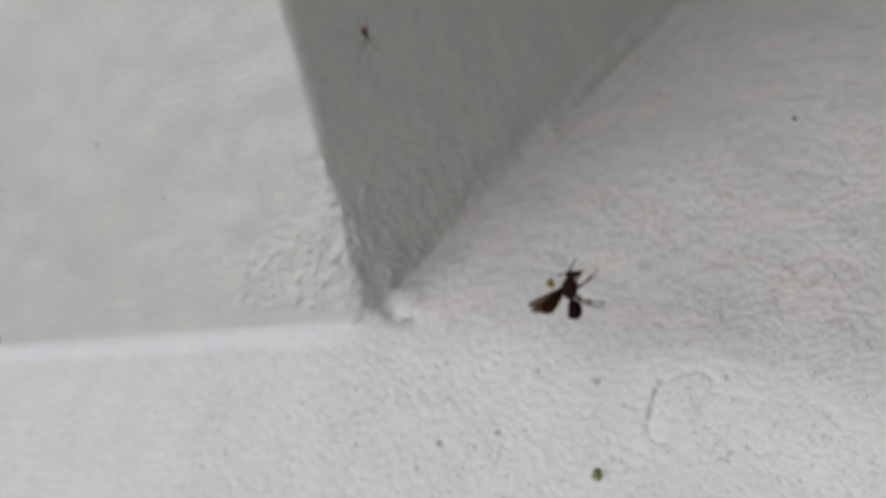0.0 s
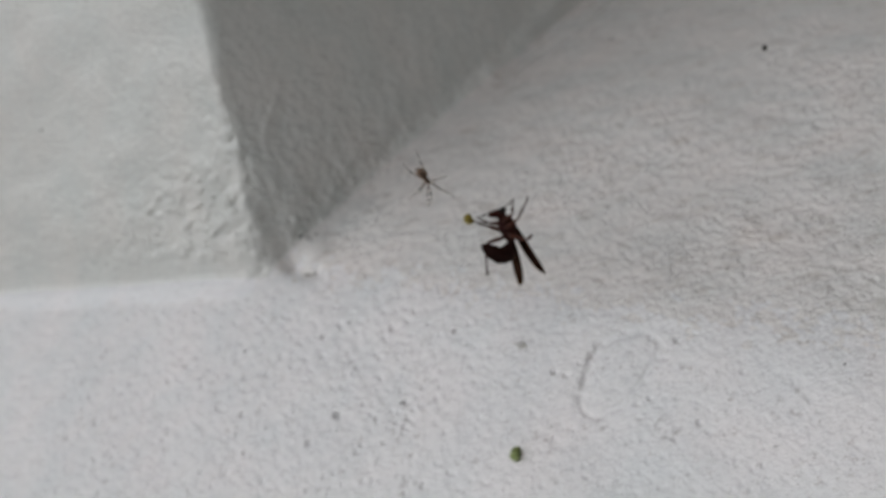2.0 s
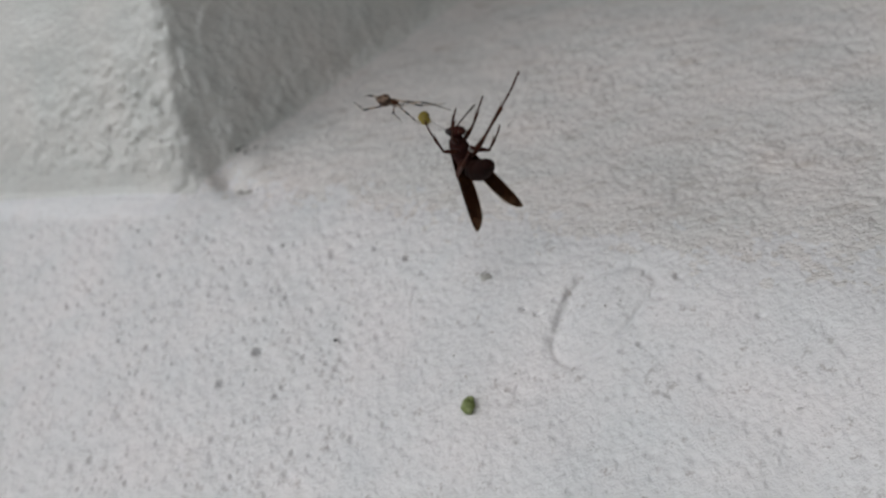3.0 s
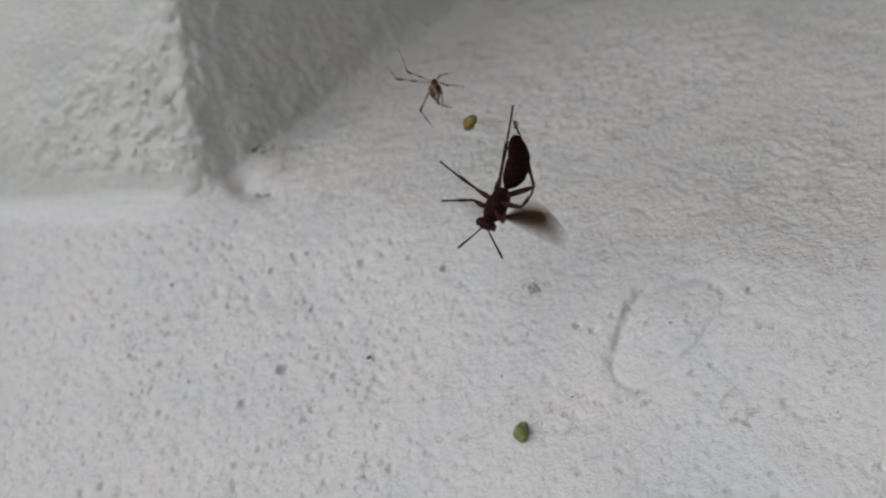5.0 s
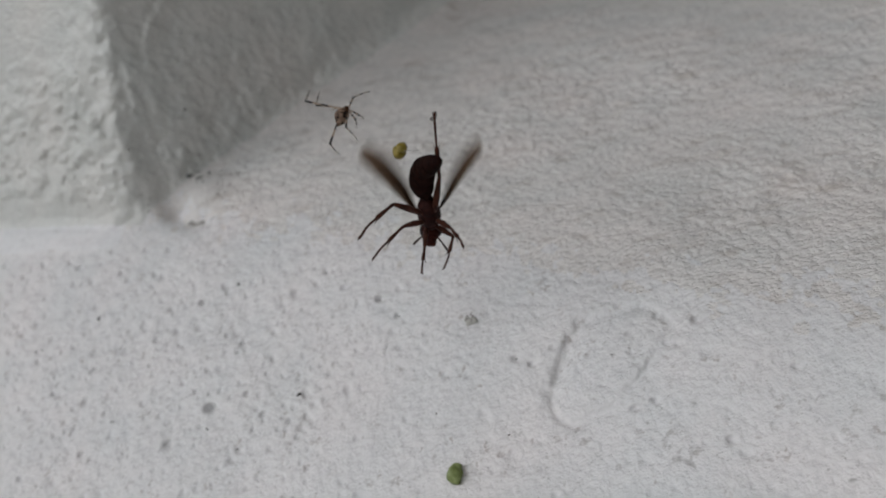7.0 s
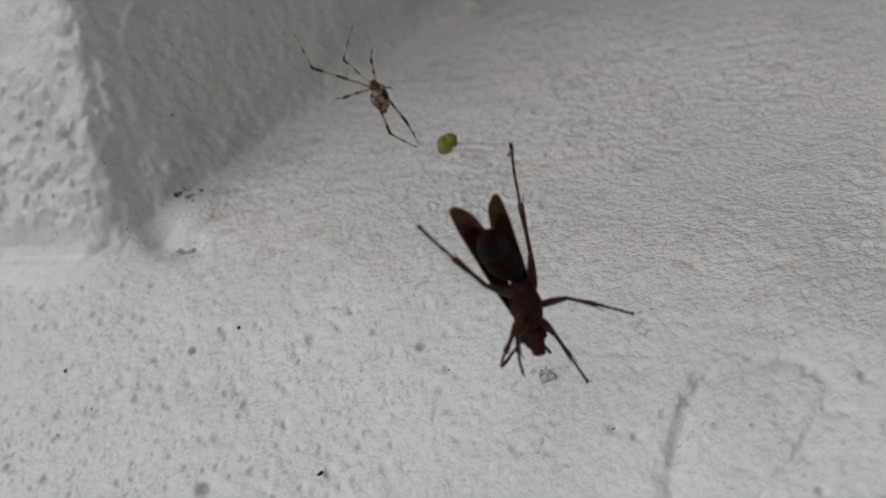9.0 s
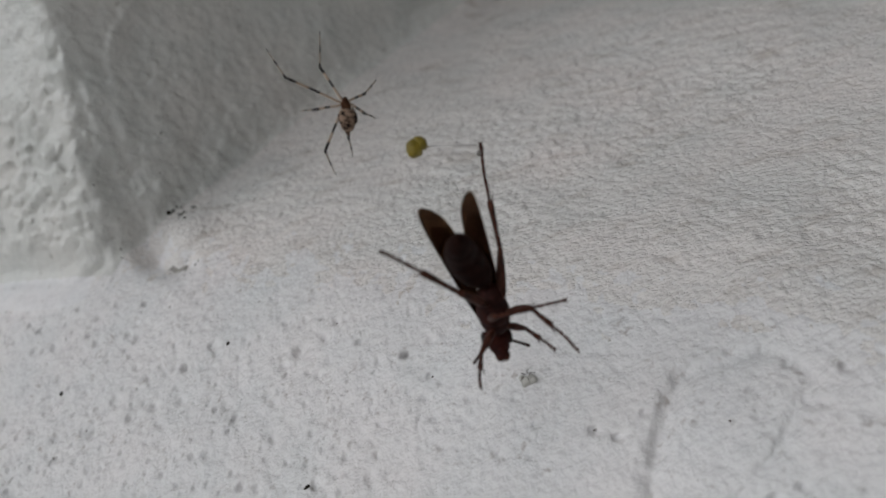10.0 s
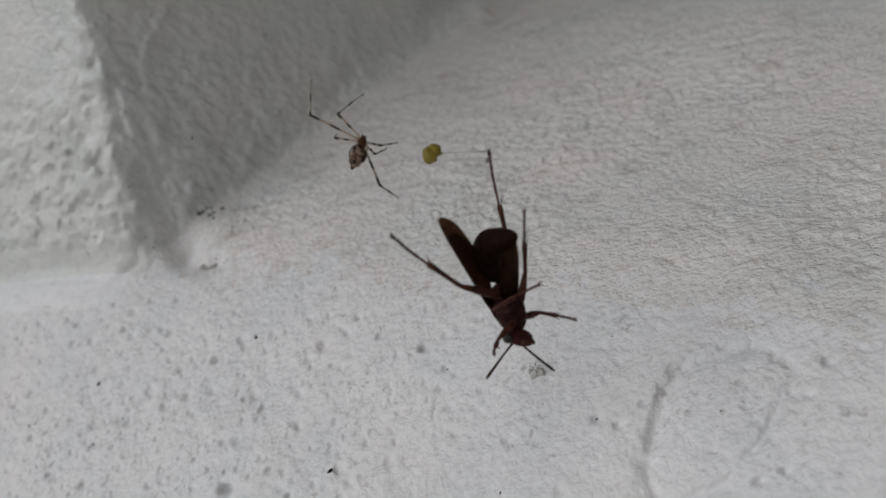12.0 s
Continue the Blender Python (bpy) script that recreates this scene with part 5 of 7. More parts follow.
    walk(WASP_PARTS["leg_mb"], [
        (0, pose(-0.00130, 0.00030, -0.00210, -38.7, 3.5, 97.6)),
        (0.5, pose(-0.00130, 0.00030, -0.00210, -43.1, 12.9, 113.3)),
        (1, pose(-0.00130, 0.00030, -0.00210, -23.5, 16.4, 132.8)),
        (1.5, pose(-0.00130, 0.00030, -0.00210, -39.2, 1.5, 93.8)),
        (2, pose(-0.00130, 0.00030, -0.00210, 21.4, 1.3, 79.6)),
        (2.267, pose(-0.00130, 0.00030, -0.00210, -2.7, 2.4, 101.2)),
        (2.5, pose(-0.00130, 0.00030, -0.00210, -24.9, 11.9, 120.8)),
        (4.5, pose(-0.00130, 0.00030, -0.00210, -37.8, 5.7, 102.0)),
        (5, pose(-0.00130, 0.00030, -0.00210, 20.7, 0.4, 108.5)),
        (5.5, pose(-0.00130, 0.00030, -0.00210, -40.2, 4.9, 100.1)),
        (6, pose(-0.00130, 0.00030, -0.00210, -23.2, 11.2, 120.0)),
        (6.5, pose(-0.00130, 0.00030, -0.00210, -17.9, 7.0, 111.7)),
        (8.5, pose(-0.00130, 0.00030, -0.00210, -43.9, 7.0, 103.1)),
        (9, pose(-0.00130, 0.00030, -0.00210, -29.9, -11.4, 65.3)),
        (9.5, pose(-0.00130, 0.00030, -0.00210, -15.2, -13.6, 46.2)),
        (9.733, pose(-0.00130, 0.00030, -0.00210, -49.8, -1.9, 88.6)),
        (10, pose(-0.00130, 0.00030, -0.00210, -70.5, 28.4, 121.3)),
        (10.5, pose(-0.00130, 0.00030, -0.00210, -45.5, 15.1, 115.8)),
        (11, pose(-0.00130, 0.00030, -0.00210, -31.4, -7.7, 74.2)),
        (11.267, pose(-0.00130, 0.00030, -0.00210, -55.5, 3.8, 96.8)),
        (11.5, pose(-0.00130, 0.00030, -0.00210, -74.7, 22.9, 114.0)),
        (12, pose(-0.00130, 0.00030, -0.00210, -25.3, 6.2, 106.4)),
    ])
    walk(WASP_PARTS["shin_mb"], [
        (0, pose(0.00000, 0.00560, 0.00000, -2.1, -5.4, -10.7)),
        (0.5, pose(0.00000, 0.00560, 0.00000, -6.2, -8.9, -16.1)),
        (1, pose(0.00000, 0.00560, 0.00000, 6.5, -12.5, -29.7)),
        (1.5, pose(0.00000, 0.00560, 0.00000, 21.9, -1.6, -6.0)),
        (2, pose(0.00000, 0.00560, 0.00000, -22.3, -9.1, -12.1)),
        (2.5, pose(0.00000, 0.00560, 0.00000, -66.1, -36.1, -22.3)),
        (3.5, pose(0.00000, 0.00560, 0.00000, -37.5, -21.0, -21.4)),
        (4.5, pose(0.00000, 0.00560, 0.00000, -10.5, -8.1, -13.4)),
        (5, pose(0.00000, 0.00560, 0.00000, -40.6, -8.9, -8.6)),
        (5.5, pose(0.00000, 0.00560, 0.00000, -20.5, -14.6, -20.0)),
        (6, pose(0.00000, 0.00560, 0.00000, -42.5, 0.3, 0.3)),
        (6.5, pose(0.00000, 0.00560, 0.00000, -26.5, -5.3, -6.5)),
        (8.5, pose(0.00000, 0.00560, 0.00000, -15.3, -14.9, -22.4)),
        (9, pose(0.00000, 0.00560, 0.00000, -25.7, 16.4, 20.4)),
        (9.5, pose(0.00000, 0.00560, 0.00000, -25.0, -15.8, -20.0)),
        (9.733, pose(0.00000, 0.00560, 0.00000, -53.0, -1.6, -1.2)),
        (10, pose(0.00000, 0.00560, 0.00000, -76.3, 19.2, 9.5)),
        (10.267, pose(0.00000, 0.00560, 0.00000, -39.4, -4.3, -4.2)),
        (10.5, pose(0.00000, 0.00560, 0.00000, 3.5, -13.6, -29.9)),
        (10.733, pose(0.00000, 0.00560, 0.00000, -32.0, -13.5, -15.1)),
        (11, pose(0.00000, 0.00560, 0.00000, -65.9, -5.3, -3.2)),
        (11.267, pose(0.00000, 0.00560, 0.00000, -37.1, -19.8, -20.3)),
        (11.5, pose(0.00000, 0.00560, 0.00000, -3.3, -23.5, -43.7)),
        (11.733, pose(0.00000, 0.00560, 0.00000, -45.4, -15.1, -13.4)),
        (12, pose(0.00000, 0.00560, 0.00000, -78.2, 8.9, 4.2)),
    ])
    walk(WASP_PARTS["leg_ha"], [
        (0, pose(0.00140, -0.00220, -0.00170, -7.2, 5.2, -85.8)),
        (0.5, pose(0.00140, -0.00220, -0.00170, -19.2, 3.3, -114.9)),
        (1, pose(0.00140, -0.00220, -0.00170, -33.7, 3.9, -119.4)),
        (1.5, pose(0.00140, -0.00220, -0.00170, -39.4, 0.8, -128.4)),
        (2, pose(0.00140, -0.00220, -0.00170, -4.1, 3.9, -85.9)),
        (2.5, pose(0.00140, -0.00220, -0.00170, -52.1, 20.6, -94.1)),
        (3.167, pose(0.00140, -0.00220, -0.00170, -34.8, -0.1, -130.6)),
        (3.833, pose(0.00140, -0.00220, -0.00170, -8.5, -5.5, -171.6)),
        (4.5, pose(0.00140, -0.00220, -0.00170, 15.0, 7.5, 149.1)),
        (5, pose(0.00140, -0.00220, -0.00170, 25.4, 2.8, -148.0)),
        (5.5, pose(0.00140, -0.00220, -0.00170, 55.6, 5.2, -142.4)),
        (5.667, pose(0.00140, -0.00220, -0.00170, 9.2, -0.1, -136.6)),
        (5.833, pose(0.00140, -0.00220, -0.00170, -37.4, 0.6, -128.8)),
        (6, pose(0.00140, -0.00220, -0.00170, -83.7, 6.7, -123.9)),
        (6.267, pose(0.00140, -0.00220, -0.00170, -45.4, -5.5, -141.8)),
        (6.5, pose(0.00140, -0.00220, -0.00170, -5.2, -3.4, -163.4)),
        (8.5, pose(0.00140, -0.00220, -0.00170, 43.3, 9.5, -158.9)),
        (9, pose(0.00140, -0.00220, -0.00170, 53.4, 1.9, -135.7)),
        (9.5, pose(0.00140, -0.00220, -0.00170, 41.5, 8.2, -156.6)),
        (10, pose(0.00140, -0.00220, -0.00170, 41.4, 5.4, -148.4)),
        (10.5, pose(0.00140, -0.00220, -0.00170, 53.4, 6.0, -144.9)),
        (11, pose(0.00140, -0.00220, -0.00170, 39.6, 5.0, -147.9)),
        (11.5, pose(0.00140, -0.00220, -0.00170, 13.6, 1.0, -149.3)),
        (12, pose(0.00140, -0.00220, -0.00170, 23.5, 1.8, -143.9)),
    ])
    walk(WASP_PARTS["shin_ha"], [
        (0, pose(0.00000, 0.00860, 0.00000, -7.7, 3.2, 5.6)),
        (0.5, pose(0.00000, 0.00860, 0.00000, -28.8, 4.8, 5.7)),
        (1, pose(0.00000, 0.00860, 0.00000, 7.0, 16.8, 39.7)),
        (1.5, pose(0.00000, 0.00860, 0.00000, 20.2, 12.6, 42.8)),
        (1.667, pose(0.00000, 0.00860, 0.00000, -27.7, 10.0, 12.0)),
        (1.833, pose(0.00000, 0.00860, 0.00000, -68.9, -13.2, -7.6)),
        (2, pose(0.00000, 0.00860, 0.00000, -110.9, -43.5, -7.0)),
        (2.267, pose(0.00000, 0.00860, 0.00000, -71.7, -23.5, -12.8)),
        (2.5, pose(0.00000, 0.00860, 0.00000, -37.7, -4.5, -4.6)),
        (3.5, pose(0.00000, 0.00860, 0.00000, -76.9, 19.0, 9.2)),
        (4.5, pose(0.00000, 0.00860, 0.00000, -121.3, 45.7, 3.0)),
        (4.733, pose(0.00000, 0.00860, 0.00000, -111.7, 2.7, 0.4)),
        (5, pose(0.00000, 0.00860, 0.00000, -96.9, -39.0, -11.4)),
        (5.5, pose(0.00000, 0.00860, 0.00000, -104.5, -43.0, -9.5)),
        (5.733, pose(0.00000, 0.00860, 0.00000, -38.9, -27.2, -27.0)),
        (6, pose(0.00000, 0.00860, 0.00000, 14.6, -6.9, -20.5)),
        (6.5, pose(0.00000, 0.00860, 0.00000, -15.0, -9.5, -14.4)),
        (8.5, pose(0.00000, 0.00860, 0.00000, 8.0, -1.4, -3.4)),
        (9, pose(0.00000, 0.00860, 0.00000, -28.4, -22.3, -26.4)),
        (9.5, pose(0.00000, 0.00860, 0.00000, -50.2, -11.0, -8.9)),
        (10, pose(0.00000, 0.00860, 0.00000, 6.3, -3.0, -7.3)),
        (10.5, pose(0.00000, 0.00860, 0.00000, -14.0, -7.0, -10.9)),
        (11, pose(0.00000, 0.00860, 0.00000, -36.1, -13.0, -13.6)),
        (11.5, pose(0.00000, 0.00860, 0.00000, -21.4, -4.8, -6.5)),
        (12, pose(0.00000, 0.00860, 0.00000, -17.9, -14.5, -20.8)),
    ])
    walk(WASP_PARTS["leg_hb"], [
        (0, pose(-0.00140, -0.00220, -0.00170, -24.7, 1.8, 136.6)),
        (0.5, pose(-0.00140, -0.00220, -0.00170, -33.9, 1.8, 135.2)),
        (1, pose(-0.00140, -0.00220, -0.00170, -31.5, 3.1, 139.5)),
        (1.5, pose(-0.00140, -0.00220, -0.00170, -47.1, -4.2, 121.9)),
        (2, pose(-0.00140, -0.00220, -0.00170, -4.3, -0.9, 117.8)),
        (2.267, pose(-0.00140, -0.00220, -0.00170, -37.7, -12.4, 99.8)),
        (2.5, pose(-0.00140, -0.00220, -0.00170, -69.5, -31.8, 90.1)),
        (4.5, pose(-0.00140, -0.00220, -0.00170, -60.6, -6.9, 120.1)),
        (4.733, pose(-0.00140, -0.00220, -0.00170, -10.8, 1.0, 136.5)),
        (5, pose(-0.00140, -0.00220, -0.00170, 39.1, -6.5, 153.1)),
        (5.5, pose(-0.00140, -0.00220, -0.00170, -13.9, 3.7, 150.9)),
        (6, pose(-0.00140, -0.00220, -0.00170, -23.5, 14.8, -176.8)),
        (6.5, pose(-0.00140, -0.00220, -0.00170, -5.8, 0.2, 130.9)),
        (8.5, pose(-0.00140, -0.00220, -0.00170, -22.3, 6.3, 154.7)),
        (9, pose(-0.00140, -0.00220, -0.00170, -22.8, 0.2, 130.9)),
        (9.5, pose(-0.00140, -0.00220, -0.00170, -59.4, 7.8, 142.6)),
        (10, pose(-0.00140, -0.00220, -0.00170, -20.1, 2.1, 138.8)),
        (10.5, pose(-0.00140, -0.00220, -0.00170, -47.6, 6.2, 142.8)),
        (11, pose(-0.00140, -0.00220, -0.00170, -22.6, 7.4, 158.9)),
        (11.5, pose(-0.00140, -0.00220, -0.00170, -25.4, 7.5, 156.4)),
        (12, pose(-0.00140, -0.00220, -0.00170, 1.9, 0.0, 124.4)),
    ])
    walk(WASP_PARTS["shin_hb"], [
        (0, pose(0.00000, 0.00860, 0.00000, -11.8, -6.8, -11.0)),
        (0.5, pose(0.00000, 0.00860, 0.00000, -1.8, -5.4, -10.7)),
        (1, pose(0.00000, 0.00860, 0.00000, 16.0, -2.4, -7.6)),
        (1.5, pose(0.00000, 0.00860, 0.00000, 23.5, -5.2, -20.5)),
        (2, pose(0.00000, 0.00860, 0.00000, -29.1, -13.7, -16.2)),
        (2.5, pose(0.00000, 0.00860, 0.00000, 5.0, -5.8, -13.5)),
        (4.5, pose(0.00000, 0.00860, 0.00000, 27.2, -6.0, -27.4)),
        (4.733, pose(0.00000, 0.00860, 0.00000, -28.9, -3.8, -4.5)),
        (5, pose(0.00000, 0.00860, 0.00000, -81.8, 16.2, 7.0)),
        (5.5, pose(0.00000, 0.00860, 0.00000, -37.5, 10.7, 10.9)),
        (6, pose(0.00000, 0.00860, 0.00000, -22.1, -2.1, -2.8)),
        (6.5, pose(0.00000, 0.00860, 0.00000, -51.6, -0.0, 0.0)),
        (8.5, pose(0.00000, 0.00860, 0.00000, 10.5, 0.9, 2.4)),
        (9, pose(0.00000, 0.00860, 0.00000, 6.4, 6.7, 16.0)),
        (9.5, pose(0.00000, 0.00860, 0.00000, 24.2, 4.2, 17.2)),
        (10, pose(0.00000, 0.00860, 0.00000, 6.2, 0.8, 1.9)),
        (10.5, pose(0.00000, 0.00860, 0.00000, 16.8, 0.1, 0.4)),
        (11, pose(0.00000, 0.00860, 0.00000, 34.6, -8.2, -51.2)),
        (11.267, pose(0.00000, 0.00860, 0.00000, 2.5, -9.2, -20.0)),
        (11.5, pose(0.00000, 0.00860, 0.00000, -25.6, 5.7, 7.1)),
        (12, pose(0.00000, 0.00860, 0.00000, -17.0, 6.9, 10.1)),
    ])
    walk(WASP_PARTS["hind_a"], [
        (0, pose(-0.00010, 0.00060, -0.00018, 0.0, -0.0, 14.0)),
        (0.5, pose(-0.00010, 0.00060, -0.00018, 0.0, -0.0, 15.0)),
        (1, pose(-0.00010, 0.00060, -0.00018, 0.0, -0.0, 21.0)),
        (1.5, pose(-0.00010, 0.00060, -0.00018, 0.0, -0.0, 15.0)),
        (2, pose(-0.00010, 0.00060, -0.00018, 0.0, -0.0, 1.0)),
        (2.5, pose(-0.00010, 0.00060, -0.00018, 0.0, -0.0, 1.0)),
        (4.5, pose(-0.00010, 0.00060, -0.00018, 0.0, -0.0, 1.0)),
        (4.9, pose(-0.00010, 0.00060, -0.00018, 0.0, -0.0, 3.0)),
        (5, pose(-0.00010, 0.00060, -0.00018, 0.0, -0.0, 11.0)),
        (5.5, pose(-0.00010, 0.00060, -0.00018, 0.0, -0.0, 11.0)),
        (6, pose(-0.00010, 0.00060, -0.00018, 0.0, -0.0, 11.0)),
        (6.5, pose(-0.00010, 0.00060, -0.00018, 0.0, -0.0, 11.0)),
        (7, pose(-0.00010, 0.00060, -0.00018, 0.0, -0.0, 14.0)),
        (8.5, pose(-0.00010, 0.00060, -0.00018, 0.0, -0.0, 1.0)),
        (9, pose(-0.00010, 0.00060, -0.00018, 0.0, -0.0, 1.0)),
        (9.5, pose(-0.00010, 0.00060, -0.00018, 0.0, -0.0, 1.0)),
        (10, pose(-0.00010, 0.00060, -0.00018, 0.0, -0.0, 1.0)),
        (10.5, pose(-0.00010, 0.00060, -0.00018, 0.0, -0.0, 1.0)),
        (11, pose(-0.00010, 0.00060, -0.00018, 0.0, -0.0, 1.0)),
        (11.5, pose(-0.00010, 0.00060, -0.00018, 0.0, -0.0, 1.0)),
        (12, pose(-0.00010, 0.00060, -0.00018, 0.0, -0.0, 1.0)),
    ])
    walk(WASP_PARTS["fold_a"], [
        (0, pose(-0.00005, 0.00030, -0.00009, 0.0, -0.0, 7.0)),
        (0.5, pose(-0.00005, 0.00030, -0.00009, 0.0, -0.0, 8.0)),
        (1, pose(-0.00005, 0.00030, -0.00009, 0.0, -0.0, 11.0)),
        (1.5, pose(-0.00005, 0.00030, -0.00009, 0.0, -0.0, 8.0)),
        (2, pose(-0.00005, 0.00030, -0.00009, 0.0, -0.0, 0.5)),
        (2.5, pose(-0.00005, 0.00030, -0.00009, 0.0, -0.0, 0.5)),
        (4.5, pose(-0.00005, 0.00030, -0.00009, 0.0, -0.0, 0.5)),
        (4.9, pose(-0.00005, 0.00030, -0.00009, 0.0, -0.0, 1.5)),
        (5, pose(-0.00005, 0.00030, -0.00009, 0.0, -0.0, 5.0)),
        (5.5, pose(-0.00005, 0.00030, -0.00009, 0.0, -0.0, 5.0)),
        (6, pose(-0.00005, 0.00030, -0.00009, 0.0, -0.0, 5.0)),
        (6.5, pose(-0.00005, 0.00030, -0.00009, 0.0, -0.0, 5.0)),
        (7, pose(-0.00005, 0.00030, -0.00009, 0.0, -0.0, 7.0)),
        (8.5, pose(-0.00005, 0.00030, -0.00009, 0.0, -0.0, 0.5)),
        (9, pose(-0.00005, 0.00030, -0.00009, 0.0, -0.0, 0.5)),
        (9.5, pose(-0.00005, 0.00030, -0.00009, 0.0, -0.0, 0.5)),
        (10, pose(-0.00005, 0.00030, -0.00009, 0.0, -0.0, 0.5)),
        (10.5, pose(-0.00005, 0.00030, -0.00009, 0.0, -0.0, 0.5)),
        (11, pose(-0.00005, 0.00030, -0.00009, 0.0, -0.0, 0.5)),
        (11.5, pose(-0.00005, 0.00030, -0.00009, 0.0, -0.0, 0.5)),
        (12, pose(-0.00005, 0.00030, -0.00009, 0.0, -0.0, 0.5)),
    ])
    walk(WASP_PARTS["hind_b"], [
        (0, pose(0.00010, 0.00060, -0.00018, 0.0, -0.0, -14.0)),
        (0.5, pose(0.00010, 0.00060, -0.00018, 0.0, -0.0, -15.0)),
        (1, pose(0.00010, 0.00060, -0.00018, 0.0, -0.0, -21.0)),
        (1.5, pose(0.00010, 0.00060, -0.00018, 0.0, -0.0, -15.0)),
        (2, pose(0.00010, 0.00060, -0.00018, 0.0, -0.0, -1.0)),
        (2.5, pose(0.00010, 0.00060, -0.00018, 0.0, -0.0, -1.0)),
        (4.5, pose(0.00010, 0.00060, -0.00018, 0.0, -0.0, -1.0)),
        (4.9, pose(0.00010, 0.00060, -0.00018, 0.0, -0.0, -3.0)),
        (5, pose(0.00010, 0.00060, -0.00018, 0.0, -0.0, -11.0)),
        (5.5, pose(0.00010, 0.00060, -0.00018, 0.0, -0.0, -11.0)),
        (6, pose(0.00010, 0.00060, -0.00018, 0.0, -0.0, -11.0)),
        (6.5, pose(0.00010, 0.00060, -0.00018, 0.0, -0.0, -11.0)),
        (7, pose(0.00010, 0.00060, -0.00018, 0.0, -0.0, -14.0)),
        (8.5, pose(0.00010, 0.00060, -0.00018, 0.0, -0.0, -1.0)),
        (9, pose(0.00010, 0.00060, -0.00018, 0.0, -0.0, -1.0)),
        (9.5, pose(0.00010, 0.00060, -0.00018, 0.0, -0.0, -1.0)),
        (10, pose(0.00010, 0.00060, -0.00018, 0.0, -0.0, -1.0)),
        (10.5, pose(0.00010, 0.00060, -0.00018, 0.0, -0.0, -1.0)),
        (11, pose(0.00010, 0.00060, -0.00018, 0.0, -0.0, -1.0)),
        (11.5, pose(0.00010, 0.00060, -0.00018, 0.0, -0.0, -1.0)),
        (12, pose(0.00010, 0.00060, -0.00018, 0.0, -0.0, -1.0)),
    ])
    walk(WASP_PARTS["fold_b"], [
        (0, pose(0.00005, 0.00030, -0.00009, 0.0, -0.0, -7.0)),
        (0.5, pose(0.00005, 0.00030, -0.00009, 0.0, -0.0, -8.0)),
        (1, pose(0.00005, 0.00030, -0.00009, 0.0, -0.0, -11.0)),
        (1.5, pose(0.00005, 0.00030, -0.00009, 0.0, -0.0, -8.0)),
        (2, pose(0.00005, 0.00030, -0.00009, 0.0, -0.0, -0.5)),
        (2.5, pose(0.00005, 0.00030, -0.00009, 0.0, -0.0, -0.5)),
        (4.5, pose(0.00005, 0.00030, -0.00009, 0.0, -0.0, -0.5)),
        (4.9, pose(0.00005, 0.00030, -0.00009, 0.0, -0.0, -1.5)),
        (5, pose(0.00005, 0.00030, -0.00009, 0.0, -0.0, -5.0)),
        (5.5, pose(0.00005, 0.00030, -0.00009, 0.0, -0.0, -5.0)),
        (6, pose(0.00005, 0.00030, -0.00009, 0.0, -0.0, -5.0)),
        (6.5, pose(0.00005, 0.00030, -0.00009, 0.0, -0.0, -5.0)),
        (7, pose(0.00005, 0.00030, -0.00009, 0.0, -0.0, -7.0)),
        (8.5, pose(0.00005, 0.00030, -0.00009, 0.0, -0.0, -0.5)),
        (9, pose(0.00005, 0.00030, -0.00009, 0.0, -0.0, -0.5)),
        (9.5, pose(0.00005, 0.00030, -0.00009, 0.0, -0.0, -0.5)),
        (10, pose(0.00005, 0.00030, -0.00009, 0.0, -0.0, -0.5)),
        (10.5, pose(0.00005, 0.00030, -0.00009, 0.0, -0.0, -0.5)),
        (11, pose(0.00005, 0.00030, -0.00009, 0.0, -0.0, -0.5)),
        (11.5, pose(0.00005, 0.00030, -0.00009, 0.0, -0.0, -0.5)),
        (12, pose(0.00005, 0.00030, -0.00009, 0.0, -0.0, -0.5)),
    ])
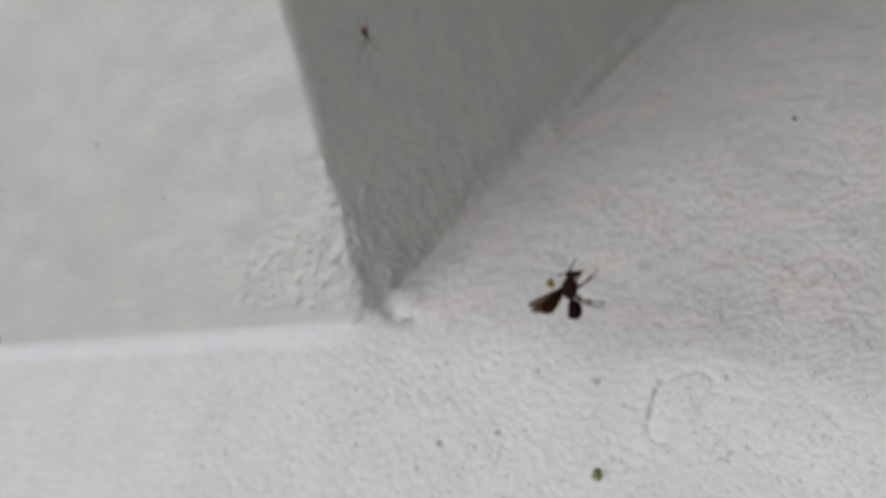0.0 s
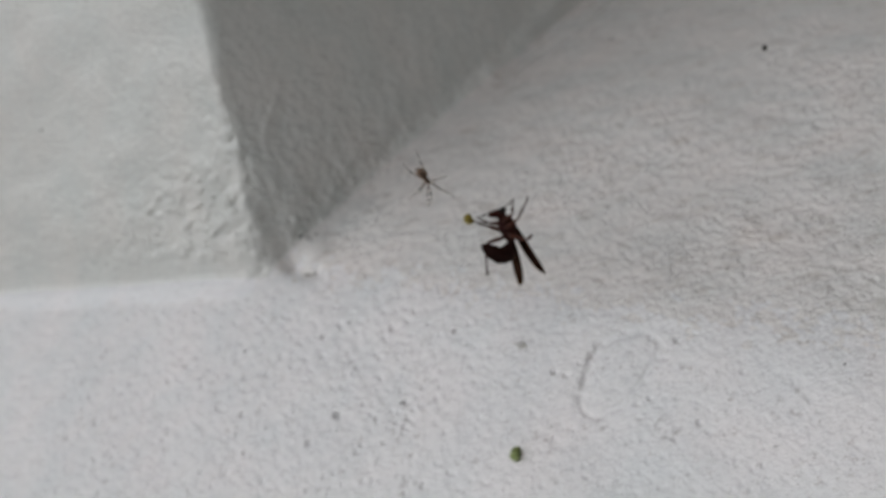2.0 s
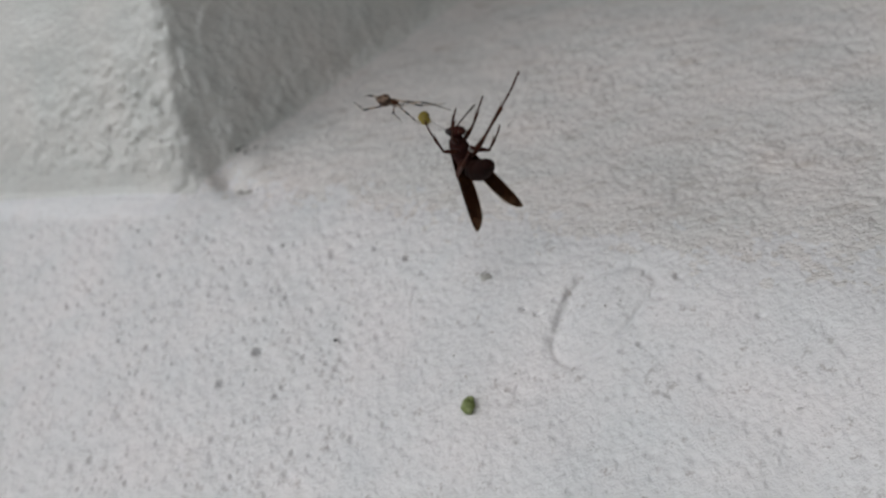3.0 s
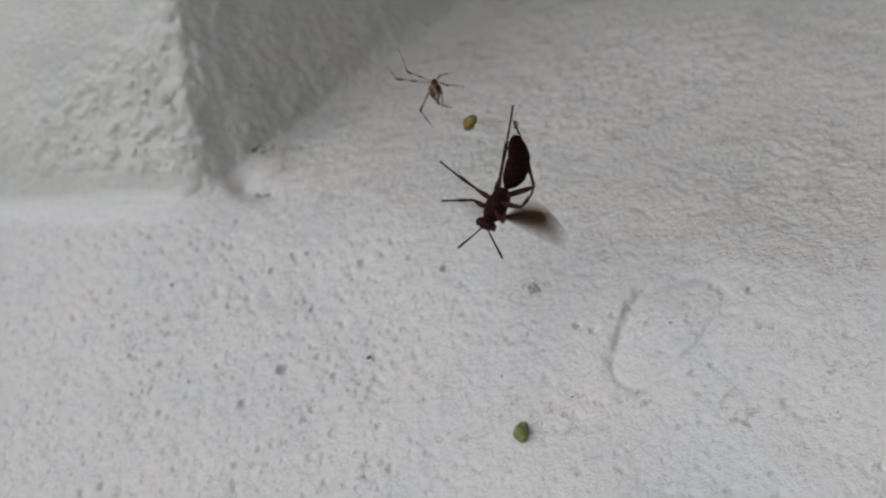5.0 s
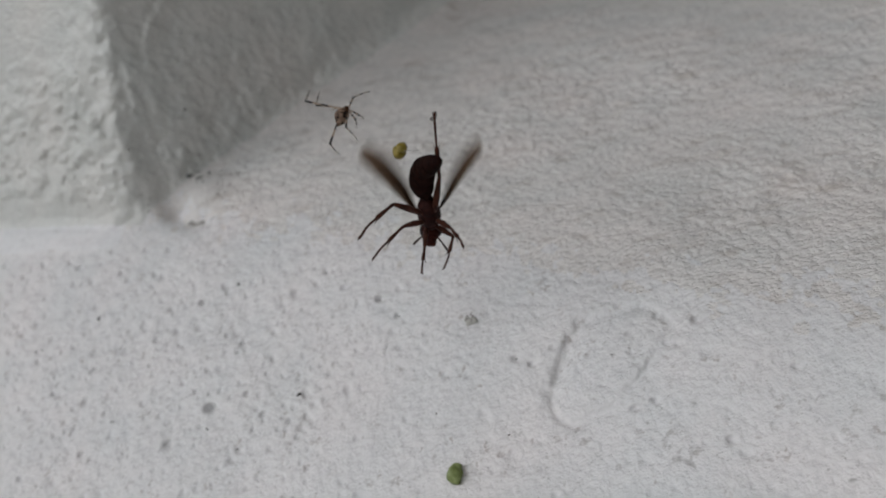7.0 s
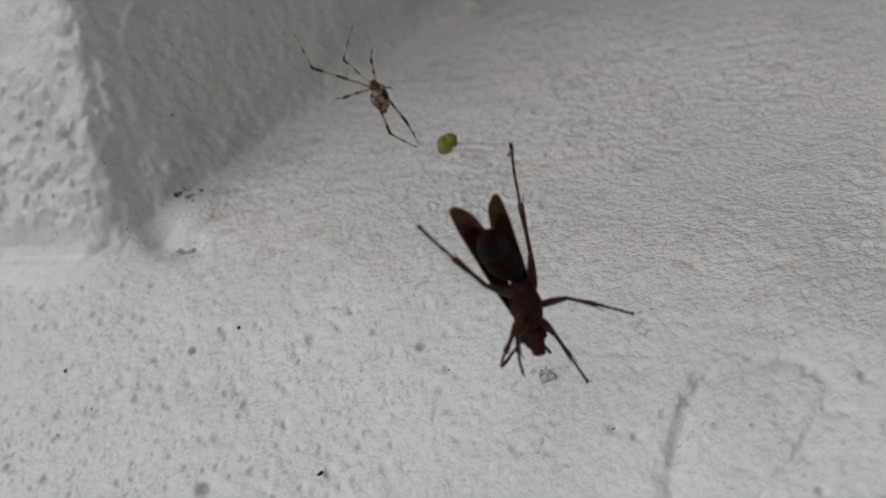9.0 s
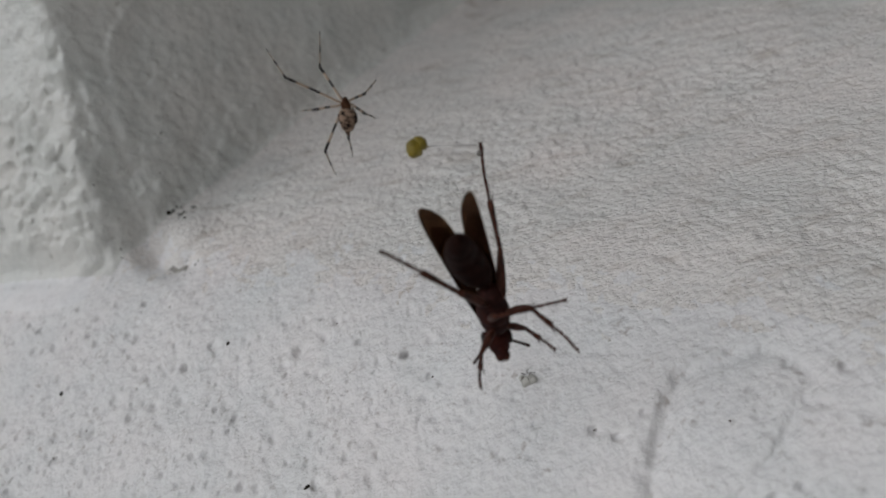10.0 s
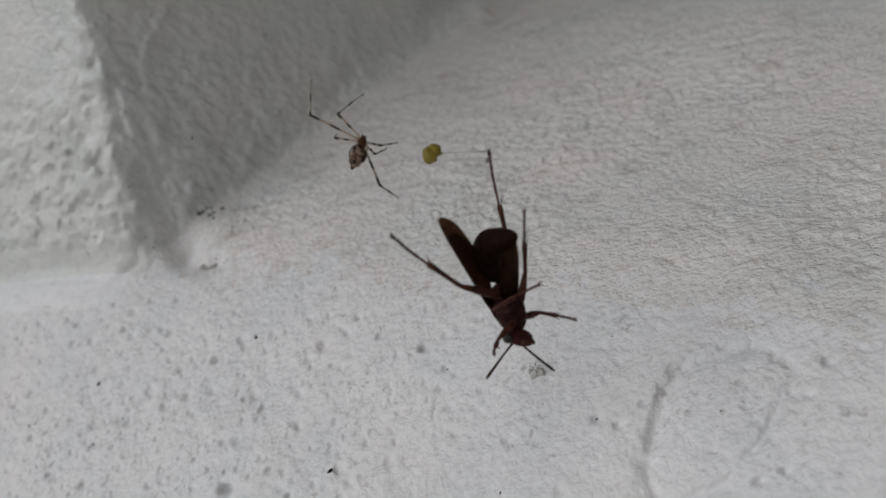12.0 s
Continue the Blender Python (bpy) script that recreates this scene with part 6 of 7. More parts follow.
    walk(snared_bud, [
        (0, pose(0.00298, 0.24500, 1.48030, -60.7, 68.8, -149.0)),
        (0.5, pose(0.00304, 0.24500, 1.47760, -70.9, 61.4, -158.5)),
        (1, pose(0.00065, 0.24500, 1.47933, -45.8, 74.3, -134.7)),
        (1.5, pose(0.00096, 0.24500, 1.47842, -59.0, 69.7, -147.4)),
        (2, pose(0.00315, 0.24500, 1.48118, -56.5, 70.8, -145.0)),
        (2.5, pose(0.00251, 0.24500, 1.47860, -76.3, 54.9, -163.5)),
        (3.5, pose(0.00193, 0.24500, 1.47968, -23.5, 72.8, -88.2)),
        (3.833, pose(0.00174, 0.24500, 1.48004, -34.0, 19.8, -96.2)),
        (4.167, pose(0.00154, 0.24500, 1.48041, -38.2, -33.4, -95.1)),
        (4.5, pose(0.00135, 0.24500, 1.48077, -90.0, -84.5, -45.2)),
        (5, pose(0.00147, 0.24500, 1.47767, -90.0, -79.8, -42.3)),
        (5.5, pose(0.00079, 0.24500, 1.47516, -90.0, -77.2, -37.2)),
        (6, pose(0.00305, 0.24500, 1.47616, -90.0, -71.6, -71.1)),
        (6.5, pose(0.00275, 0.24500, 1.47589, -90.0, -73.4, -75.7)),
        (7.5, pose(0.00126, 0.24500, 1.47737, -77.0, -79.5, -48.3)),
        (8.5, pose(-0.00022, 0.24500, 1.47886, -90.0, -86.2, 4.6)),
        (9, pose(-0.00020, 0.24500, 1.47781, -90.0, -83.5, -13.4)),
        (9.5, pose(0.00226, 0.24500, 1.47936, -90.0, -76.2, -49.0)),
        (10, pose(0.00129, 0.24500, 1.47814, -90.0, -87.2, -0.9)),
        (10.5, pose(0.00109, 0.24500, 1.47852, -84.9, -90.0, 0.0)),
        (10.733, pose(0.00113, 0.24500, 1.47945, -72.5, -80.3, -47.0)),
        (11, pose(0.00117, 0.24500, 1.48038, -90.0, -71.5, -64.6)),
        (11.5, pose(0.00044, 0.24500, 1.47979, -90.0, -72.7, -66.3)),
        (12, pose(0.00100, 0.24500, 1.47881, -90.0, -86.0, -7.8)),
    ])
    walk(spider, [
        (0, pose(-0.06664, 0.25000, 1.59882, -98.8, 17.0, 153.8)),
        (0.5, pose(-0.04990, 0.25000, 1.57495, -119.2, 34.3, 144.5)),
        (0.733, pose(-0.04230, 0.25000, 1.55102, -85.4, 44.1, -156.7)),
        (1, pose(-0.03471, 0.25000, 1.52708, -57.8, 27.4, -103.3)),
        (1.267, pose(-0.02619, 0.25000, 1.51850, -61.1, 37.0, -139.9)),
        (1.5, pose(-0.01768, 0.25000, 1.50991, -71.8, 42.7, 178.4)),
        (2, pose(-0.01144, 0.25000, 1.49829, -86.6, 46.5, -137.5)),
        (2.267, pose(-0.00960, 0.25000, 1.49205, -101.2, 43.7, 178.1)),
        (2.5, pose(-0.00777, 0.25000, 1.48580, -108.7, 34.8, 139.3)),
        (3.167, pose(-0.00784, 0.25000, 1.48542, 178.4, 79.0, 84.1)),
        (3.833, pose(-0.00791, 0.25000, 1.48504, 75.3, 40.6, -1.8)),
        (4.5, pose(-0.00798, 0.25000, 1.48466, 54.9, -8.6, 4.2)),
        (5, pose(-0.00724, 0.25000, 1.48819, 68.6, -9.9, -8.1)),
        (5.5, pose(-0.00729, 0.25000, 1.48584, 62.6, -6.1, -19.7)),
        (6, pose(-0.00398, 0.25000, 1.48230, 66.0, -11.0, -3.7)),
        (6.5, pose(-0.01005, 0.25000, 1.48489, 46.6, 18.6, -9.3)),
        (7.5, pose(-0.01180, 0.25000, 1.48842, 75.3, 1.1, -6.6)),
        (8.5, pose(-0.01356, 0.25000, 1.49194, 104.4, -15.6, -12.8)),
        (9, pose(-0.01213, 0.25000, 1.48899, 81.8, -20.5, -2.7)),
        (9.5, pose(-0.00912, 0.25000, 1.48771, 105.6, 3.4, 7.5)),
        (10, pose(-0.01074, 0.25000, 1.48696, 86.5, -2.9, 25.7)),
        (10.5, pose(-0.01022, 0.25000, 1.48437, 86.6, -3.6, 24.9)),
        (11, pose(-0.01359, 0.25000, 1.48462, 81.2, 4.8, 12.9)),
        (11.5, pose(-0.01272, 0.25000, 1.48455, 87.7, -6.1, -1.4)),
        (12, pose(-0.01282, 0.25000, 1.48210, 96.2, 20.0, 24.9)),
    ])
    walk(SPIDER_PARTS["leg_a"], [
        (0, pose(-0.00075, 0.00185, -0.00010, 48.0, 18.7, 0.8)),
        (0.267, pose(-0.00075, 0.00185, -0.00010, 0.9, 4.5, -32.0)),
        (0.5, pose(-0.00075, 0.00185, -0.00010, -36.3, -27.5, -46.7)),
        (0.733, pose(-0.00075, 0.00185, -0.00010, -50.7, -12.4, 7.4)),
        (1, pose(-0.00075, 0.00185, -0.00010, -47.3, 7.5, 56.5)),
        (1.267, pose(-0.00075, 0.00185, -0.00010, -3.1, 0.4, 19.9)),
        (1.5, pose(-0.00075, 0.00185, -0.00010, 37.8, 20.6, -12.1)),
        (1.733, pose(-0.00075, 0.00185, -0.00010, -7.2, -0.5, 2.1)),
        (2, pose(-0.00075, 0.00185, -0.00010, -55.8, -4.7, 26.9)),
        (2.267, pose(-0.00075, 0.00185, -0.00010, -9.2, -0.7, 12.5)),
        (2.5, pose(-0.00075, 0.00185, -0.00010, 36.0, 12.3, 5.2)),
        (4.5, pose(-0.00075, 0.00185, -0.00010, 5.4, 0.0, 36.7)),
        (5, pose(-0.00075, 0.00185, -0.00010, -9.9, 0.8, 58.7)),
        (5.5, pose(-0.00075, 0.00185, -0.00010, 4.2, -2.8, 67.9)),
        (6, pose(-0.00075, 0.00185, -0.00010, 2.6, -1.0, 50.0)),
        (6.5, pose(-0.00075, 0.00185, -0.00010, -9.6, 1.4, 76.0)),
        (8.5, pose(-0.00075, 0.00185, -0.00010, 4.1, -2.3, 63.8)),
        (9, pose(-0.00075, 0.00185, -0.00010, 15.4, -3.0, 53.0)),
        (9.5, pose(-0.00075, 0.00185, -0.00010, 4.2, -2.7, 67.3)),
        (10, pose(-0.00075, 0.00185, -0.00010, -15.1, 1.7, 56.9)),
        (10.5, pose(-0.00075, 0.00185, -0.00010, -10.1, 0.8, 56.9)),
        (11, pose(-0.00075, 0.00185, -0.00010, -0.2, -1.0, 57.0)),
        (11.5, pose(-0.00075, 0.00185, -0.00010, 10.4, -1.1, 44.8)),
        (12, pose(-0.00075, 0.00185, -0.00010, -24.6, 6.6, 75.1)),
    ])
    walk(SPIDER_PARTS["shin_a"], [
        (0, pose(0.00000, 0.01080, 0.00000, -20.5, -19.0, -35.7)),
        (0.267, pose(0.00000, 0.01080, 0.00000, -13.5, 1.3, 2.9)),
        (0.5, pose(0.00000, 0.01080, 0.00000, 5.0, 12.3, 44.7)),
        (1, pose(0.00000, 0.01080, 0.00000, 1.5, -1.4, -4.7)),
        (1.267, pose(0.00000, 0.01080, 0.00000, -41.4, -14.8, -19.0)),
        (1.5, pose(0.00000, 0.01080, 0.00000, -85.8, -34.3, -20.2)),
        (1.733, pose(0.00000, 0.01080, 0.00000, -37.7, -15.0, -20.5)),
        (2, pose(0.00000, 0.01080, 0.00000, 8.2, -1.5, -6.6)),
        (2.267, pose(0.00000, 0.01080, 0.00000, -25.9, -0.9, -1.6)),
        (2.5, pose(0.00000, 0.01080, 0.00000, -59.8, 2.3, 2.2)),
        (4.5, pose(0.00000, 0.01080, 0.00000, -33.1, -8.7, -13.0)),
        (5, pose(0.00000, 0.01080, 0.00000, -2.7, -12.7, -36.7)),
        (5.5, pose(0.00000, 0.01080, 0.00000, 11.1, -9.9, -45.6)),
        (6, pose(0.00000, 0.01080, 0.00000, 6.7, -6.5, -26.1)),
        (6.5, pose(0.00000, 0.01080, 0.00000, 1.2, -17.4, -54.3)),
        (8.5, pose(0.00000, 0.01080, 0.00000, -20.6, -32.6, -58.6)),
        (9, pose(0.00000, 0.01080, 0.00000, 0.9, -14.8, -46.9)),
        (9.5, pose(0.00000, 0.01080, 0.00000, -26.9, -12.7, -21.3)),
        (10, pose(0.00000, 0.01080, 0.00000, -2.2, -11.9, -35.1)),
        (10.5, pose(0.00000, 0.01080, 0.00000, 8.8, -8.7, -37.1)),
        (11, pose(0.00000, 0.01080, 0.00000, 10.1, -9.8, -43.6)),
        (11.5, pose(0.00000, 0.01080, 0.00000, 11.6, -6.2, -30.2)),
        (12, pose(0.00000, 0.01080, 0.00000, 17.9, -10.3, -63.6)),
    ])
    walk(SPIDER_PARTS["leg_b"], [
        (0, pose(-0.00045, 0.00215, -0.00010, 29.7, 0.2, 20.1)),
        (0.5, pose(-0.00045, 0.00215, -0.00010, 44.7, 2.1, 16.2)),
        (0.733, pose(-0.00045, 0.00215, -0.00010, 15.1, -2.6, 34.6)),
        (1, pose(-0.00045, 0.00215, -0.00010, -14.4, 2.5, 52.9)),
        (1.267, pose(-0.00045, 0.00215, -0.00010, 15.9, -1.4, 28.2)),
        (1.5, pose(-0.00045, 0.00215, -0.00010, 45.1, 7.6, 4.8)),
        (1.733, pose(-0.00045, 0.00215, -0.00010, 7.8, 0.1, 20.2)),
        (2, pose(-0.00045, 0.00215, -0.00010, -30.1, 3.5, 36.9)),
        (2.5, pose(-0.00045, 0.00215, -0.00010, 13.1, 2.4, 6.3)),
        (4.5, pose(-0.00045, 0.00215, -0.00010, 18.2, -0.9, 25.0)),
        (5, pose(-0.00045, 0.00215, -0.00010, -14.2, 1.5, 40.9)),
        (5.5, pose(-0.00045, 0.00215, -0.00010, 3.3, -2.6, 52.4)),
        (6, pose(-0.00045, 0.00215, -0.00010, 23.5, -3.6, 34.4)),
        (6.5, pose(-0.00045, 0.00215, -0.00010, -0.3, -2.3, 66.7)),
        (8.5, pose(-0.00045, 0.00215, -0.00010, -40.2, 3.1, 30.6)),
        (9, pose(-0.00045, 0.00215, -0.00010, -20.3, -0.4, 17.5)),
        (9.5, pose(-0.00045, 0.00215, -0.00010, -43.6, 3.2, 29.8)),
        (10, pose(-0.00045, 0.00215, -0.00010, -28.0, -1.6, 12.4)),
        (10.5, pose(-0.00045, 0.00215, -0.00010, -25.4, 0.2, 21.5)),
        (11, pose(-0.00045, 0.00215, -0.00010, -10.7, -0.0, 20.5)),
        (11.5, pose(-0.00045, 0.00215, -0.00010, -36.1, 3.9, 34.8)),
        (12, pose(-0.00045, 0.00215, -0.00010, -46.9, 5.8, 35.9)),
    ])
    walk(SPIDER_PARTS["shin_b"], [
        (0, pose(0.00000, 0.01000, 0.00000, -42.6, 8.6, 10.8)),
        (0.267, pose(0.00000, 0.01000, 0.00000, -66.4, -7.2, -5.9)),
        (0.5, pose(0.00000, 0.01000, 0.00000, -86.9, -28.1, -16.0)),
        (0.733, pose(0.00000, 0.01000, 0.00000, -38.0, -14.2, -19.4)),
        (1, pose(0.00000, 0.01000, 0.00000, 8.6, -2.6, -11.1)),
        (1.167, pose(0.00000, 0.01000, 0.00000, -36.2, -2.5, -3.5)),
        (1.333, pose(0.00000, 0.01000, 0.00000, -80.5, 3.0, 1.9)),
        (1.5, pose(0.00000, 0.01000, 0.00000, -124.9, 10.6, 1.9)),
        (1.667, pose(0.00000, 0.01000, 0.00000, -75.0, 4.2, 2.9)),
        (1.833, pose(0.00000, 0.01000, 0.00000, -25.4, -0.8, -1.3)),
        (2, pose(0.00000, 0.01000, 0.00000, 24.5, -0.7, -7.8)),
        (2.267, pose(0.00000, 0.01000, 0.00000, -18.8, -5.9, -11.7)),
        (2.5, pose(0.00000, 0.01000, 0.00000, -62.4, -12.4, -11.0)),
        (3.5, pose(0.00000, 0.01000, 0.00000, -31.6, -4.5, -7.0)),
        (4.5, pose(0.00000, 0.01000, 0.00000, -0.5, 0.1, 0.5)),
        (5, pose(0.00000, 0.01000, 0.00000, 31.2, -0.9, -32.6)),
        (5.5, pose(0.00000, 0.01000, 0.00000, 23.2, -5.0, -48.1)),
        (6, pose(0.00000, 0.01000, 0.00000, 1.3, -5.9, -19.6)),
        (6.5, pose(0.00000, 0.01000, 0.00000, 15.6, -9.9, -55.2)),
        (8.5, pose(0.00000, 0.01000, 0.00000, -4.5, -20.0, -53.0)),
        (9, pose(0.00000, 0.01000, 0.00000, 18.0, -8.7, -55.8)),
        (9.5, pose(0.00000, 0.01000, 0.00000, 31.1, -1.0, -33.9)),
        (10, pose(0.00000, 0.01000, 0.00000, 30.9, -0.6, -20.7)),
        (10.5, pose(0.00000, 0.01000, 0.00000, 6.3, -10.5, -40.4)),
        (11, pose(0.00000, 0.01000, 0.00000, -3.4, -7.4, -21.3)),
        (11.5, pose(0.00000, 0.01000, 0.00000, -15.4, -7.5, -16.1)),
        (11.733, pose(0.00000, 0.01000, 0.00000, 3.5, -13.8, -47.4)),
        (12, pose(0.00000, 0.01000, 0.00000, 23.1, -9.3, -79.2)),
    ])
    walk(SPIDER_PARTS["leg_c"], [
        (0, pose(0.00050, 0.00215, -0.00010, 74.5, -16.3, -5.8)),
        (0.267, pose(0.00050, 0.00215, -0.00010, 37.7, -4.6, -13.7)),
        (0.5, pose(0.00050, 0.00215, -0.00010, 0.0, -0.0, -27.1)),
        (1, pose(0.00050, 0.00215, -0.00010, 0.0, -0.0, -27.1)),
        (1.5, pose(0.00050, 0.00215, -0.00010, 0.0, -0.0, -27.1)),
        (2, pose(0.00050, 0.00215, -0.00010, 0.0, -0.0, -27.1)),
        (2.5, pose(0.00050, 0.00215, -0.00010, 0.0, -0.0, -27.1)),
        (4.5, pose(0.00050, 0.00215, -0.00010, -8.2, -0.5, -33.5)),
        (5, pose(0.00050, 0.00215, -0.00010, -31.0, 3.2, -15.7)),
        (5.5, pose(0.00050, 0.00215, -0.00010, -2.5, -0.1, -29.4)),
        (6, pose(0.00050, 0.00215, -0.00010, -10.2, 1.1, -14.4)),
        (6.5, pose(0.00050, 0.00215, -0.00010, 13.4, -2.7, -4.6)),
        (8.5, pose(0.00050, 0.00215, -0.00010, -39.4, 9.8, -0.2)),
        (8.733, pose(0.00050, 0.00215, -0.00010, -8.4, 1.7, -3.7)),
        (9, pose(0.00050, 0.00215, -0.00010, 23.0, -3.3, -10.9)),
        (9.267, pose(0.00050, 0.00215, -0.00010, -34.2, -3.4, -38.3)),
        (9.5, pose(0.00050, 0.00215, -0.00010, -88.9, -26.3, -53.9)),
        (9.733, pose(0.00050, 0.00215, -0.00010, -47.4, -15.9, -62.3)),
        (10, pose(0.00050, 0.00215, -0.00010, -9.1, -2.8, -61.6)),
        (10.5, pose(0.00050, 0.00215, -0.00010, -62.7, -18.4, -56.8)),
        (11, pose(0.00050, 0.00215, -0.00010, -75.2, -5.5, -34.2)),
        (11.167, pose(0.00050, 0.00215, -0.00010, -48.0, 13.0, 1.5)),
        (11.333, pose(0.00050, 0.00215, -0.00010, -14.7, 10.2, 42.4)),
        (11.5, pose(0.00050, 0.00215, -0.00010, 9.5, -12.0, 75.9)),
        (11.667, pose(0.00050, 0.00215, -0.00010, -17.4, 10.5, 35.1)),
        (11.833, pose(0.00050, 0.00215, -0.00010, -52.7, 7.6, -11.9)),
        (12, pose(0.00050, 0.00215, -0.00010, -76.2, -18.7, -50.8)),
    ])
    walk(SPIDER_PARTS["shin_c"], [
        (0, pose(0.00000, 0.00420, 0.00000, -21.5, -16.4, -30.4)),
        (0.5, pose(0.00000, 0.00420, 0.00000, -34.4, -0.0, 0.0)),
        (1, pose(0.00000, 0.00420, 0.00000, -34.4, -0.0, 0.0)),
        (1.5, pose(0.00000, 0.00420, 0.00000, -34.4, -0.0, 0.0)),
        (2, pose(0.00000, 0.00420, 0.00000, -34.4, -0.0, 0.0)),
        (2.5, pose(0.00000, 0.00420, 0.00000, -34.4, -0.0, 0.0)),
        (3.5, pose(0.00000, 0.00420, 0.00000, -0.3, -4.1, -13.2)),
        (4.5, pose(0.00000, 0.00420, 0.00000, 33.8, -0.1, -26.4)),
        (5, pose(0.00000, 0.00420, 0.00000, -2.8, -11.4, -33.1)),
        (5.5, pose(0.00000, 0.00420, 0.00000, -43.3, 10.2, 12.6)),
        (6, pose(0.00000, 0.00420, 0.00000, -7.9, -3.7, -9.5)),
        (6.5, pose(0.00000, 0.00420, 0.00000, 2.8, -14.7, -49.2)),
        (8.5, pose(0.00000, 0.00420, 0.00000, -16.2, -7.5, -15.7)),
        (9, pose(0.00000, 0.00420, 0.00000, -51.4, -3.1, -3.3)),
        (9.5, pose(0.00000, 0.00420, 0.00000, -6.9, 3.7, 9.8)),
        (10, pose(0.00000, 0.00420, 0.00000, 2.5, 5.7, 19.9)),
        (10.5, pose(0.00000, 0.00420, 0.00000, -4.0, 3.0, 8.5)),
        (11, pose(0.00000, 0.00420, 0.00000, -0.9, 2.7, 8.4)),
        (11.267, pose(0.00000, 0.00420, 0.00000, -33.3, -3.9, -5.8)),
        (11.5, pose(0.00000, 0.00420, 0.00000, -64.2, -16.9, -14.6)),
        (11.733, pose(0.00000, 0.00420, 0.00000, -35.3, -3.9, -5.6)),
        (12, pose(0.00000, 0.00420, 0.00000, -4.8, 3.0, 8.5)),
    ])
    walk(SPIDER_PARTS["leg_d"], [
        (0, pose(-0.00080, 0.00140, -0.00010, -147.0, 13.6, 82.4)),
        (0.167, pose(-0.00080, 0.00140, -0.00010, -97.5, 8.4, 85.7)),
        (0.333, pose(-0.00080, 0.00140, -0.00010, -48.8, 2.5, 84.0)),
        (0.5, pose(-0.00080, 0.00140, -0.00010, 0.0, -0.0, 78.3)),
        (1, pose(-0.00080, 0.00140, -0.00010, 0.0, -0.0, 78.3)),
        (1.5, pose(-0.00080, 0.00140, -0.00010, 0.0, -0.0, 78.3)),
        (1.733, pose(-0.00080, 0.00140, -0.00010, -36.3, -4.2, 65.6)),
        (2, pose(-0.00080, 0.00140, -0.00010, -71.6, -15.1, 57.6)),
        (2.267, pose(-0.00080, 0.00140, -0.00010, -119.5, -11.7, 71.5)),
        (2.5, pose(-0.00080, 0.00140, -0.00010, -164.7, 0.5, 78.4)),
        (3.5, pose(-0.00080, 0.00140, -0.00010, -101.2, -16.6, 64.7)),
        (4.5, pose(-0.00080, 0.00140, -0.00010, -34.4, -11.3, 42.9)),
        (5, pose(-0.00080, 0.00140, -0.00010, -58.3, -17.1, 48.2)),
        (5.5, pose(-0.00080, 0.00140, -0.00010, -40.6, -12.6, 45.1)),
        (6, pose(-0.00080, 0.00140, -0.00010, -30.2, -3.2, 66.6)),
        (6.5, pose(-0.00080, 0.00140, -0.00010, -34.3, -13.2, 37.4)),
        (7.5, pose(-0.00080, 0.00140, -0.00010, -22.1, -2.3, 66.4)),
        (8.5, pose(-0.00080, 0.00140, -0.00010, -6.3, 1.0, 96.9)),
        (9, pose(-0.00080, 0.00140, -0.00010, 0.2, -0.0, 86.7)),
        (9.5, pose(-0.00080, 0.00140, -0.00010, -1.5, 0.3, 99.1)),
        (10, pose(-0.00080, 0.00140, -0.00010, -35.6, 2.4, 85.8)),
        (10.5, pose(-0.00080, 0.00140, -0.00010, -35.4, -0.5, 76.7)),
        (11, pose(-0.00080, 0.00140, -0.00010, -44.8, -6.9, 61.7)),
        (11.5, pose(-0.00080, 0.00140, -0.00010, -33.8, -1.4, 73.6)),
        (12, pose(-0.00080, 0.00140, -0.00010, -41.7, 3.8, 88.4)),
    ])
    walk(SPIDER_PARTS["shin_d"], [
        (0, pose(0.00000, 0.00500, 0.00000, -46.8, -13.8, -16.1)),
        (0.5, pose(0.00000, 0.00500, 0.00000, -34.4, -0.0, 0.0)),
        (1, pose(0.00000, 0.00500, 0.00000, -34.4, -0.0, 0.0)),
        (1.5, pose(0.00000, 0.00500, 0.00000, -34.4, -0.0, 0.0)),
        (2, pose(0.00000, 0.00500, 0.00000, -39.7, -19.1, -25.2)),
        (2.267, pose(0.00000, 0.00500, 0.00000, 1.1, -10.3, -33.6)),
        (2.5, pose(0.00000, 0.00500, 0.00000, 39.7, 1.6, -34.2)),
        (3.5, pose(0.00000, 0.00500, 0.00000, 2.3, -10.1, -34.1)),
        (4.5, pose(0.00000, 0.00500, 0.00000, -37.0, -19.2, -26.6)),
        (5, pose(0.00000, 0.00500, 0.00000, -10.7, 0.1, 0.2)),
        (5.5, pose(0.00000, 0.00500, 0.00000, -9.0, 0.4, 1.0)),
        (6, pose(0.00000, 0.00500, 0.00000, -49.1, -23.1, -25.8)),
        (6.5, pose(0.00000, 0.00500, 0.00000, -8.3, 0.6, 1.6)),
        (8.5, pose(0.00000, 0.00500, 0.00000, -36.9, -0.7, -1.0)),
        (9, pose(0.00000, 0.00500, 0.00000, -43.8, -19.6, -24.1)),
        (9.5, pose(0.00000, 0.00500, 0.00000, -45.8, -1.1, -1.3)),
        (10, pose(0.00000, 0.00500, 0.00000, -25.4, -9.3, -16.2)),
        (10.5, pose(0.00000, 0.00500, 0.00000, -23.5, -29.0, -50.2)),
        (11, pose(0.00000, 0.00500, 0.00000, -7.5, -7.8, -20.1)),
        (11.5, pose(0.00000, 0.00500, 0.00000, -25.6, -18.5, -31.5)),
        (12, pose(0.00000, 0.00500, 0.00000, -46.2, -22.8, -26.8)),
    ])
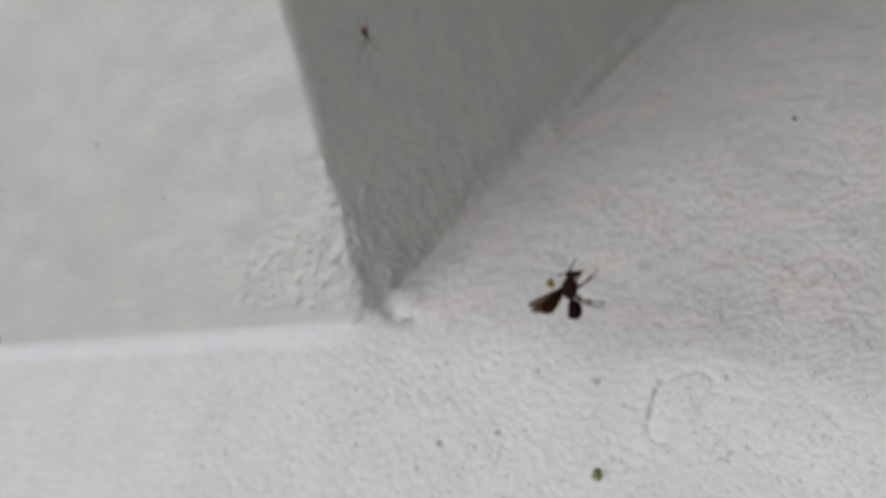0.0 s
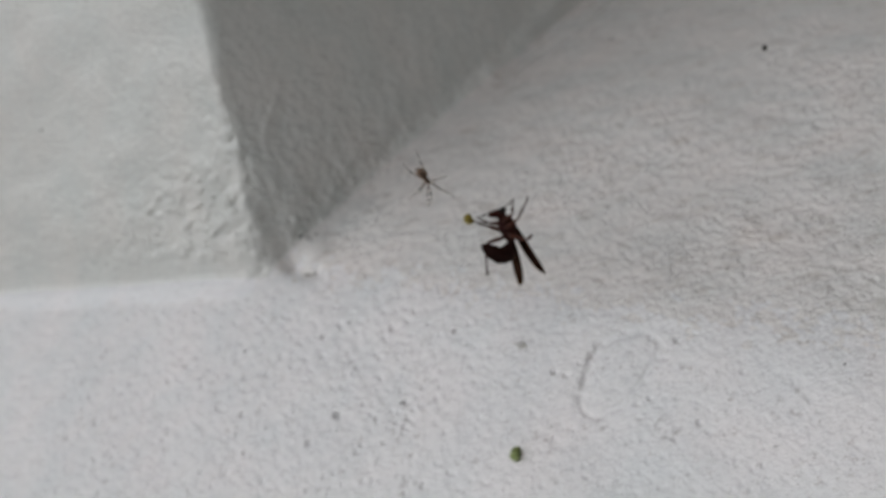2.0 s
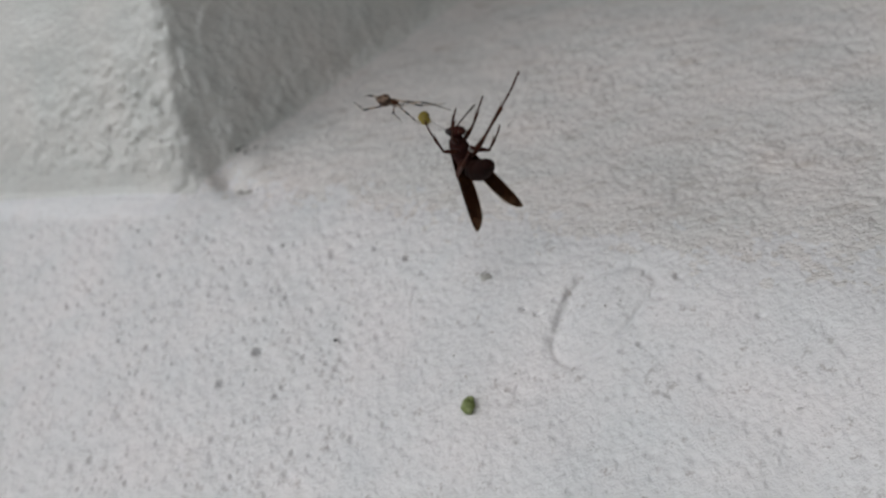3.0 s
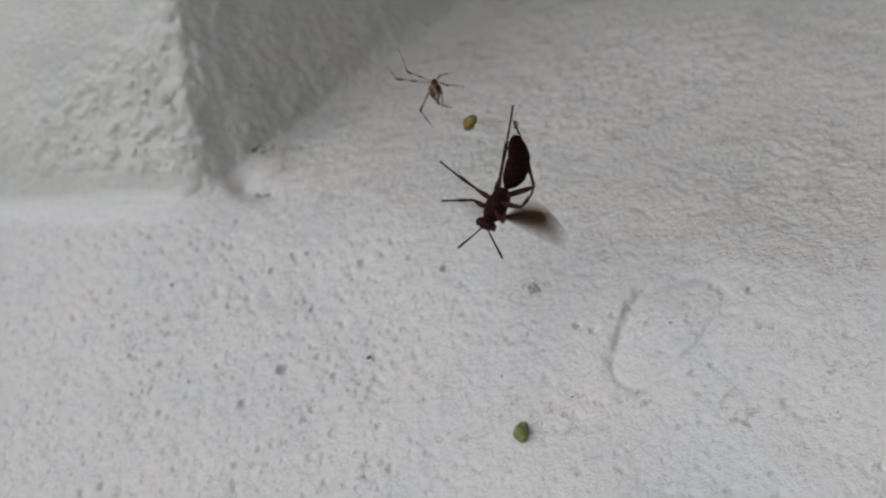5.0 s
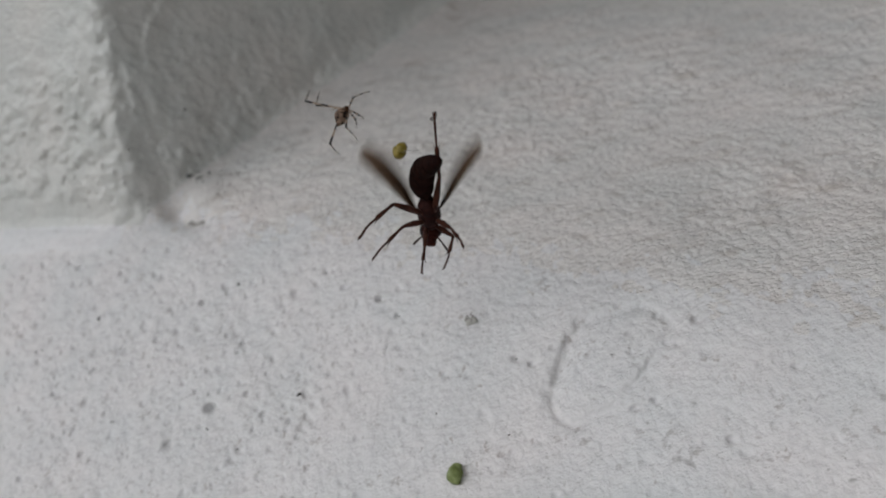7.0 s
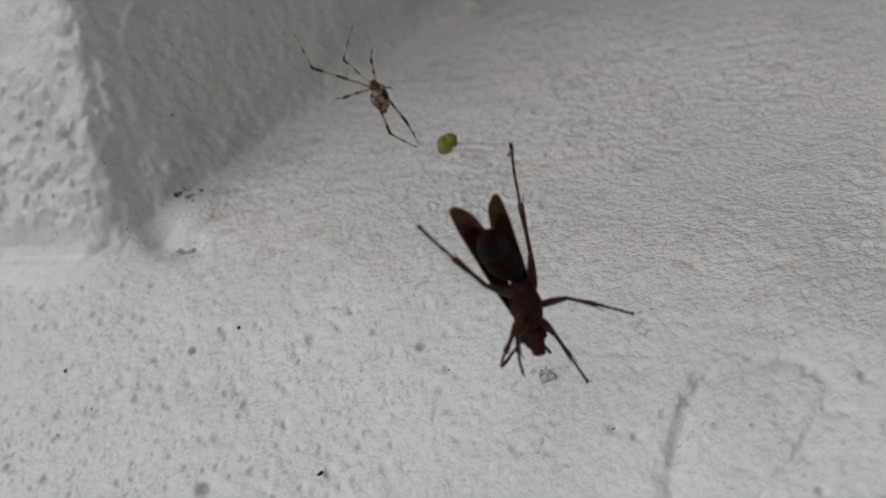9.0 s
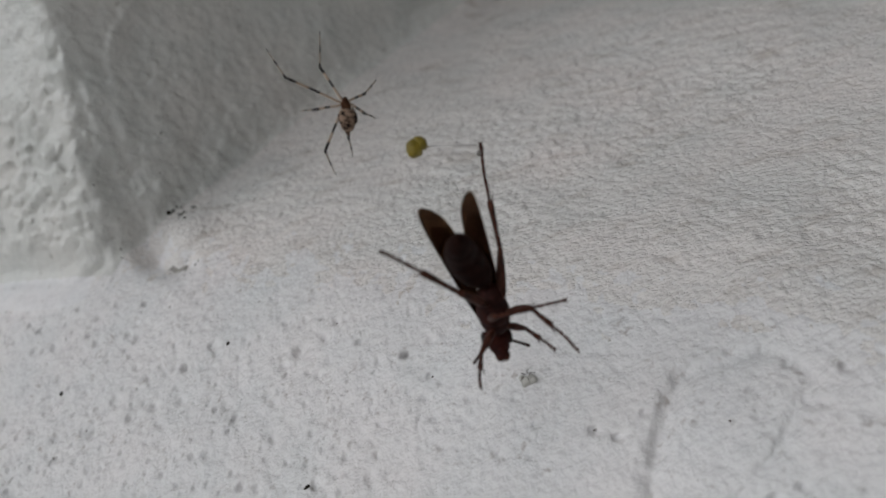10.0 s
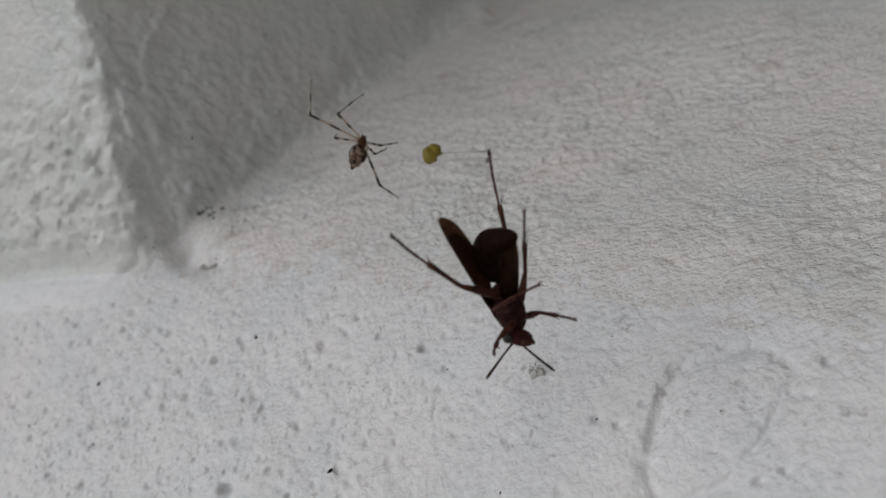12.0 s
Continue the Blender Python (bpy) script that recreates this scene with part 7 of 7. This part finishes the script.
    walk(SPIDER_PARTS["leg_e"], [
        (0, pose(0.00075, 0.00180, -0.00010, -106.6, 5.0, -55.8)),
        (0.267, pose(0.00075, 0.00180, -0.00010, -53.3, 1.6, -56.4)),
        (0.5, pose(0.00075, 0.00180, -0.00010, 0.0, -0.0, -59.5)),
        (1, pose(0.00075, 0.00180, -0.00010, 0.0, -0.0, -59.5)),
        (1.267, pose(0.00075, 0.00180, -0.00010, 25.8, -8.2, -24.8)),
        (1.5, pose(0.00075, 0.00180, -0.00010, 44.0, -29.1, 5.9)),
        (2, pose(0.00075, 0.00180, -0.00010, 9.1, -15.0, 58.0)),
        (2.167, pose(0.00075, 0.00180, -0.00010, -21.8, 18.8, 21.9)),
        (2.333, pose(0.00075, 0.00180, -0.00010, -70.2, 20.7, -30.4)),
        (2.5, pose(0.00075, 0.00180, -0.00010, -103.3, -11.1, -68.3)),
        (3.5, pose(0.00075, 0.00180, -0.00010, -63.0, -2.5, -63.7)),
        (4.5, pose(0.00075, 0.00180, -0.00010, -22.3, 1.0, -54.6)),
        (5, pose(0.00075, 0.00180, -0.00010, -55.6, 1.0, -57.6)),
        (5.5, pose(0.00075, 0.00180, -0.00010, -50.8, 11.1, -36.4)),
        (6, pose(0.00075, 0.00180, -0.00010, -38.5, 0.2, -58.9)),
        (6.5, pose(0.00075, 0.00180, -0.00010, -37.3, 10.3, -29.7)),
        (7.5, pose(0.00075, 0.00180, -0.00010, -61.8, -1.8, -62.5)),
        (8.5, pose(0.00075, 0.00180, -0.00010, -77.3, -24.5, -89.9)),
        (9, pose(0.00075, 0.00180, -0.00010, -70.2, 4.0, -53.9)),
        (9.267, pose(0.00075, 0.00180, -0.00010, -35.0, -7.7, -83.6)),
        (9.5, pose(0.00075, 0.00180, -0.00010, 1.1, 0.6, -114.4)),
        (10, pose(0.00075, 0.00180, -0.00010, -30.1, -10.9, -98.5)),
        (10.5, pose(0.00075, 0.00180, -0.00010, -23.7, -10.8, -108.0)),
        (11, pose(0.00075, 0.00180, -0.00010, -55.4, -1.4, -62.2)),
        (11.5, pose(0.00075, 0.00180, -0.00010, -64.5, -0.3, -60.0)),
        (12, pose(0.00075, 0.00180, -0.00010, -32.4, -1.8, -65.6)),
    ])
    walk(SPIDER_PARTS["shin_e"], [
        (0, pose(0.00000, 0.00420, 0.00000, -17.4, 14.9, 30.2)),
        (0.5, pose(0.00000, 0.00420, 0.00000, -34.4, -0.0, 0.0)),
        (1, pose(0.00000, 0.00420, 0.00000, -34.4, -0.0, 0.0)),
        (1.5, pose(0.00000, 0.00420, 0.00000, -26.5, 11.0, 18.5)),
        (2, pose(0.00000, 0.00420, 0.00000, 19.2, -0.4, -2.9)),
        (2.5, pose(0.00000, 0.00420, 0.00000, -8.2, 16.4, 40.6)),
        (4.5, pose(0.00000, 0.00420, 0.00000, -24.4, 4.1, 7.2)),
        (5, pose(0.00000, 0.00420, 0.00000, 25.9, -2.2, -29.2)),
        (5.5, pose(0.00000, 0.00420, 0.00000, 16.2, -4.1, -25.2)),
        (6, pose(0.00000, 0.00420, 0.00000, 2.8, -0.7, -2.6)),
        (6.5, pose(0.00000, 0.00420, 0.00000, -8.8, 4.6, 11.7)),
        (8.5, pose(0.00000, 0.00420, 0.00000, 10.4, 3.6, 16.9)),
        (9, pose(0.00000, 0.00420, 0.00000, 11.2, -0.1, -0.6)),
        (9.5, pose(0.00000, 0.00420, 0.00000, -33.6, 0.2, 0.3)),
        (10, pose(0.00000, 0.00420, 0.00000, -7.9, 7.6, 19.5)),
        (10.5, pose(0.00000, 0.00420, 0.00000, -14.9, 14.6, 31.2)),
        (11, pose(0.00000, 0.00420, 0.00000, 13.2, 2.5, 13.5)),
        (11.5, pose(0.00000, 0.00420, 0.00000, 28.3, -0.7, -13.3)),
        (12, pose(0.00000, 0.00420, 0.00000, 17.0, 1.8, 11.4)),
    ])
    walk(SPIDER_PARTS["leg_f"], [
        (0, pose(0.00080, 0.00140, -0.00010, -79.6, -11.8, -101.2)),
        (0.267, pose(0.00080, 0.00140, -0.00010, -40.0, -3.3, -96.2)),
        (0.5, pose(0.00080, 0.00140, -0.00010, 0.0, -0.0, -87.0)),
        (1, pose(0.00080, 0.00140, -0.00010, 0.0, -0.0, -87.0)),
        (1.5, pose(0.00080, 0.00140, -0.00010, 0.0, -0.0, -87.0)),
        (2, pose(0.00080, 0.00140, -0.00010, 0.0, -0.0, -87.0)),
        (2.267, pose(0.00080, 0.00140, -0.00010, -40.9, -5.3, -101.1)),
        (2.5, pose(0.00080, 0.00140, -0.00010, -81.0, -18.4, -108.5)),
        (4.5, pose(0.00080, 0.00140, -0.00010, -48.6, 6.7, -72.3)),
        (5, pose(0.00080, 0.00140, -0.00010, -86.5, 0.6, -86.5)),
        (5.267, pose(0.00080, 0.00140, -0.00010, -52.9, -5.8, -98.7)),
        (5.5, pose(0.00080, 0.00140, -0.00010, -18.6, -4.2, -112.5)),
        (6, pose(0.00080, 0.00140, -0.00010, -66.0, -8.4, -100.0)),
        (6.267, pose(0.00080, 0.00140, -0.00010, -72.2, 14.7, -67.0)),
        (6.5, pose(0.00080, 0.00140, -0.00010, -63.0, 37.2, -29.5)),
        (7.167, pose(0.00080, 0.00140, -0.00010, -62.5, 6.5, -76.4)),
        (7.833, pose(0.00080, 0.00140, -0.00010, -39.4, -14.1, -125.0)),
        (8.5, pose(0.00080, 0.00140, -0.00010, -8.5, -8.8, -178.4)),
        (8.733, pose(0.00080, 0.00140, -0.00010, -46.3, -15.5, -122.3)),
        (9, pose(0.00080, 0.00140, -0.00010, -73.7, 10.4, -73.2)),
        (9.5, pose(0.00080, 0.00140, -0.00010, -35.0, -8.4, -113.3)),
        (10, pose(0.00080, 0.00140, -0.00010, -58.5, 2.9, -81.9)),
        (10.5, pose(0.00080, 0.00140, -0.00010, -58.7, 3.1, -81.5)),
        (11, pose(0.00080, 0.00140, -0.00010, -74.9, 10.4, -73.5)),
        (11.5, pose(0.00080, 0.00140, -0.00010, -82.5, 1.8, -84.9)),
        (12, pose(0.00080, 0.00140, -0.00010, -45.0, -1.2, -90.0)),
    ])
    walk(SPIDER_PARTS["shin_f"], [
        (0, pose(0.00000, 0.00400, 0.00000, -24.5, 12.6, 22.1)),
        (0.5, pose(0.00000, 0.00400, 0.00000, -34.4, -0.0, 0.0)),
        (1, pose(0.00000, 0.00400, 0.00000, -34.4, -0.0, 0.0)),
        (1.5, pose(0.00000, 0.00400, 0.00000, -34.4, -0.0, 0.0)),
        (2, pose(0.00000, 0.00400, 0.00000, -34.4, -0.0, 0.0)),
        (2.5, pose(0.00000, 0.00400, 0.00000, -27.6, 19.6, 32.1)),
        (4.5, pose(0.00000, 0.00400, 0.00000, -13.2, 4.6, 10.4)),
        (5, pose(0.00000, 0.00400, 0.00000, -13.1, -5.1, -11.5)),
        (5.5, pose(0.00000, 0.00400, 0.00000, -15.2, 3.6, 7.7)),
        (6, pose(0.00000, 0.00400, 0.00000, -9.7, 6.9, 17.0)),
        (6.5, pose(0.00000, 0.00400, 0.00000, -5.7, 3.2, 8.7)),
        (8.5, pose(0.00000, 0.00400, 0.00000, -62.9, 8.0, 7.0)),
        (9, pose(0.00000, 0.00400, 0.00000, -8.3, 1.5, 3.9)),
        (9.5, pose(0.00000, 0.00400, 0.00000, -34.8, 7.8, 11.3)),
        (10, pose(0.00000, 0.00400, 0.00000, -7.4, 0.8, 2.2)),
        (10.5, pose(0.00000, 0.00400, 0.00000, -7.4, 0.9, 2.3)),
        (11, pose(0.00000, 0.00400, 0.00000, -6.6, 1.4, 3.8)),
        (11.5, pose(0.00000, 0.00400, 0.00000, -11.8, 2.3, 5.4)),
        (12, pose(0.00000, 0.00400, 0.00000, 1.5, 12.0, 39.2)),
    ])
    walk(SPIDER_PARTS["leg_g"], [
        (0, pose(-0.00060, 0.00100, -0.00010, -13.5, 10.0, -152.1)),
        (0.5, pose(-0.00060, 0.00100, -0.00010, -29.3, 13.1, -177.5)),
        (1, pose(-0.00060, 0.00100, -0.00010, 0.9, 0.0, 133.4)),
        (1.5, pose(-0.00060, 0.00100, -0.00010, -12.8, 3.7, 167.3)),
        (2, pose(-0.00060, 0.00100, -0.00010, -31.5, -2.5, 126.0)),
        (2.5, pose(-0.00060, 0.00100, -0.00010, -27.2, 10.8, 177.5)),
        (4.5, pose(-0.00060, 0.00100, -0.00010, 24.0, -6.1, 163.0)),
        (5, pose(-0.00060, 0.00100, -0.00010, 1.3, -0.2, 153.3)),
        (5.5, pose(-0.00060, 0.00100, -0.00010, 3.3, -0.9, 164.9)),
        (6, pose(-0.00060, 0.00100, -0.00010, -23.6, 6.0, 163.1)),
        (6.5, pose(-0.00060, 0.00100, -0.00010, -34.1, 10.1, 167.1)),
        (8.5, pose(-0.00060, 0.00100, -0.00010, -38.1, 3.6, 145.4)),
        (9, pose(-0.00060, 0.00100, -0.00010, -27.4, 10.2, 175.3)),
        (9.5, pose(-0.00060, 0.00100, -0.00010, -23.4, 6.9, 167.7)),
        (10, pose(-0.00060, 0.00100, -0.00010, -25.4, 4.7, 155.5)),
        (10.5, pose(-0.00060, 0.00100, -0.00010, -15.3, 5.8, 176.2)),
        (11, pose(-0.00060, 0.00100, -0.00010, -59.1, 11.9, 155.8)),
        (11.5, pose(-0.00060, 0.00100, -0.00010, -58.6, 10.3, 153.3)),
        (11.733, pose(-0.00060, 0.00100, -0.00010, 1.7, -0.3, 152.0)),
        (12, pose(-0.00060, 0.00100, -0.00010, 62.6, -4.3, 142.1)),
    ])
    walk(SPIDER_PARTS["shin_g"], [
        (0, pose(0.00000, 0.00820, 0.00000, 8.3, -13.6, -54.6)),
        (0.5, pose(0.00000, 0.00820, 0.00000, 21.7, -3.1, -27.7)),
        (1, pose(0.00000, 0.00820, 0.00000, 11.4, 3.4, 16.8)),
        (1.5, pose(0.00000, 0.00820, 0.00000, 22.3, -0.4, -3.6)),
        (2, pose(0.00000, 0.00820, 0.00000, 9.4, 0.8, 3.8)),
        (2.5, pose(0.00000, 0.00820, 0.00000, -5.1, -0.6, -1.8)),
        (3.167, pose(0.00000, 0.00820, 0.00000, -52.7, 3.9, 4.1)),
        (3.833, pose(0.00000, 0.00820, 0.00000, -100.5, 11.4, 4.8)),
        (4.5, pose(0.00000, 0.00820, 0.00000, -149.6, 16.8, -0.6)),
        (5, pose(0.00000, 0.00820, 0.00000, -83.1, 19.5, 11.9)),
        (5.5, pose(0.00000, 0.00820, 0.00000, -135.8, 15.4, 1.3)),
        (5.733, pose(0.00000, 0.00820, 0.00000, -101.3, 16.7, 6.8)),
        (6, pose(0.00000, 0.00820, 0.00000, -66.9, 14.8, 12.1)),
        (6.5, pose(0.00000, 0.00820, 0.00000, -78.7, -12.1, -8.0)),
        (8.5, pose(0.00000, 0.00820, 0.00000, -58.3, 20.7, 19.8)),
        (9, pose(0.00000, 0.00820, 0.00000, -35.0, 16.5, 23.7)),
        (9.5, pose(0.00000, 0.00820, 0.00000, -34.7, 25.0, 35.7)),
        (10, pose(0.00000, 0.00820, 0.00000, -41.1, 22.6, 29.0)),
        (10.5, pose(0.00000, 0.00820, 0.00000, -39.5, 28.0, 36.7)),
        (11, pose(0.00000, 0.00820, 0.00000, -48.3, 25.0, 28.3)),
        (11.5, pose(0.00000, 0.00820, 0.00000, -47.0, 19.1, 22.1)),
        (11.733, pose(0.00000, 0.00820, 0.00000, -102.5, 25.0, 10.0)),
        (12, pose(0.00000, 0.00820, 0.00000, -158.0, 19.1, -2.1)),
    ])
    walk(SPIDER_PARTS["leg_h"], [
        (0, pose(0.00060, 0.00100, -0.00010, -34.4, -15.1, 178.6)),
        (0.5, pose(0.00060, 0.00100, -0.00010, -28.6, -7.9, -165.3)),
        (0.733, pose(0.00060, 0.00100, -0.00010, -10.7, -6.5, 162.7)),
        (1, pose(0.00060, 0.00100, -0.00010, 3.8, 4.0, 132.6)),
        (1.5, pose(0.00060, 0.00100, -0.00010, -16.5, -5.4, -170.9)),
        (2, pose(0.00060, 0.00100, -0.00010, -60.3, -24.3, -175.7)),
        (2.5, pose(0.00060, 0.00100, -0.00010, -10.2, -1.8, -154.5)),
        (4.5, pose(0.00060, 0.00100, -0.00010, 36.4, 12.4, -171.6)),
        (5, pose(0.00060, 0.00100, -0.00010, 14.6, 5.9, -178.6)),
        (5.5, pose(0.00060, 0.00100, -0.00010, 9.9, 3.0, -168.5)),
        (6, pose(0.00060, 0.00100, -0.00010, 44.0, 11.5, -163.1)),
        (6.5, pose(0.00060, 0.00100, -0.00010, 6.1, 1.4, -160.5)),
        (8.5, pose(0.00060, 0.00100, -0.00010, 49.5, 16.8, -170.5)),
        (8.733, pose(0.00060, 0.00100, -0.00010, 12.9, 3.8, -168.1)),
        (9, pose(0.00060, 0.00100, -0.00010, -24.3, -5.2, -158.6)),
        (9.5, pose(0.00060, 0.00100, -0.00010, -39.5, -12.7, -169.5)),
        (10, pose(0.00060, 0.00100, -0.00010, -64.3, -2.7, -139.3)),
        (10.5, pose(0.00060, 0.00100, -0.00010, -49.5, -0.5, -136.1)),
        (10.733, pose(0.00060, 0.00100, -0.00010, -16.7, -2.2, -150.2)),
        (11, pose(0.00060, 0.00100, -0.00010, 15.6, 3.9, -163.0)),
        (11.5, pose(0.00060, 0.00100, -0.00010, -16.7, -5.6, -172.0)),
        (12, pose(0.00060, 0.00100, -0.00010, -4.6, -0.0, -135.5)),
    ])
    walk(SPIDER_PARTS["shin_h"], [
        (0, pose(0.00000, 0.00800, 0.00000, 17.8, 1.5, 10.6)),
        (0.5, pose(0.00000, 0.00800, 0.00000, 1.3, -3.2, -10.8)),
        (1, pose(0.00000, 0.00800, 0.00000, 17.1, 3.6, 23.3)),
        (1.5, pose(0.00000, 0.00800, 0.00000, 2.5, 1.5, 5.4)),
        (2, pose(0.00000, 0.00800, 0.00000, -0.4, -3.9, -12.4)),
        (2.5, pose(0.00000, 0.00800, 0.00000, 26.8, -2.0, -29.7)),
        (3.167, pose(0.00000, 0.00800, 0.00000, 83.1, 10.1, -22.2)),
        (3.833, pose(0.00000, 0.00800, 0.00000, 141.4, 10.4, -7.7)),
        (4.5, pose(0.00000, 0.00800, 0.00000, -162.3, -1.6, 0.2)),
        (5, pose(0.00000, 0.00800, 0.00000, -116.2, 27.5, 7.3)),
        (5.5, pose(0.00000, 0.00800, 0.00000, -130.7, 5.9, 0.8)),
        (6, pose(0.00000, 0.00800, 0.00000, -160.4, -6.4, 0.8)),
        (6.167, pose(0.00000, 0.00800, 0.00000, -104.2, 10.4, 3.9)),
        (6.333, pose(0.00000, 0.00800, 0.00000, -44.2, 16.7, 20.3)),
        (6.5, pose(0.00000, 0.00800, 0.00000, 14.6, 6.1, 34.0)),
        (7.5, pose(0.00000, 0.00800, 0.00000, -34.2, 2.7, 4.0)),
        (8.5, pose(0.00000, 0.00800, 0.00000, -77.5, -21.3, -14.5)),
        (9, pose(0.00000, 0.00800, 0.00000, -45.3, 4.3, 5.2)),
        (9.5, pose(0.00000, 0.00800, 0.00000, -15.8, 7.3, 15.5)),
        (10, pose(0.00000, 0.00800, 0.00000, 2.7, 3.8, 13.3)),
        (10.5, pose(0.00000, 0.00800, 0.00000, -13.8, 13.5, 29.6)),
        (11, pose(0.00000, 0.00800, 0.00000, -66.3, 29.0, 24.2)),
        (11.5, pose(0.00000, 0.00800, 0.00000, -36.1, 13.9, 19.6)),
        (12, pose(0.00000, 0.00800, 0.00000, -32.5, 21.3, 31.7)),
    ])


motions()
